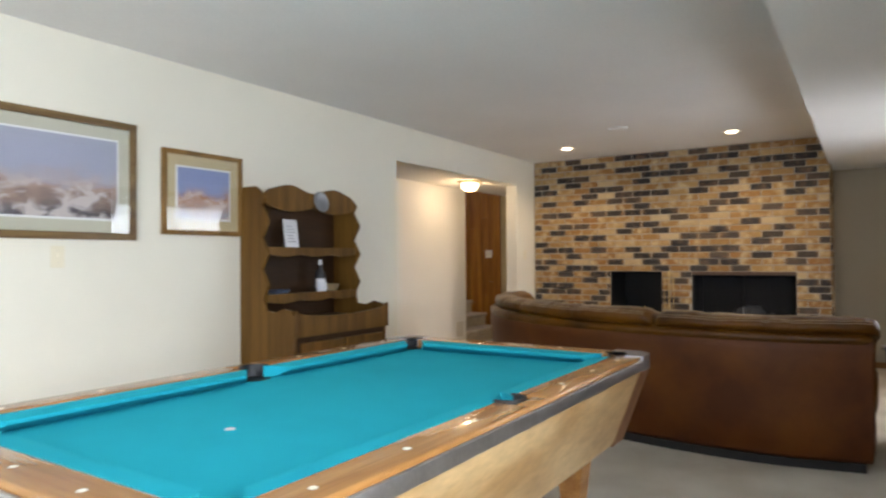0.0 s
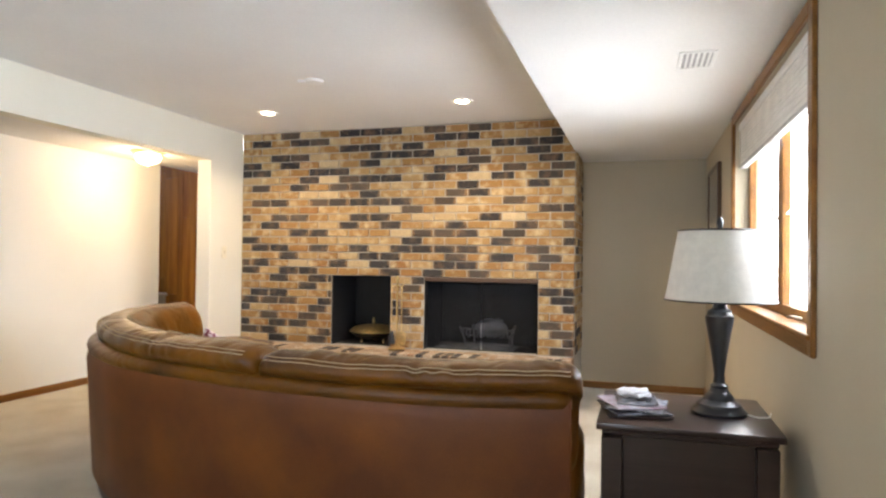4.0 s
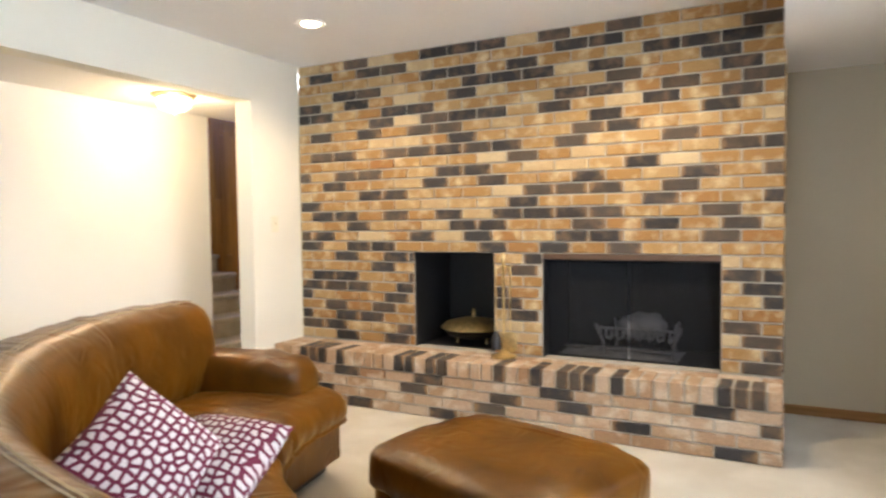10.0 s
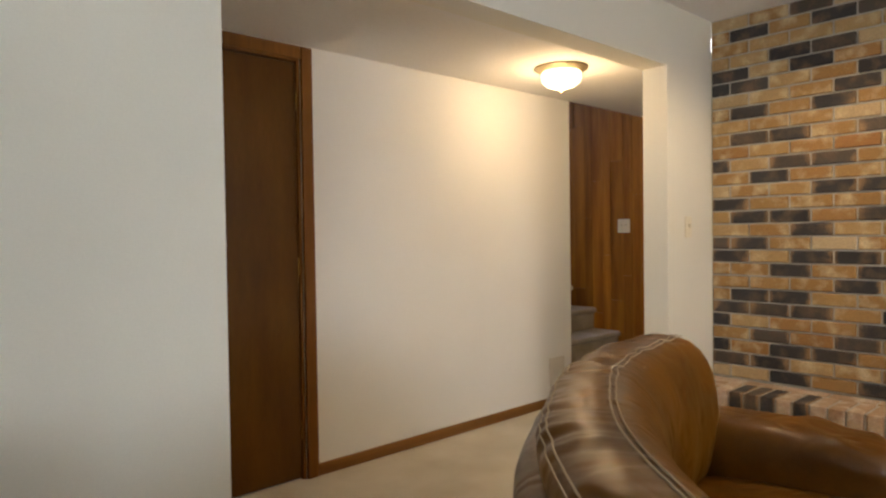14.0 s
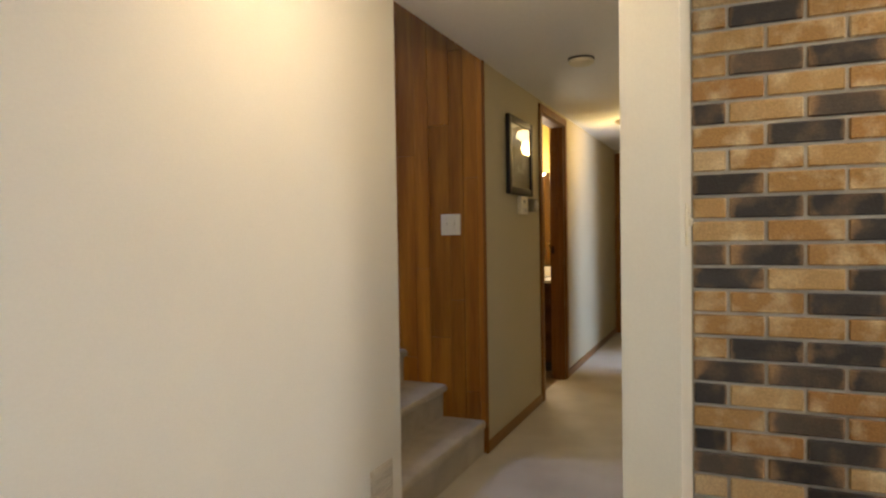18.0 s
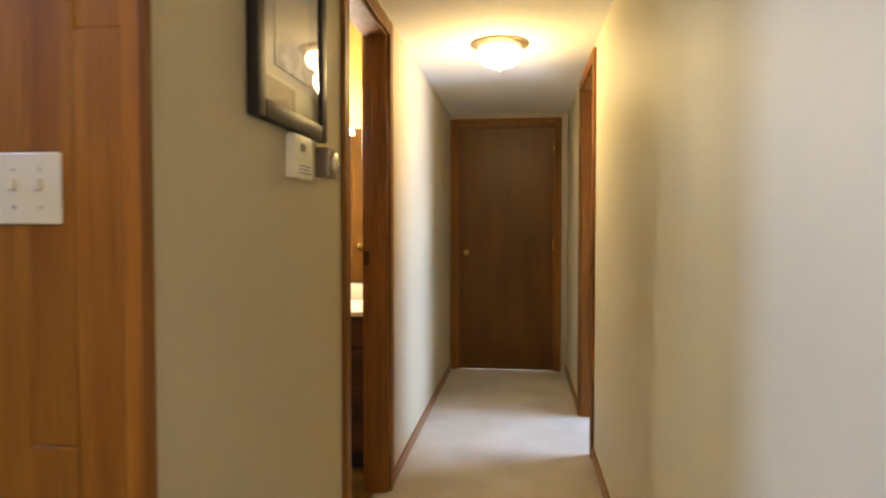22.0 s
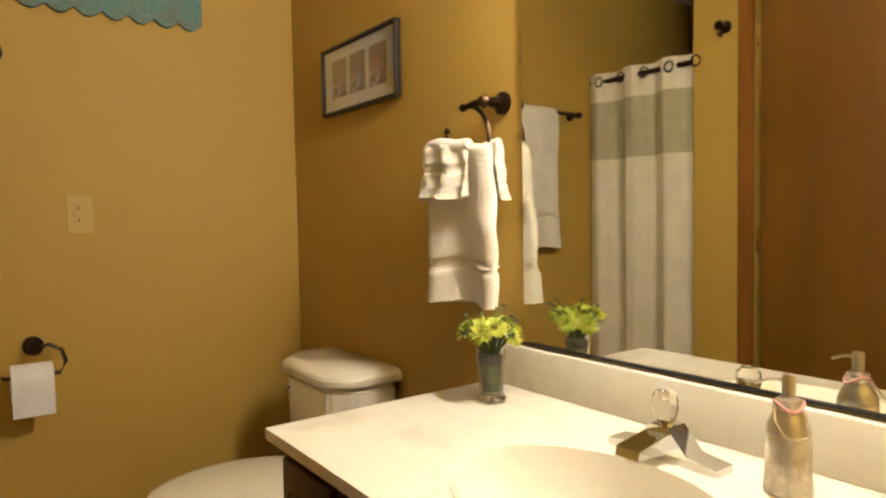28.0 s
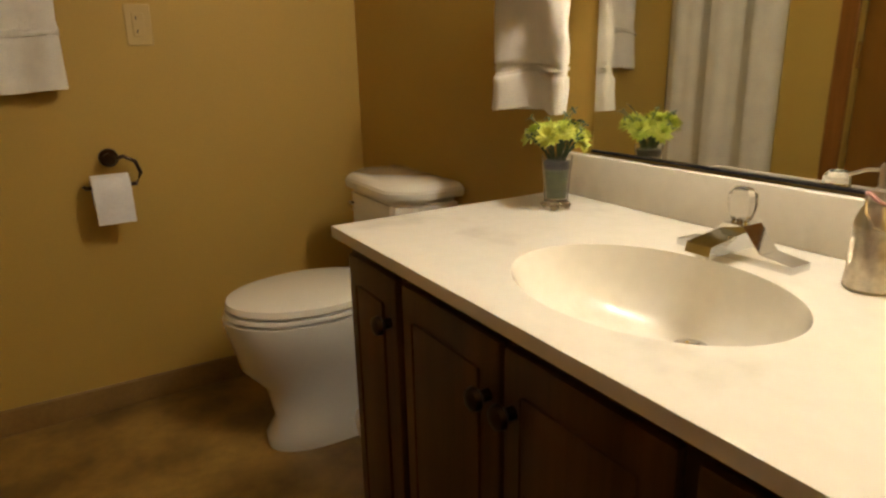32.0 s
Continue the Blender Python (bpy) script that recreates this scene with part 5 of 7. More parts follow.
g = thing("return_grille", pose(HALL_L, -0.015, 0.232, 0, 0, 90), "cream louvred air return low on the wall", "vent")
part("frame", B((-0.08, -0.010, -0.10), (0.08, 0, 0.10), 0.003), mat("cream_enamel", (0.62, 0.58, 0.50), 0.5, 0.02), g)
for k in range(9):
    part("louvre", B((-0.066, -0.014, -0.083 + k * 0.0195), (0.066, -0.008, -0.072 + k * 0.0195), 0.001), bpy.data.materials["cream_enamel"], g)

BLACKFRAME = mat("black_lacquer", (0.018, 0.014, 0.012), 0.42, 0.05)
BLACKFRAME.node_tree.nodes["Principled BSDF"].inputs["Specular IOR Level"].default_value = 0.25
hm = picture("hall_mirror", pose(HALL_L, 1.79, 1.664, 0, 0, 90), 0.50, 0.475, 0.045, 0.03, BLACKFRAME, mat("dark_print", (0.16, 0.14, 0.11), 0.35, 0.1, 5, 40, 0), 0.0, None, "black-framed glazed picture on the tan hall wall")
part("print", B((-0.12, -0.0165, -0.10), (0.12, -0.0125, 0.12)), art_mat("sepia_print", (0.35, 0.32, 0.26), (0.2, 0.17, 0.13), (0.12, 0.10, 0.08), 2.2, 3), hm)
part("gilt_bead", B((-0.204, -0.0165, -0.1985), (0.204, -0.0125, -0.1925)), BRASS, hm)

th = thing("thermostat", pose(HALL_L, 1.842, 1.365, 0, 0, 90), "white rectangular thermostat under the picture", "thermostat")
part("case", B((-0.068, -0.028, -0.055), (0.068, 0, 0.057), 0.006, 2), IVORY, th)
part("display", B((-0.028, -0.0295, 0.014), (0.004, -0.027, 0.034)), mat("lcd", (0.10, 0.11, 0.09), 0.3), th)
part("cover_lip", B((-0.066, -0.0305, -0.012), (0.066, -0.027, -0.009), 0.001), IVORY, th)
for k in range(3):
    part("vent_slot", B((-0.045, -0.0292, -0.042 + 0.009 * k), (0.045, -0.0275, -0.039 + 0.009 * k)), GREYP, th)
th = thing("dial_thermostat", pose(HALL_L, 2.060, 1.372, 0, 0, 90), "square metal-fronted dial thermostat beside the bathroom door", "thermostat")
part("case", B((-0.047, -0.040, -0.043), (0.047, 0, 0.043), 0.004, 2), mat("bronze_case", (0.24, 0.20, 0.14), 0.4, 0.08, metal=0.5), th)
part("dial", T_([(0.031, 0), (0.031, 0.007), (0.026, 0.011), (0.001, 0.012)], 28, pose(0, -0.040, 0, 90)), NICKEL, th)
part("hub", T_([(0.010, 0.011), (0.009, 0.016)], 16, pose(0, -0.040, 0, 90)), IVORY, th)
part("badge", B((0.030, -0.0415, -0.038), (0.042, -0.0395, -0.030)), IVORY, th)

# ---- bathroom: vanity ----
CX0, CX1, CY0, CZ = -2.366, BATH_R - 0.005, 3.207, 0.782
MARBLE = mat("cultured_marble", (0.84, 0.81, 0.73), 0.15, 0.03, 6, 40, 0.0, coat=0.3, tone=(0.72, 0.69, 0.61), tone_at=(0.34, 0.46))
VAN = wood("dark_oak_vanity", (0.11, 0.048, 0.018), (0.06, 0.026, 0.010), 0.4, "z")
VAN_X = wood("dark_oak_drawer", (0.12, 0.052, 0.019), (0.065, 0.028, 0.011), 0.4, "x")
van = thing("vanity_cabinet", pose(CX0 + 0.02, CY0 + 0.03, 0), "dark oak bathroom vanity cabinet with doors and drawers", "cabinet")
VW, VD = CX1 - CX0 - 0.022, BATH_FAR - CY0 - 0.033
part("carcass", B((0, 0.0, 0.09), (VW, VD, CZ - 0.195)), VAN, van)
bm = bmesh.new()
for lo, hi in (((0, 0.0, CZ - 0.195), (VW, 0.022, CZ - 0.021)), ((0, VD - 0.012, CZ - 0.195), (VW, VD, CZ - 0.021)), ((0, 0.022, CZ - 0.195), (0.018, VD - 0.012, CZ - 0.021)), ((VW - 0.018, 0.022, CZ - 0.195), (VW, VD - 0.012, CZ - 0.021))):
    box(bm, lo, hi)
part("face_frame", bm, VAN, van)
part("toe_kick", B((0.0, 0.06, 0), (VW, VD, 0.09)), BLACK, van)
cells = [(0.02, 0.205, "door"), (0.225, 0.75, "door2"), (0.77, VW - 0.015, "drawer")]
for a, b, what in cells:
    if what == "drawer":
        for z0, z1 in ((0.62, 0.74), (0.44, 0.60), (0.27, 0.42), (0.11, 0.25)):
            d = part("drawer", B((a, -0.018, z0), (b, 0.0, z1), 0.008, 2), VAN_X, van)
            part("pull", T_([(0.009, 0), (0.008, 0.012), (0.017, 0.02), (0.015, 0.028), (0.006, 0.032)], 14, pose((a + b) / 2, -0.018, (z0 + z1) / 2, 90)), BRONZE, d)
    else:
        spans = [(a, b)] if what == "door" else [(a, (a + b) / 2 - 0.004), ((a + b) / 2 + 0.004, b)]
        for i, (u0, u1) in enumerate(spans):
            d = part("cabinet_door", B((u0, -0.018, 0.11), (u1, 0.0, 0.74), 0.008, 2), VAN, van)
            part("panel", B((u0 + 0.04, -0.022, 0.16), (u1 - 0.04, -0.017, 0.69), 0.006, 2), VAN, d)
            kx = u1 - 0.022 if (i == 0) else u0 + 0.022
            part("pull", T_([(0.009, 0), (0.008, 0.012), (0.017, 0.02), (0.015, 0.028), (0.006, 0.032)], 14, pose(kx, -0.018, 0.66, 90)), BRONZE, d)

SX, SY, SA, SB = -1.83, 3.43, 0.205, 0.155
top = thing("bathroom_countertop", pose(0, 0, 0), "cream cultured-marble vanity top with moulded oval basin", "countertop")
bm = bmesh.new()
n = 64
inner, outer, rim = [], [], []
for k in range(n):
    a = 2 * math.pi * k / n
    c, s = math.cos(a), math.sin(a)
    inner.append(bm.verts.new((SX + SA * c, SY + SB * s, CZ)))
    tx = ((CX1 - SX) if c > 0 else (SX - CX0)) / max(abs(c), 1e-6)
    ty = ((BATH_FAR - 0.002 - SY) if s > 0 else (SY - CY0)) / max(abs(s), 1e-6)
    t = min(tx, ty)
    outer.append((SX + t * c, SY + t * s))
corners = [(CX1, BATH_FAR - 0.002), (CX0, BATH_FAR - 0.002), (CX0, CY0), (CX1, CY0)]
for q in corners:
    j = min(range(n), key=lambda i: (outer[i][0] - q[0]) ** 2 + (outer[i][1] - q[1]) ** 2)
    outer[j] = q
ov = [bm.verts.new((u, v, CZ)) for u, v in outer]
lv = [bm.verts.new((u, v, CZ - 0.02)) for u, v in outer]
rings = [inner]
for f, dz in ((0.985, 0.006), (0.95, 0.026), (0.86, 0.062), (0.68, 0.096), (0.42, 0.113), (0.14, 0.118)):
    rings.append([bm.verts.new((SX + SA * f * math.cos(2 * math.pi * k / n), SY + 0.12 * (1 - f) + SB * f * math.sin(2 * math.pi * k / n), CZ - dz)) for k in range(n)])
for k in range(n):
    j = (k + 1) % n
    bm.faces.new((inner[k], inner[j], ov[j], ov[k]))
    bm.faces.new((ov[k], ov[j], lv[j], lv[k]))
    for r0, r1 in zip(rings, rings[1:]):
        bm.faces.new((r0[j], r0[k], r1[k], r1[j]))
bm.faces.new(rings[-1][::-1])
slab = part("slab", bm, MARBLE, top, smooth=40)
part("drain", T_([(0.026, 0), (0.024, 0.004), (0.016, 0.004), (0.014, 0.002), (0.001, 0.002)], 20, pose(SX, SY + 0.104, CZ - 0.1185)), CHROME, top)
part("backsplash", B((CX0, BATH_FAR - 0.022, CZ), (CX1, BATH_FAR - 0.001, CZ + 0.09), 0.004, 2), MARBLE, top)

mir = thing("wall_mirror", pose(0, 0, 0), "large frameless wall mirror above the vanity", "mirror")
part("glass", B((-2.272, BATH_FAR - 0.006, CZ + 0.10), (CX1 - 0.004, BATH_FAR - 0.001, 1.737), 0.0015), MIRROR, mir)
part("lower_channel", B((-2.272, BATH_FAR - 0.009, CZ + 0.0950), (CX1 - 0.004, BATH_FAR - 0.001, CZ + 0.0995)), BLACK, mir)

lb = thing("vanity_light", pose(-1.707, BATH_FAR, 1.93), "three-shade vanity light bar, switched on", "wall light")
part("backplate", B((-0.22, -0.018, -0.022), (0.22, 0, 0.022), 0.006, 2), BRASS, lb)
OPAL = glow("lit_vanity_glass", (1.0, 0.90, 0.68), 24)
for k in (-1, 0, 1):
    x = k * 0.165
    a = part("arm", tube(bmesh.new(), [(x, -0.02, 0), (x, -0.08, 0.01), (x, -0.125, -0.01), (x, -0.132, -0.05)], 0.008, 10), BRONZE, lb)
    part("socket", T_([(0.022, -0.075), (0.026, -0.045), (0.012, -0.03)], 18, pose(x, -0.132, 0)), BRONZE, a)
    sh = part("shade", T_([(0.026, -0.07), (0.044, -0.09), (0.058, -0.135), (0.069, -0.205), (0.065, -0.205), (0.054, -0.135), (0.040, -0.092), (0.022, -0.072)], 28, pose(x, -0.132, 0), cap=False), OPAL, a, "glowing white glass shade")
    sh.visible_shadow = False

# faucet
fc = thing("faucet", pose(-1.838, 3.634, CZ) @ Matrix.Diagonal((1.15, 0.82, 0.76, 1.0)), "chrome centre-set faucet with a clear acrylic knob", "faucet")
prof = [(-0.082, 0.0), (0.082, 0.0), (0.082, 0.014), (0.040, 0.022), (0.014, 0.068), (-0.014, 0.068), (-0.040, 0.022), (-0.082, 0.014)]
part("body", prism(bmesh.new(), prof, -0.025, 0.027, 1), CHROME, fc, "bright chrome ridge-shaped body", smooth=20)
prof = [(0.02, 0.024), (0.02, 0.058), (-0.03, 0.056), (-0.112, 0.044), (-0.116, 0.026), (-0.06, 0.024)]
part("spout", prism(bmesh.new(), prof, -0.0175, 0.0175, 0), CHROME, fc, smooth=20)
part("aerator", T_([(0.009, 0.016), (0.010, 0.027)], 14, pose(0, -0.100, 0)), NICKEL, fc)
part("stem", T_([(0.017, 0.056), (0.012, 0.070), (0.012, 0.078)], 14, pose(0, -0.004, 0)), CHROME, fc)
bm = T_([(0.011, 0.070), (0.016, 0.082), (0.020, 0.104), (0.019, 0.122), (0.012, 0.135), (0.002, 0.138)], 9, pose(0, -0.004, 0))
kn = part("knob", bm, glass("acrylic", (0.93, 0.93, 0.93), 0.10), fc, "clear faceted acrylic knob", smooth=5)

sp = thing("soap_dispenser", pose(-1.662, 3.645, CZ) @ Matrix.Scale(0.73, 4), "silver soap dispenser bottle with pump and ribbon", "soap dispenser")
METAL = mat("mercury_glass", (0.80, 0.77, 0.68), 0.3, 0.15, 20, 90, 0.05, metal=0.7, tone=(0.52, 0.45, 0.35))
part("bottle", T_([(0.036, 0), (0.041, 0.006), (0.039, 0.03), (0.0375, 0.112), (0.034, 0.118)], 28), METAL, sp)
part("shoulder", T_([(0.0375, 0.1125), (0.036, 0.122), (0.028, 0.142), (0.020, 0.152), (0.018, 0.160)], 28), NICKEL, sp)
part("collar", T_([(0.021, 0.154), (0.021, 0.172), (0.010, 0.176)], 18), NICKEL, sp)
part("cap", T_([(0.011, 0.174), (0.0115, 0.212), (0.009, 0.216)], 18), NICKEL, sp, "tall polished pump cap")
part("nozzle", tube(bmesh.new(), [(0, 0, 0.206), (-0.03, -0.006, 0.203), (-0.055, -0.012, 0.192)], 0.003, 8), NICKEL, sp)
part("ribbon", tube(bmesh.new(), [(0.024 * math.cos(a), 0.024 * math.sin(a), 0.160 + 0.008 * math.sin(2 * a)) for a in (2 * math.pi * k / 16 for k in range(16))], 0.0035, 6, True), mat("pink_ribbon", (0.55, 0.30, 0.28), 0.6), sp)
part("wire_loop", tube(bmesh.new(), [(-0.018, -0.018, 0.162), (-0.008, -0.034, 0.136), (0.012, -0.044, 0.116), (0.034, -0.040, 0.110), (0.044, -0.022, 0.116), (0.034, -0.006, 0.142), (0.022, 0.002, 0.162)], 0.0025, 6), NICKEL, sp)

vs = thing("flower_vase", pose(-2.235, 3.625, CZ) @ Matrix.Scale(0.94, 4), "small footed glass vase of yellow-green chrysanthemums", "vase")
part("glass", T_([(0.029, 0.004), (0.032, 0.009), (0.025, 0.018), (0.027, 0.06), (0.032, 0.110), (0.030, 0.110), (0.025, 0.06), (0.022, 0.022), (0.001, 0.020)], 28), GLASS, vs)
for k in range(4):
    part("foot", T_([(0.006, 0), (0.008, 0.005), (0.004, 0.012)], 10, pose(0.022 * math.cos(k * 1.571 + 0.6), 0.022 * math.sin(k * 1.571 + 0.6), 0)), GLASS, vs)
GREEN = mat("stem_green", (0.035, 0.075, 0.03), 0.6, 0.1)
part("wrap", T_([(0.0205, 0.024), (0.0235, 0.06), (0.0255, 0.082), (0.001, 0.084)], 20), mat("leaf_wrap", (0.13, 0.16, 0.06), 0.4, 0.3, 45, 120, tone=(0.045, 0.07, 0.03)), vs, "green leaves inside the vase")
part("ribbon_band", T_([(0.0258, 0.084), (0.0268, 0.100), (0.001, 0.101)], 20), mat("dark_band", (0.035, 0.04, 0.045), 0.5), vs, "dark band inside the rim")
PETAL = mat("yellow_green_petal", (0.56, 0.58, 0.10), 0.7, 0.15, 40, 120, 0.1, tone=(0.36, 0.44, 0.05))
random.seed(8)
for k in range(13):
    a, r = k * 2.4, 0.010 + 0.050 * math.sqrt((k + 0.5) / 13)
    c = Vector((r * math.cos(a), r * math.sin(a) * 0.9, 0.172 - 0.6 * (r - 0.010) + random.uniform(-0.008, 0.012)))
    st = part("stem", tube(bmesh.new(), [(0.15 * c.x, 0.15 * c.y, 0.08), (c.x * 0.45, c.y * 0.45, 0.115), tuple(c)], 0.002, 5), GREEN, vs)
    bm = bmesh.new()
    up = (c - Vector((0, 0, 0.10))).normalized()
    q = up.to_track_quat("Z", "Y").to_matrix().to_4x4()
    for ring, (nn, tilt, ln) in enumerate(((16, -0.15, 0.029), (14, 0.3, 0.027), (11, 0.75, 0.021), (6, 1.2, 0.013))):
        for i in range(nn):
            b = 2 * math.pi * i / nn + ring * 0.3
            mm = Matrix.Translation(c) @ q @ Matrix.Rotation(b, 4, "Z") @ Matrix.Rotation(-tilt + random.uniform(-0.2, 0.2), 4, "Y")
            w = 0.0052
            vsq = [bm.verts.new(mm @ Vector(p)) for p in ((0, 0, 0), (ln * 0.6, -w, 0.002), (ln, 0, 0.005), (ln * 0.6, w, 0.002))]
            bm.faces.new(vsq)
    part("bloom", bm, PETAL, st, "yellow-green bloom", smooth=None)
for k in range(22):
    a = k * 2.4
    r = 0.035 + 0.035 * random.random()
    z = 0.14 + 0.06 * random.random()
    bm = bmesh.new()
    tube(bm, [(0.01 * math.cos(a), 0.01 * math.sin(a), 0.10), (r * 0.6 * math.cos(a), r * 0.6 * math.sin(a), z - 0.02), (r * math.cos(a), r * math.sin(a), z)], 0.0012, 4)
    for j in range(4):
        mm = Matrix.Translation((r * math.cos(a), r * math.sin(a), z)) @ Euler((random.uniform(-1, 1), random.uniform(-1, 1), j * 1.5)).to_matrix().to_4x4()
        bm.faces.new([bm.verts.new(mm @ Vector(p)) for p in ((0, 0, 0), (0.006, -0.003, 0), (0.012, 0, 0.001), (0.006, 0.003, 0))])
    part("sprig", bm, GREEN, vs, "thin dark sprig", smooth=None)

# ---- bathroom: wall fittings ----
bp = picture("bathroom_print", pose(-2.962, BATH_FAR, 1.584), 0.445, 0.208, 0.010, 0.022, BLACKFRAME, mat("cream_mount", (0.72, 0.66, 0.52), 0.8, 0.02), 0, None, "black-framed picture with three small prints")
for k, col in ((-1, (0.25, 0.16, 0.09)), (0, (0.18, 0.125, 0.085)), (1, (0.28, 0.13, 0.06))):
    part("print", B((k * 0.115 - 0.044, -0.0125, -0.055), (k * 0.115 + 0.044, -0.0095, 0.06)), art_mat("small_print", tuple(c * 1.3 for c in col), col, tuple(c * 0.5 for c in col), 4.0 + k, 5), bp)

TOWEL = mat("white_terry", (0.80, 0.76, 0.68), 0.95, 0.06, 12, 320, 0.9, sheen=0.5, distance=0.004)


def terry(w, h, d, gather=0.0, ruffle=0.0, seed=0.0, pleats=2.5, nz=44, nx=44, weave=(0.70, 0.78)):
    """A hanging length of terry with pleats; ruffle: how far its hem flares below the flat weave."""
    rings = []
    for j in range(nz + 1):
        f = j / nz
        ww = w * (1 - gather * (1 - f) ** 2) * (1 + 0.02 * ruffle * max(0, f - 0.75) * 4)
        dd = d * (0.8 + 0.25 * f) * (0.72 if weave[0] < f < weave[1] and ruffle else 1.0) * (1.0 + (0.22 * ruffle if f >= weave[1] else 0.0))
        if f < 0.06:
            dd *= math.sqrt(max(0.05, 1 - (1 - f / 0.06) ** 2))
        ring = []
        for i in range(nx):
            a = 2 * math.pi * i / nx
            c, s = math.cos(a), math.sin(a)
            x = math.copysign(abs(c) ** 0.55, c) * ww / 2
            y = math.copysign(abs(s) ** 0.7, s) * dd / 2
            fold = math.sin(x / w * 6.28 * pleats + seed + 0.8 * math.sin(4 * f + seed))
            y += (0.006 + 0.010 * f + 0.010 * ruffle * (f > 0.8)) * fold
            y += 0.006 * noise.noise(Vector((x * 22, f * 5, seed)))
            x += 0.006 * noise.noise(Vector((a, f * 6, seed)))
            ring.append((x, y, -h * f + 0.005 * math.sin(x / w * 9 + seed) + 0.003 * noise.noise(Vector((x * 90, seed, 0)))))
        rings.append(ring)
    return sweep(bmesh.new(), rings)


BAND = mat("flat_woven_band", (0.66, 0.62, 0.54), 0.8, 0.05, 20, 260, 0.3)


def woven_band(parent, w, h, d, at, seed, pleats=2.5):
    bm = terry(w * 1.012, h, d * 1.06, 0, 0, seed, pleats, 4)
    bm.transform(Matrix.Translation((0, 0, at)))
    part("woven_band", bm, BAND, parent, smooth=75)


def bath_towel(m, w, h, d, label):
    t = thing("bath_towel", m, label, "towel")
    part("terry", terry(w, h, d, 0.0, 0.25, w * 9), TOWEL, t, smooth=75)
    woven_band(t, w, h * 0.035, d * 1.03, -h * 0.745, w * 9)


def hand_towel(m, label):
    """A long fold with its woven band and fluffy hem, and a shorter end folded over it in front."""
    t = thing("hand_towel", m, label, "towel")
    low = part("lower_fold", terry(0.25, 0.352, 0.046, 0.16, 0.5, 1.3, 1.2, 60, 56, (0.73, 0.80)), TOWEL, t, smooth=75)
    woven_band(low, 0.243, 0.020, 0.037, -0.259, 1.3, 1.2)
    up = terry(0.168, 0.122, 0.044, 0.04, 0.6, 2.2, 2.5, 40, 52, (0.38, 0.56))
    up.transform(Matrix.Translation((-0.042, -0.022, 0.006)))
    up = part("upper_tier", up, TOWEL, t, "short front fold with a fluffy hem", smooth=75)
    side = terry(0.045, 0.125, 0.030, 0.3, 0.2, 0.4, 1.0, 24, 24)
    side.transform(Matrix.Translation((0.098, 0.008, 0.004)))
    part("side_fold", side, TOWEL, t, smooth=75)
    pts = [(-0.112 + 0.16 * k / 10, -0.020, 0.0 + 0.005 * math.sin(math.pi * k / 5)) for k in range(11)]
    part("rolled_top", tube(bmesh.new(), pts, [0.012 + 0.007 * math.sin(math.pi * k / 10) ** 0.5 for k in range(11)], 12), TOWEL, t, smooth=75)


rg = thing("towel_ring", pose(-2.335, BATH_FAR, 1.40), "bronze towel ring on the vanity wall", "towel ring")
part("rose", T_([(0.026, 0), (0.025, 0.008), (0.014, 0.016), (0.010, 0.045), (0.015, 0.055), (0.009, 0.066)], 20, pose(0, 0, 0, 90)), BRONZE, rg)
part("post", tube(bmesh.new(), [(0, -0.052, 0), (-0.03, -0.056, 0.0), (-0.062, -0.056, -0.004), (-0.072, -0.056, -0.004), (-0.084, -0.056, -0.004)], [0.010, 0.008, 0.006, 0.010, 0.005], 10), BRONZE, rg)
part("ring", tube(bmesh.new(), [(0.075 * math.sin(a) - 0.060, -0.056, -0.078 + 0.075 * math.cos(a)) for a in (4.85 * k / 32 for k in range(33))], 0.005, 8), BRONZE, rg)
part("finial", T_([(0.005, -0.010), (0.007, 0.004), (0.004, 0.010), (0.009, 0.016), (0.004, 0.024)], 14, pose(-0.134, -0.056, -0.066)), BRONZE, rg)
hand_towel(pose(-2.415, BATH_FAR - 0.052, 1.312), "white hand towel folded over the bronze towel ring")

LW = lambda y, z: pose(BATH_L, y, z, 0, 0, 90)
o = thing("wall_outlet", LW(3.07, 1.18), "ivory outlet plate on the ochre wall", "outlet")
TANP = mat("tan_plastic", (0.46, 0.32, 0.10), 0.4, 0.02)
part("plate", B((-0.036, -0.006, -0.058), (0.036, 0, 0.058), 0.003), TANP, o)
part("receptacle", B((-0.017, -0.009, -0.034), (0.017, -0.005, 0.034), 0.002), TANP, o)
for z in (-0.018, 0.018):
    part("slot", B((-0.007, -0.0095, z - 0.005), (-0.004, -0.0085, z + 0.005)), BLACK, o)
tp = thing("toilet_paper_holder", LW(2.935, 0.805), "bronze toilet paper holder with a hooked arm", "paper holder")
part("rose", T_([(0.028, 0), (0.027, 0.008), (0.016, 0.018), (0.012, 0.05), (0.020, 0.06), (0.012, 0.072)], 20, pose(0, 0, 0, 90)), BRONZE, tp)
part("arm", tube(bmesh.new(), [(0, -0.055, 0.0), (0.035, -0.06, 0.008), (0.065, -0.06, -0.01), (0.075, -0.06, -0.045), (0.06, -0.06, -0.075), (-0.075, -0.06, -0.076), (-0.08, -0.06, -0.068)], 0.006, 8), BRONZE, tp)
roll = thing("toilet_roll", LW(2.925, 0.727), "white toilet paper roll hanging on the holder", "toilet paper")
part("roll", T_([(0.02, -0.05), (0.05, -0.05), (0.05, 0.05), (0.02, 0.05)], 28, pose(0, -0.06, -0.012, 0, 90), cap=False), PAPER, roll)
part("tail", B((-0.05, -0.1105, -0.10), (0.05, -0.1090, -0.012)), PAPER, roll)
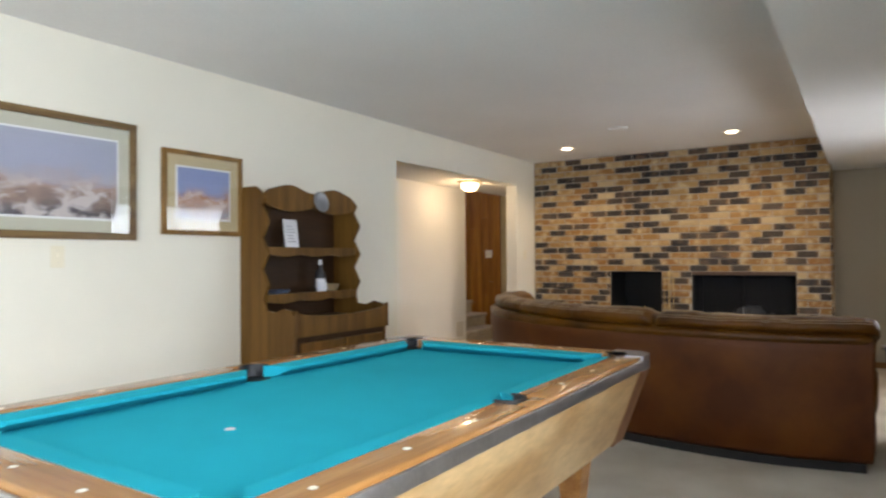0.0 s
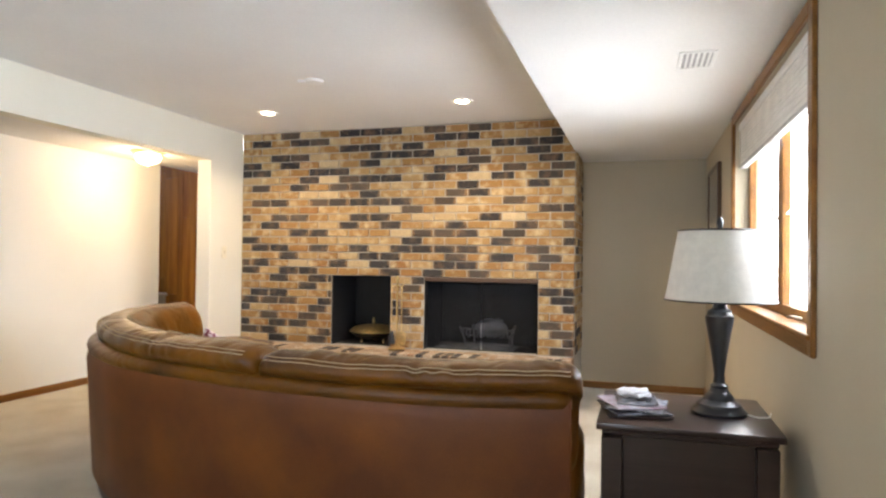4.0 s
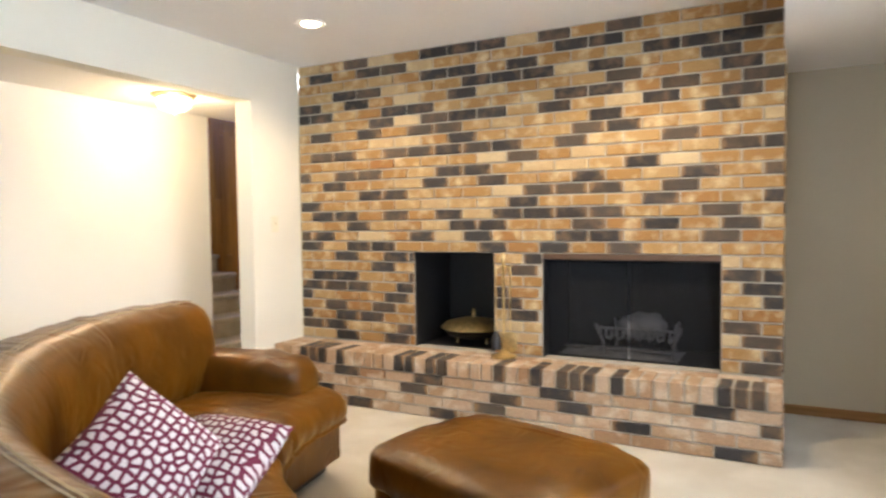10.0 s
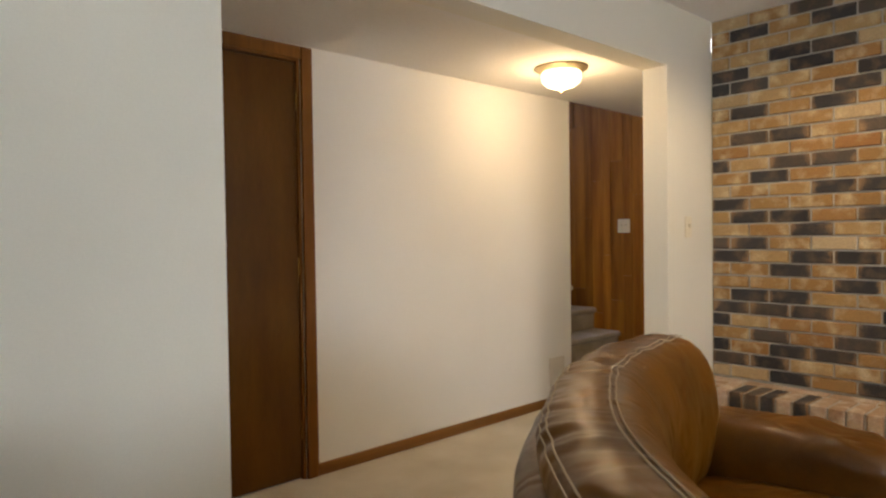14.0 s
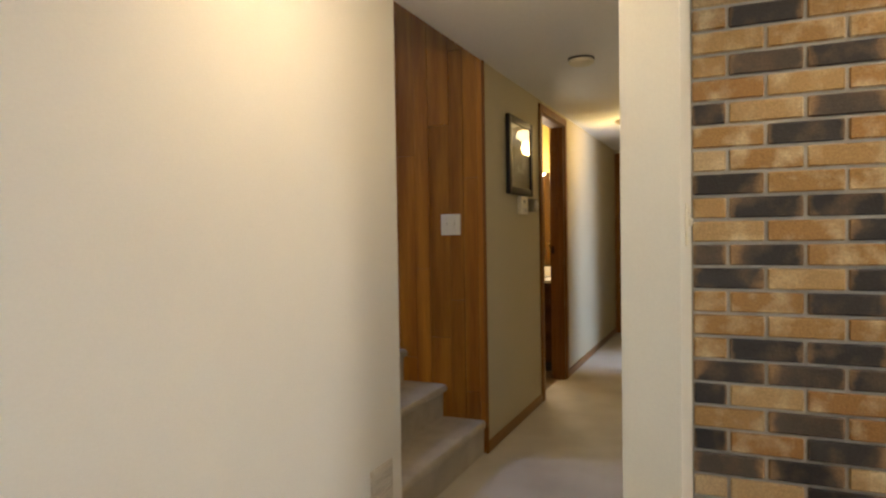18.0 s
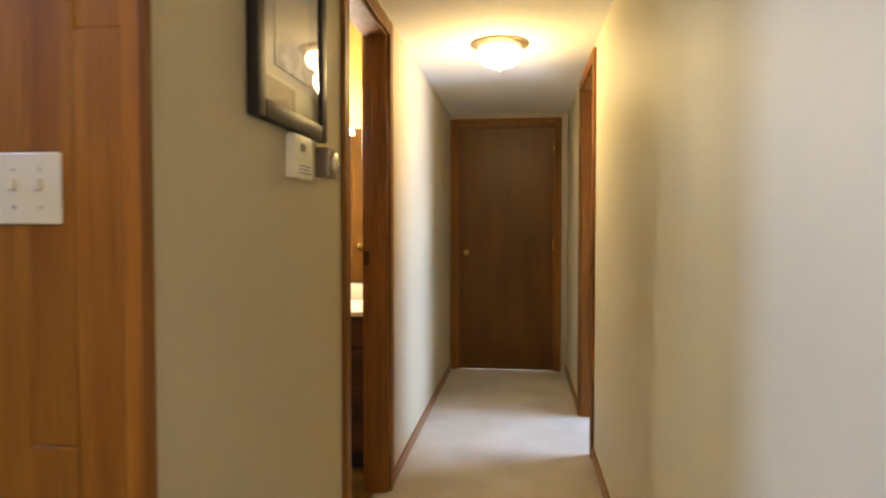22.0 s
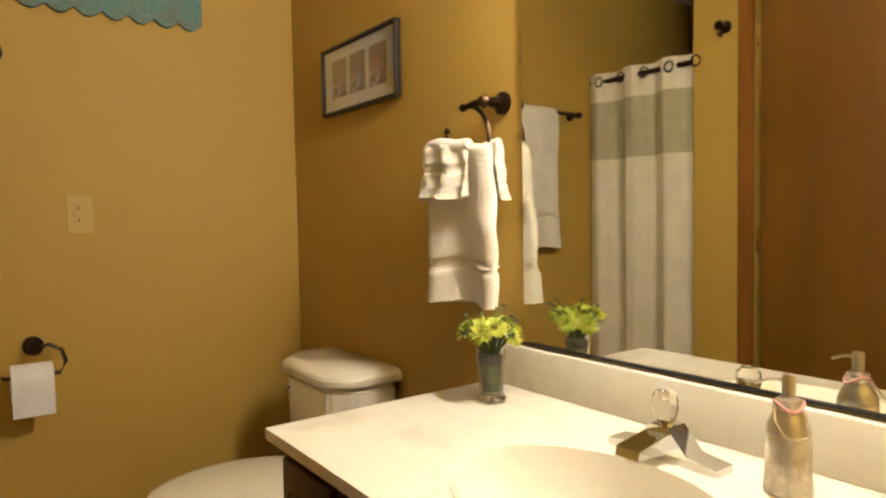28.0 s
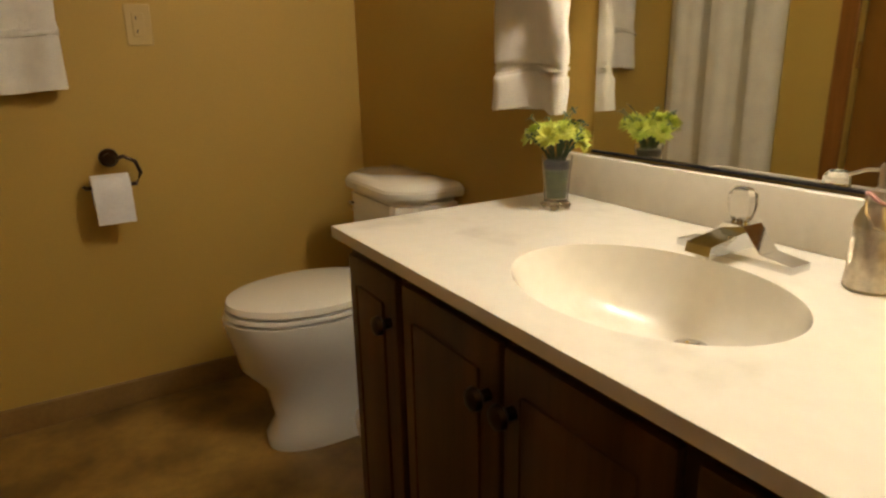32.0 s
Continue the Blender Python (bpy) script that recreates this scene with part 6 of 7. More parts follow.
tb = thing("towel_bar", LW(2.555, 1.63), "bronze towel bar on the ochre wall", "towel bar")
for x in (-0.235, 0.318):
    part("post", T_([(0.024, 0), (0.022, 0.008), (0.012, 0.018), (0.010, 0.05), (0.017, 0.062), (0.010, 0.075)], 18, pose(x, 0, 0, 90)), BRONZE, tb)
part("bar", T_([(0.008, -0.25), (0.008, 0.335)], 14, pose(0, -0.06, 0, 0, 90)), BRONZE, tb)
bath_towel(LW(2.66, 1.645) @ pose(0, -0.06, 0), 0.40, 0.64, 0.05, "white bath towel hung over the bar")
pl = thing("teal_plaque", LW(3.185, 1.827), "scalloped teal metal wall plaque", "wall decor")
outl = [(-0.255 + 0.51 * k / 60, 0.062 - 0.012 * abs(math.sin(math.pi * 5 * k / 60))) for k in range(61)] + [(0.255 - 0.51 * k / 60, -0.040 - 0.022 * abs(math.sin(math.pi * 7 * k / 60))) for k in range(61)]
part("plate", prism(bmesh.new(), outl, -0.016, -0.002, 1), mat("teal_patina", (0.05, 0.17, 0.17), 0.5, 0.2, 14, 70, 0.2, tone=(0.09, 0.13, 0.10)), pl, smooth=30)

# toilet
CER = mat("glazed_white_ceramic", (0.80, 0.77, 0.68), 0.12, 0.01, bump=0, coat=0.5)
to = thing("toilet", pose(-2.968, BATH_FAR + 0.003, 0) @ Matrix.Diagonal((0.92, 0.94, 1.05, 1.0)), "white two-piece toilet with its lid down", "toilet")


def oval(cx, cy, rx, ry, z, n=36, sq=1.0, egg=0.0):
    out = []
    for k in range(n):
        a = 2 * math.pi * k / n
        c, s = math.cos(a), math.sin(a)
        out.append((cx + rx * math.copysign(abs(c) ** sq, c) * (1 + egg * s), cy + ry * math.copysign(abs(s) ** sq, s), z))
    return out


def cut_ring(w, back, front, cut, z):
    """A rectangle with its two front corners cut off."""
    return [(-w, back, z), (-w, front + cut, z), (-w + cut, front, z), (w - cut, front, z), (w, front + cut, z), (w, back, z)]


tank = sweep(bmesh.new(), [cut_ring(0.185, -0.02, -0.205, 0.045, 0.37), cut_ring(0.20, -0.018, -0.212, 0.05, 0.40), cut_ring(0.207, -0.016, -0.216, 0.06, 0.662)])
bmesh.ops.bevel(tank, geom=tank.edges[:], offset=0.012, segments=3, affect="EDGES")
part("tank", tank, CER, to, smooth=45)
lid = sweep(bmesh.new(), [cut_ring(0.218, -0.006, -0.232, 0.07, 0.666), cut_ring(0.220, -0.004, -0.234, 0.07, 0.690), cut_ring(0.204, -0.016, -0.218, 0.066, 0.706)])
bmesh.ops.bevel(lid, geom=lid.edges[:], offset=0.004, segments=2, affect="EDGES")
part("tank_lid", lid, CER, to, smooth=45)
part("bowl", sweep(bmesh.new(), [oval(0, -0.40, 0.11, 0.20, 0.0, sq=0.8), oval(0, -0.40, 0.11, 0.20, 0.03, sq=0.8), oval(0, -0.39, 0.095, 0.18, 0.08), oval(0, -0.40, 0.10, 0.19, 0.17), oval(0, -0.43, 0.135, 0.225, 0.24), oval(0, -0.435, 0.17, 0.24, 0.32), oval(0, -0.44, 0.184, 0.25, 0.37), oval(0, -0.44, 0.184, 0.25, 0.385)]), CER, to, smooth=60)
part("bowl_neck", sweep(bmesh.new(), [oval(0, -0.19, 0.09, 0.12, 0.10, sq=0.6), oval(0, -0.19, 0.12, 0.13, 0.30, sq=0.6), oval(0, -0.18, 0.17, 0.13, 0.365, sq=0.5)]), CER, to)
part("seat", sweep(bmesh.new(), [oval(0, -0.435, 0.182, 0.24, 0.387), oval(0, -0.435, 0.189, 0.25, 0.395), oval(0, -0.435, 0.187, 0.247, 0.405)]), CER, to)
part("seat_lid", sweep(bmesh.new(), [oval(0, -0.43, 0.184, 0.245, 0.409), oval(0, -0.43, 0.189, 0.25, 0.415), oval(0, -0.43, 0.184, 0.245, 0.430), oval(0, -0.43, 0.145, 0.20, 0.440)]), CER, to)
part("flush_lever", tube(bmesh.new(), [(-0.13, -0.214, 0.62), (-0.13, -0.232, 0.62), (-0.08, -0.236, 0.612)], 0.006, 8), CHROME, to)
wb = thing("waste_basket", pose(-2.53, 3.42, 0), "small dark red waste basket with a white liner", "waste basket")
part("bin", T_([(0.085, 0), (0.115, 0.24), (0.110, 0.24), (0.08, 0.006)], 28), mat("oxblood_enamel", (0.10, 0.02, 0.018), 0.35, 0.08), wb)
bm = T_([(0.112, 0.20), (0.119, 0.245), (0.112, 0.252), (0.10, 0.20), (0.08, 0.14)], 28, cap=False)
for v in bm.verts:
    v.co += Vector((0.006 * noise.noise(v.co * 40), 0.006 * noise.noise(v.co * 37), 0.008 * noise.noise(v.co * 45)))
part("liner", bm, PAPER, wb, "crinkled white bin liner")

# tub corner seen in the mirror
CURTAIN = mat("white_shower_curtain", (0.78, 0.73, 0.60), 0.8, 0.05, 10, 200, 0.2)
MESH = mat("sage_curtain_band", (0.46, 0.43, 0.29), 0.8, 0.06, 20, 200, 0.2)
cu = thing("shower_curtain", pose(0, 2.165, 0), "white shower curtain with a sage band and grommets", "shower curtain")


def drape(z0, z1, off):
    a, b, n = BATH_L + 0.006, -2.785, 70
    bm = bmesh.new()
    rings = []
    for z in (z0, z1):
        f = [(a + (b - a) * k / n, off + 0.026 * math.sin(k * 0.3) + 0.004 * math.sin(k * 1.1 + z)) for k in range(n + 1)]
        rings.append([(x, y, z) for x, y in f] + [(x, y + 0.003, z) for x, y in reversed(f)])
    return sweep(bm, rings)


part("upper_hem", drape(1.70, 1.84, 0.0), CURTAIN, cu, smooth=60)
part("band", drape(1.42, 1.70, 0.0), MESH, cu, "sheer sage upper band", smooth=60)
part("drop", drape(0.12, 1.42, 0.0), CURTAIN, cu, smooth=60)
for k in range(5):
    x = BATH_L + 0.08 + 0.130 * k
    part("grommet", tube(bmesh.new(), [(x + 0.022 * math.cos(a), 0.034, 1.795 + 0.022 * math.sin(a)) for a in (2 * math.pi * i / 16 for i in range(16))], 0.004, 6, True), BRONZE, cu)
rd = thing("curtain_rod", pose(0, 2.165, 1.80), "bronze shower curtain rod", "curtain rod")
part("rod", T_([(0.0125, 0), (0.0125, 0.66)], 14, pose(BATH_L + 0.005, 0, 0, 0, 90)), BRONZE, rd)
hk = thing("wall_hook", pose(-2.715, BATH_NEAR, 1.90, 0, 0, 180), "bronze robe hook on the near wall", "hook")
part("rose", T_([(0.026, 0), (0.024, 0.010), (0.012, 0.02), (0.010, 0.045), (0.018, 0.055), (0.010, 0.066)], 18, pose(0, 0, 0, 90)), BRONZE, hk)
part("prong", tube(bmesh.new(), [(0, -0.02, -0.01), (0, -0.035, -0.04), (0, -0.055, -0.035)], 0.006, 8), BRONZE, hk)
tub = thing("bathtub", pose(BATH_L, 1.30, 0), "white bathtub behind the curtain", "bathtub")
part("apron", B((0.005, 0.77, 0), (0.58, 0.83, 0.38), 0.01, 2), CER, tub)
part("rim", B((0.005, 0.005, 0.36), (0.05, 0.76, 0.38), 0.006), CER, tub)


# ---- brick chimney breast ----
def brick_mat(name, ramp_stops, flash, source, edge=None):
    m = bpy.data.materials.new(name)
    m.use_nodes = True
    N, L = m.node_tree.nodes, m.node_tree.links.new
    b = N["Principled BSDF"]
    b.inputs["Roughness"].default_value = 0.85
    src = N.new("ShaderNodeObjectInfo") if source == "object" else N.new("ShaderNodeNewGeometry")
    rnd = src.outputs["Random"] if source == "object" else src.outputs["Random Per Island"]
    rp = N.new("ShaderNodeValToRGB")
    els = rp.color_ramp.elements
    els[0].position, els[0].color = ramp_stops[0][0], (*ramp_stops[0][1], 1)
    els[1].position, els[1].color = ramp_stops[-1][0], (*ramp_stops[-1][1], 1)
    for p, c in ramp_stops[1:-1]:
        els.new(p).color = (*c, 1)
    L(rnd, rp.inputs[0])
    tc = N.new("ShaderNodeNewGeometry")
    pos = tc.outputs["Position"]
    blot, grit = N.new("ShaderNodeTexNoise"), N.new("ShaderNodeTexNoise")
    blot.inputs["Scale"].default_value, blot.inputs["Detail"].default_value = 11.0, 5
    grit.inputs["Scale"].default_value, grit.inputs["Detail"].default_value = 150.0, 4
    L(pos, blot.inputs["Vector"])
    L(pos, grit.inputs["Vector"])
    r2 = N.new("ShaderNodeMapRange")
    r2.inputs["From Min"].default_value, r2.inputs["From Max"].default_value = 0.48, 0.68
    L(blot.outputs["Fac"], r2.inputs["Value"])
    mx = N.new("ShaderNodeMix")
    mx.data_type = "RGBA"
    L(r2.outputs[0], mx.inputs["Factor"])
    L(rp.outputs[0], mx.inputs["A"])
    mx.inputs["B"].default_value = (*flash, 1)
    body = mx.outputs["Result"]
    if edge:
        # kiln flashing: the dark skin thins out raggedly toward both ends
        gen = N.new("ShaderNodeTexCoord")
        sep, off, ab = N.new("ShaderNodeSeparateXYZ"), N.new("ShaderNodeMath"), N.new("ShaderNodeMath")
        off.operation, off.inputs[1].default_value = "SUBTRACT", 0.5
        ab.operation = "ABSOLUTE"
        L(gen.outputs["Generated"], sep.inputs[0])
        L(sep.outputs[0], off.inputs[0])
        L(off.outputs[0], ab.inputs[0])
        ad = N.new("ShaderNodeMath")
        ad.operation, ad.inputs[1].default_value = "MULTIPLY_ADD", 0.55
        L(blot.outputs["Fac"], ad.inputs[0])
        L(ab.outputs[0], ad.inputs[2])
        fz = N.new("ShaderNodeMapRange")
        fz.inputs["From Min"].default_value, fz.inputs["From Max"].default_value = 0.66, 0.80
        L(ad.outputs[0], fz.inputs["Value"])
        m3 = N.new("ShaderNodeMix")
        m3.data_type = "RGBA"
        L(fz.outputs[0], m3.inputs["Factor"])
        L(body, m3.inputs["A"])
        m3.inputs["B"].default_value = (*edge, 1)
        body = m3.outputs["Result"]
    m2 = N.new("ShaderNodeMix")
    m2.data_type, m2.blend_type = "RGBA", "MULTIPLY"
    m2.inputs["Factor"].default_value = 0.6
    g2 = N.new("ShaderNodeMapRange")
    g2.inputs["From Min"].default_value, g2.inputs["From Max"].default_value = 0.3, 0.7
    g2.inputs["To Min"].default_value, g2.inputs["To Max"].default_value = 0.6, 1.2
    L(grit.outputs["Fac"], g2.inputs["Value"])
    L(body, m2.inputs["A"])
    L(g2.outputs[0], m2.inputs["B"])
    L(m2.outputs["Result"], b.inputs["Base Color"])
    bp = N.new("ShaderNodeBump")
    bp.inputs["Strength"].default_value, bp.inputs["Distance"].default_value = 0.7, 0.003
    L(grit.outputs["Fac"], bp.inputs["Height"])
    L(bp.outputs[0], b.inputs["Normal"])
    return m


TAN = [(0.0, (0.30, 0.138, 0.038)), (0.2, (0.36, 0.205, 0.069)), (0.4, (0.30, 0.155, 0.046)), (0.6, (0.39, 0.235, 0.088)), (0.8, (0.42, 0.278, 0.122)), (0.92, (0.47, 0.335, 0.175)), (1.0, (0.53, 0.41, 0.245))]
INK = [(0.0, (0.026, 0.023, 0.023)), (0.6, (0.040, 0.034, 0.031)), (1.0, (0.085, 0.062, 0.043))]
BR_TAN, BR_DARK = brick_mat("tan_brick", TAN, (0.58, 0.45, 0.26), "object"), brick_mat("dark_brick", INK, (0.12, 0.08, 0.05), "object", (0.30, 0.18, 0.085))
BR_TAN_I, BR_DARK_I = brick_mat("tan_brick_joined", TAN, (0.58, 0.45, 0.26), "island"), brick_mat("dark_brick_joined", INK, (0.16, 0.10, 0.06), "island")
BX1, HEARTH, COURSES, COURSE, HD = 3.205, 0.375, 28, 0.0712, 0.31
NICHE, FIRE, FTOP = (0.973, 1.558), (1.882, 2.897), HEARTH + 9 * COURSE
NX = lambda z: [NICHE, FIRE] if z < FTOP - 0.01 else []
LAYOUT = [
    "..#.#..........#..",
    ".##..#..........#.",
    "#.##...........#..",
    "..#.#....#.....#..",
    "#...#...#.........",
    ".###.#..#.......#.",
    ".##..#.........#..",
    "....#....#.....##.",
    "..#.##...#........",
    ".#.##...#.#.#.....",
    "##...#.#..##..#...",
    "...#...##..#.#.#..",
    ".##.#.#.####..#...",
    ".#.......#...#..#.",
    "...##....###.#....",
    "..#...#.#..#..#.#.",
    "#.##..##....#.....",
    ".........#.....##.",
    ".##.#####.#..#....",
    ".......#...##.....",
    ".#.#.##....#..#...",
    "....#.###.#..#.#..",
    "##..##....##.#.#..",
    ".#.#...#....#..#..",
    "..##...###.#..#...",
    "......##.#...###..",
    ".#.##.....##...#..",
    "...#..###.#.#.....",
]
core = bmesh.new()
for a, b, z0 in ((0.0, NICHE[0], 0.0), (NICHE[1], FIRE[0], 0.0), (FIRE[1], BX1 - 0.008, 0.0)):
    box(core, (a, 0.010, z0), (b, Y_RECESS + 0.1, H))
for a, b in (NICHE, FIRE):
    box(core, (a, 0.010, FTOP), (b, Y_RECESS + 0.1, H))
    box(core, (a, 0.010, 0), (b, Y_RECESS + 0.1, HEARTH - 0.002))
    box(core, (a, 0.55, HEARTH - 0.002), (b, Y_RECESS + 0.1, FTOP))
breast = tagged(finish("wall_brick", core, MORTAR), "tan and charcoal brick chimney breast", "wall", kind="structure")
brick_meshes = {}


def brick_obj(parent, m, dims, material):
    key = (tuple(round(d, 3) for d in dims), material.name)
    if key not in brick_meshes:
        bm = B(tuple(-d / 2 for d in dims), tuple(d / 2 for d in dims), 0.004)
        me = bpy.data.meshes.new("brick")
        bm.to_mesh(me)
        bm.free()
        me.materials.append(material)
        brick_meshes[key] = me
    ob = new("brick", brick_meshes[key])
    ob.parent = parent
    ob.matrix_world = m
    return ob


JOINT, BMOD, BPH = 0.010, 0.2065, 0.5
rest = {True: bmesh.new(), False: bmesh.new()}
random.seed(21)
singles = 0
for r in range(COURSES):
    z0 = HEARTH + r * COURSE
    zc = z0 + COURSE / 2
    off = 0.5 if r % 2 else 0.0
    for k in range(18):
        a, b = (k - off - BPH) * BMOD, (k + 1 - off - BPH) * BMOD
        pieces = [(max(a, 0.0), min(b, BX1))]
        for n0, n1 in NX(zc):
            nxt = []
            for u, v in pieces:
                if v <= n0 or u >= n1:
                    nxt.append((u, v))
                else:
                    nxt += [(u, n0)] if u < n0 else []
                    nxt += [(n1, v)] if v > n1 else []
            pieces = nxt
        for u, v in pieces:
            if v - u < 0.03:
                continue
            dark = LAYOUT[r][k] == "#"
            dims = (v - u - JOINT, 0.085, COURSE - JOINT)
            jit = random.uniform(-0.0025, 0.0025)
            c = ((u + v) / 2, 0.0425 + jit, zc)
            if r < 21 and singles < 300:
                brick_obj(breast, pose(*c), dims, BR_DARK if dark else BR_TAN)
                singles += 1
            else:
                box(rest[dark], tuple(c[i] - dims[i] / 2 for i in range(3)), tuple(c[i] + dims[i] / 2 for i in range(3)), 0.004)
    # the return at the recess
    for k in range(4):
        y0 = 0.10 + (k - off) * 0.2
        y1 = min(y0 + 0.19, Y_RECESS - 0.002)
        y0 = max(y0, 0.095)
        if y1 - y0 > 0.03:
            box(rest[random.random() < 0.2], (BX1 - 0.085, y0, z0 + 0.005), (BX1, y1, z0 + COURSE - 0.005), 0.004)
for dark, bm in rest.items():
    ob = finish("brick_rest", bm, BR_DARK_I if dark else BR_TAN_I, breast)
    ob["kind"] = "stuff"
setting("lintel", B((FIRE[0] + 0.002, 0.004, FTOP - 0.035), (FIRE[1] - 0.002, 0.10, FTOP - 0.001), 0.003), mat("brown_steel", (0.10, 0.055, 0.03), 0.5, 0.1), "brown steel lintel over the firebox", "trim")

# hearth
# same brick as the breast, with pale pink daylight mixed into its colour
DAYLIT = [(0.0, (0.33, 0.19, 0.10)), (0.3, (0.40, 0.26, 0.15)), (0.6, (0.45, 0.31, 0.20)), (1.0, (0.54, 0.42, 0.31))]
BR_DAYLIT = brick_mat("daylit_hearth_brick", DAYLIT, (0.60, 0.50, 0.38), "object")
hearth = thing("raised_hearth", pose(0, 0, 0), "raised brick hearth with a rowlock edge", "hearth", kind="structure")
part("core", B((0.0, -HD + 0.010, 0), (BX1 - 0.010, 0.009, HEARTH - 0.010)), MORTAR, hearth)
HROWS = ("...#..#.......#..", "..#.....#...#....", ".#...#..#.#....#.", "...#..#...#...#..")
hc = (HEARTH - 0.105) / 4
for r in range(4):
    off = 0.5 if r % 2 else 0.0
    for k in range(17):
        u, v = max((k - off) * BMOD, 0.0), min((k + 1 - off) * BMOD, BX1)
        if v - u > 0.03:
            brick_obj(hearth, pose((u + v) / 2, -HD + 0.0425, (r + 0.5) * hc), (v - u - JOINT, 0.085, hc - JOINT), BR_DARK if HROWS[r][k] == "#" else BR_DAYLIT)
n = 42
w = BX1 / n
for k in range(n):
    dark = (k * 7 % 11 in (2, 5, 9, 10)) or k % 9 == 4
    brick_obj(hearth, pose((k + 0.5) * w, -HD + 0.096, HEARTH - 0.0525), (w - 0.013, 0.205, 0.097), BR_DARK if dark and k % 6 else BR_DAYLIT)
for k in range(16):
    u, v = k * BMOD, min((k + 1) * BMOD, BX1)
    if v - u > 0.03:
        brick_obj(hearth, pose((u + v) / 2, -0.052, HEARTH - 0.034), (v - u - JOINT, 0.085, 0.06), BR_DAYLIT)
for k in range(2):
    for r in range(4):
        y0 = -HD + 0.09 + 0.115 * k
        brick_obj(hearth, pose(BX1 - 0.0425, y0 + 0.055, (r + 0.5) * hc), (0.085, 0.10, hc - JOINT), BR_DAYLIT if (k + r) % 3 else BR_DARK)

# firebox, niche and what stands in them
setting("firebox_lining", B((FIRE[0] + 0.001, 0.54, HEARTH), (FIRE[1] - 0.001, 0.549, FTOP)), SOOT, "sooty firebox back", "firebox")
bm = bmesh.new()
for a, b in (NICHE, FIRE):
    for lo, hi in (((a, 0.012, HEARTH - 0.001), (a + 0.006, 0.54, FTOP)), ((b - 0.006, 0.012, HEARTH - 0.001), (b, 0.54, FTOP)), ((a + 0.006, 0.012, FTOP - 0.006), (b - 0.006, 0.54, FTOP - 0.001)), ((a + 0.006, 0.09, HEARTH - 0.001), (b - 0.006, 0.54, HEARTH + 0.004))):
        box(bm, lo, hi)
box(bm, (NICHE[0] + 0.006, 0.53, HEARTH), (NICHE[1] - 0.006, 0.54, FTOP - 0.006))
setting("niche_lining", bm, SOOT, "black-lined wood niche and firebox sides", "firebox")
sc = thing("fire_screen", pose(0, 0.085, HEARTH), "drawn black mesh fire curtain", "fire screen")
SCR = bpy.data.materials.new("fine_black_mesh")
SCR.use_nodes = True
nt = SCR.node_tree
tr, mixs = nt.nodes.new("ShaderNodeBsdfTransparent"), nt.nodes.new("ShaderNodeMixShader")
nt.nodes["Principled BSDF"].inputs["Base Color"].default_value = (0.006, 0.006, 0.008, 1)
nt.nodes["Principled BSDF"].inputs["Roughness"].default_value = 0.85
mixs.inputs[0].default_value = 0.36
nt.links.new(tr.outputs[0], mixs.inputs[1])
nt.links.new(nt.nodes["Principled BSDF"].outputs[0], mixs.inputs[2])
nt.links.new(mixs.outputs[0], nt.nodes["Material Output"].inputs[0])
for a, b in ((FIRE[0] + 0.008, (FIRE[0] + FIRE[1]) / 2 - 0.008), ((FIRE[0] + FIRE[1]) / 2 + 0.004, FIRE[1] - 0.008)):
    f = [(a + (b - a) * k / 90, 0.008 * math.sin(k * 0.9)) for k in range(91)]
    bm = bmesh.new()
    sweep(bm, [[(x, y, z) for x, y in f] + [(x, y + 0.0012, z) for x, y in reversed(f)] for z in (0.006, FTOP - HEARTH - 0.04)])
    part("curtain", bm, SCR, sc, smooth=60)
part("rod", T_([(0.006, 0), (0.006, FIRE[1] - FIRE[0] - 0.02)], 10, pose(FIRE[0] + 0.01, 0, FTOP - HEARTH - 0.042, 0, 90)), BLACK, sc)
ASH = mat("pale_ash", (0.42, 0.43, 0.46), 0.95, 0.15, 15, 90, 0.5)
IRON = mat("grey_iron", (0.26, 0.26, 0.28), 0.6, 0.1, 20, 90, 0.2)
gr = thing("fire_grate", pose(2.42, 0.17, HEARTH + 0.004), "grey iron fire grate with a toothed front rail", "fire grate")
rail = part("front_rail", B((-0.25, -0.008, 0.166), (0.25, 0.008, 0.182), 0.003), IRON, gr)
for k in range(14):
    x = -0.221 + 0.034 * k
    part("tooth", B((x - 0.007, -0.012, 0.115), (x + 0.007, 0.004, 0.178), 0.003), IRON, rail)
for sx in (-1, 1):
    part("side_upright", tube(bmesh.new(), [(sx * 0.20, 0.0, 0.0), (sx * 0.205, 0.0, 0.09), (sx * 0.235, 0.0, 0.15), (sx * 0.25, 0.0, 0.20)], 0.010, 8), IRON, gr)
    part("rear_leg", tube(bmesh.new(), [(sx * 0.18, 0.26, 0.0), (sx * 0.18, 0.26, 0.11), (sx * 0.20, 0.30, 0.19)], 0.009, 8), IRON, gr)
for k in range(7):
    x = -0.18 + 0.06 * k
    part("bar", tube(bmesh.new(), [(x, 0.0, 0.12), (x, 0.04, 0.10), (x, 0.22, 0.10), (x, 0.30, 0.17)], 0.008, 8), IRON, gr)
part("cross_bar", T_([(0.008, -0.20), (0.008, 0.20)], 8, pose(0, 0.012, 0.045, 0, 90)), IRON, gr)
st = thing("charred_stick", pose(2.04, 0.25, HEARTH + 0.036, 0, 90, 3), "thin charred stick lying on the ash", "stick")
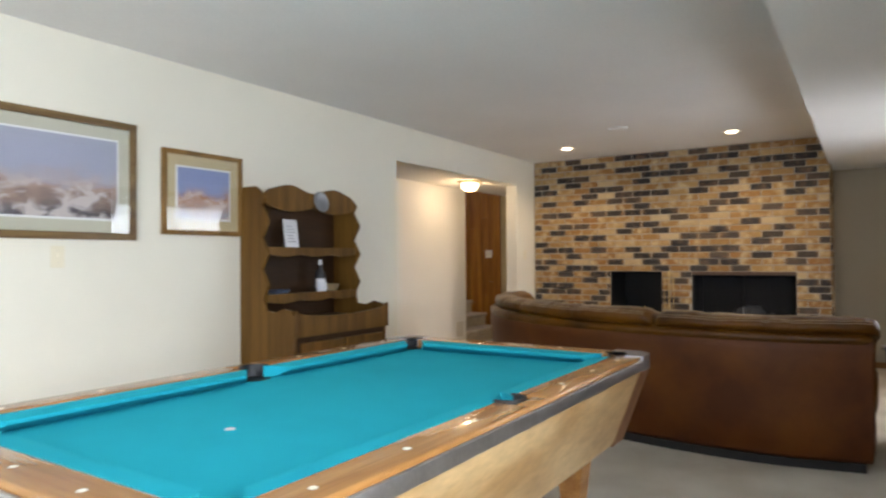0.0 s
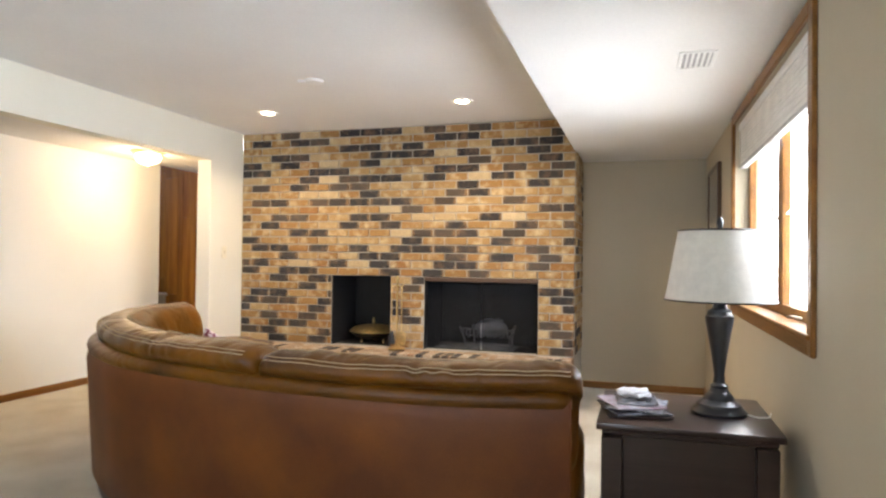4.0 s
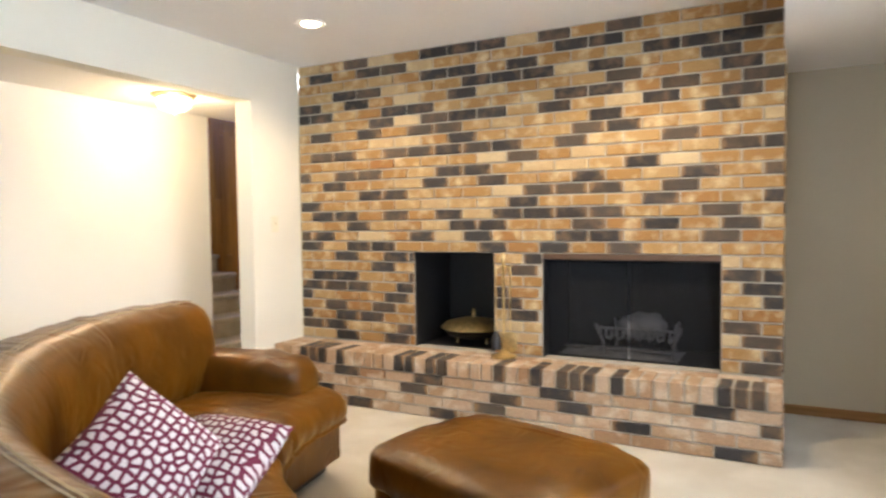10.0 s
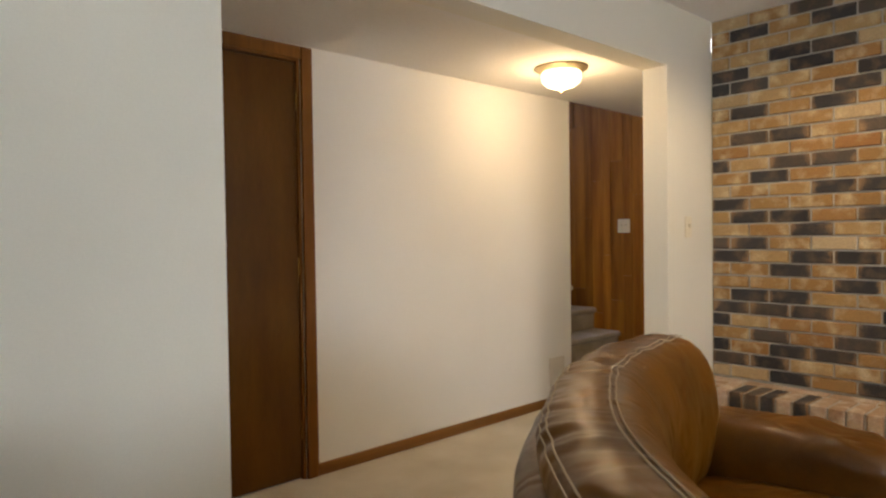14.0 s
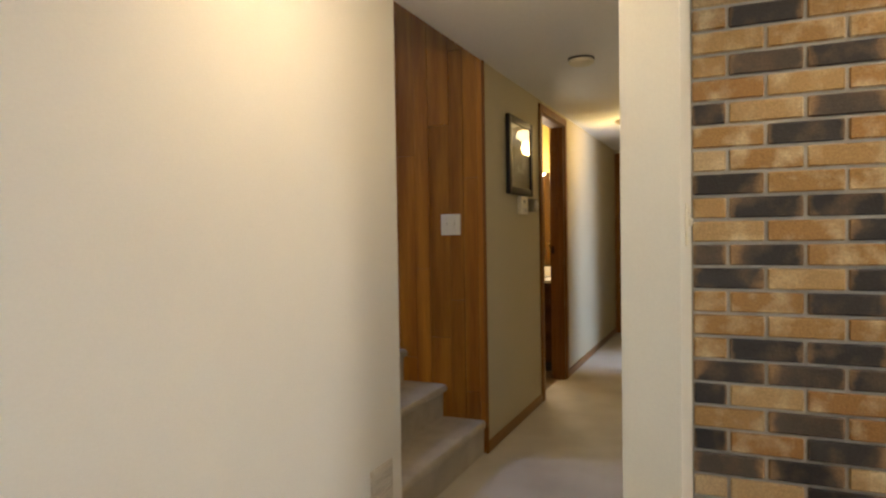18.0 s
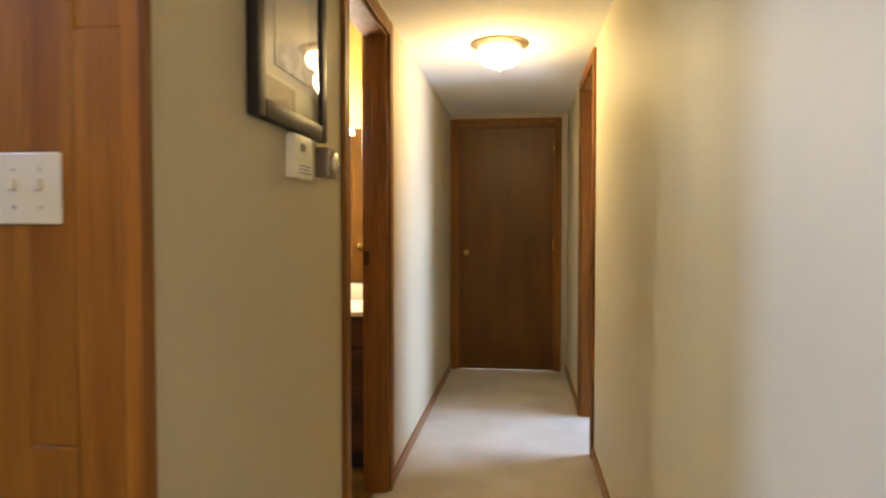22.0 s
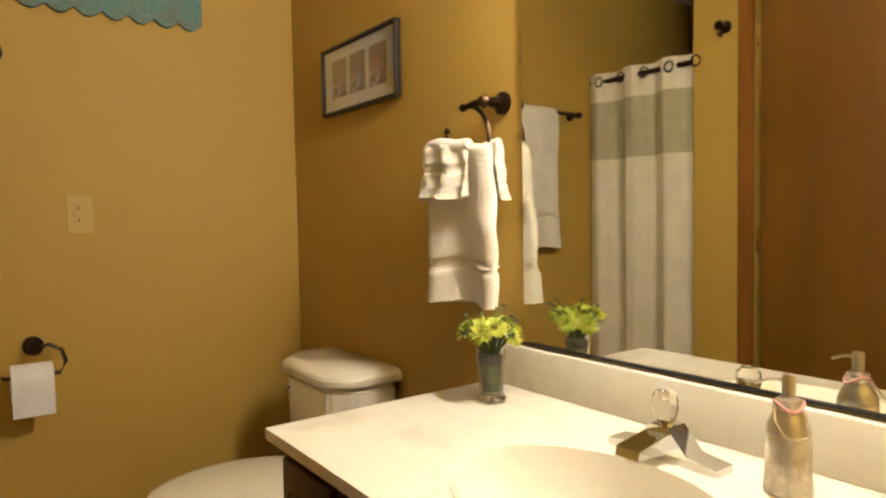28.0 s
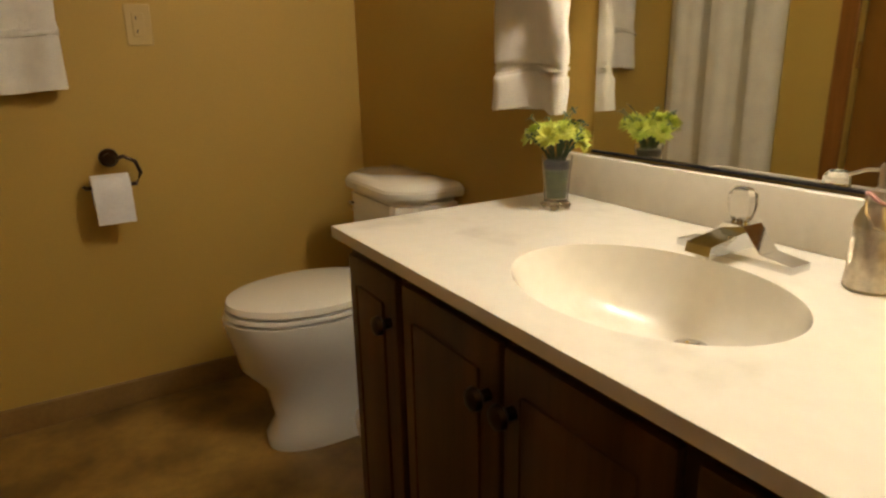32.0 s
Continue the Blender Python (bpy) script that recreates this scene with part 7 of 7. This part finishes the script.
part("stick", tube(bmesh.new(), [(0, 0.0, -0.09), (0.004, 0.006, -0.03), (-0.002, 0.0, 0.03), (0.003, -0.004, 0.09)], [0.008, 0.011, 0.010, 0.007], 8), mat("pale_char", (0.36, 0.33, 0.30), 0.9, 0.2, 25, 90, 0.4), st)
lg = thing("burnt_log", pose(2.43, 0.29, HEARTH + 0.185, 0, 0, 6), "ash-covered burnt log in the grate", "log")
bm = bmesh.new()
bmesh.ops.create_uvsphere(bm, u_segments=26, v_segments=14, radius=0.1)
for v in bm.verts:
    p = v.co.copy()
    v.co = Vector((p.x * 1.5, p.y * 0.8, p.z * 0.8)) + 0.026 * Vector((noise.noise(p * 18), noise.noise(p * 21), noise.noise(p * 17)))
part("log", bm, ASH, lg)
ah = thing("ash_bed", pose(2.30, 0.30, HEARTH + 0.004), "grey ash spread under the grate", "ash", kind="stuff")
bm = bmesh.new()
bmesh.ops.create_grid(bm, x_segments=30, y_segments=12, size=0.5)
for v in bm.verts:
    u, w2 = v.co.x, v.co.y
    fall = max(0, 1 - (2 * u) ** 2) * max(0, 1 - (2 * w2) ** 2)
    v.co = Vector((u * 0.72, w2 * 0.34, 0.001 + 0.03 * fall + 0.012 * fall * noise.noise(Vector((u * 9, w2 * 6, 0)))))
part("ash", bm, ASH, ah)

# brass wood bucket in the niche, tools between the openings
bk = thing("brass_log_bucket", pose(1.285, 0.28, HEARTH + 0.004), "lidded hammered brass kettle in the dark niche", "bucket")
HAM = mat("hammered_brass", (0.80, 0.62, 0.30), 0.36, 0.12, 30, 60, 0.3, metal=1.0)
part("body", T_([(0.10, 0.03), (0.17, 0.05), (0.205, 0.08), (0.21, 0.099), (0.20, 0.10)], 36), mat("blackened_brass", (0.05, 0.042, 0.03), 0.4, 0.2, 20, 60, 0.3, metal=0.8), bk)
part("lid", T_([(0.225, 0.100), (0.232, 0.106), (0.19, 0.142), (0.10, 0.162), (0.012, 0.168)], 36), HAM, bk, "domed brass lid")
part("lid_knob", T_([(0.012, 0.167), (0.008, 0.18), (0.015, 0.192), (0.008, 0.215), (0.003, 0.232)], 14), HAM, bk)
for k in range(3):
    part("foot", T_([(0.012, 0), (0.008, 0.02), (0.014, 0.05)], 12, pose(0.12 * math.cos(2.09 * k + 3.9), 0.12 * math.sin(2.09 * k + 3.9), 0)), HAM, bk)
ts = thing("fireplace_tool_set", pose(1.665, -0.10, HEARTH), "brass fireplace tool stand with hanging tools", "fireplace tools")
part("foot", T_([(0.075, 0), (0.078, 0.012), (0.03, 0.03), (0.012, 0.05)], 28), HAM, ts)
part("pole", T_([(0.008, 0.04), (0.008, 0.60), (0.016, 0.612), (0.012, 0.635), (0.004, 0.65)], 14), HAM, ts)
part("hanger", tube(bmesh.new(), [(-0.06, 0, 0.575), (-0.04, 0, 0.555), (0, 0, 0.57), (0.04, 0, 0.555), (0.06, 0, 0.575)], 0.004, 8), HAM, ts)
for x, what in ((-0.045, "brush"), (0.048, "shovel")):
    tl = part("tool_handle", T_([(0.004, 0.16), (0.004, 0.50), (0.009, 0.515), (0.007, 0.56)], 10, pose(x, -0.012, 0)), HAM, ts)
    if what == "brush":
        part("bristles", T_([(0.012, 0.16), (0.028, 0.12), (0.032, 0.05)], 16, pose(x, -0.012, 0)), BLACK, tl)
    else:
        part("blade", cushion(bmesh.new(), 0.09, 0.012, 0.13, pose(x, -0.014, 0.10), 3.0, 0, 16, 8), HAM, tl)
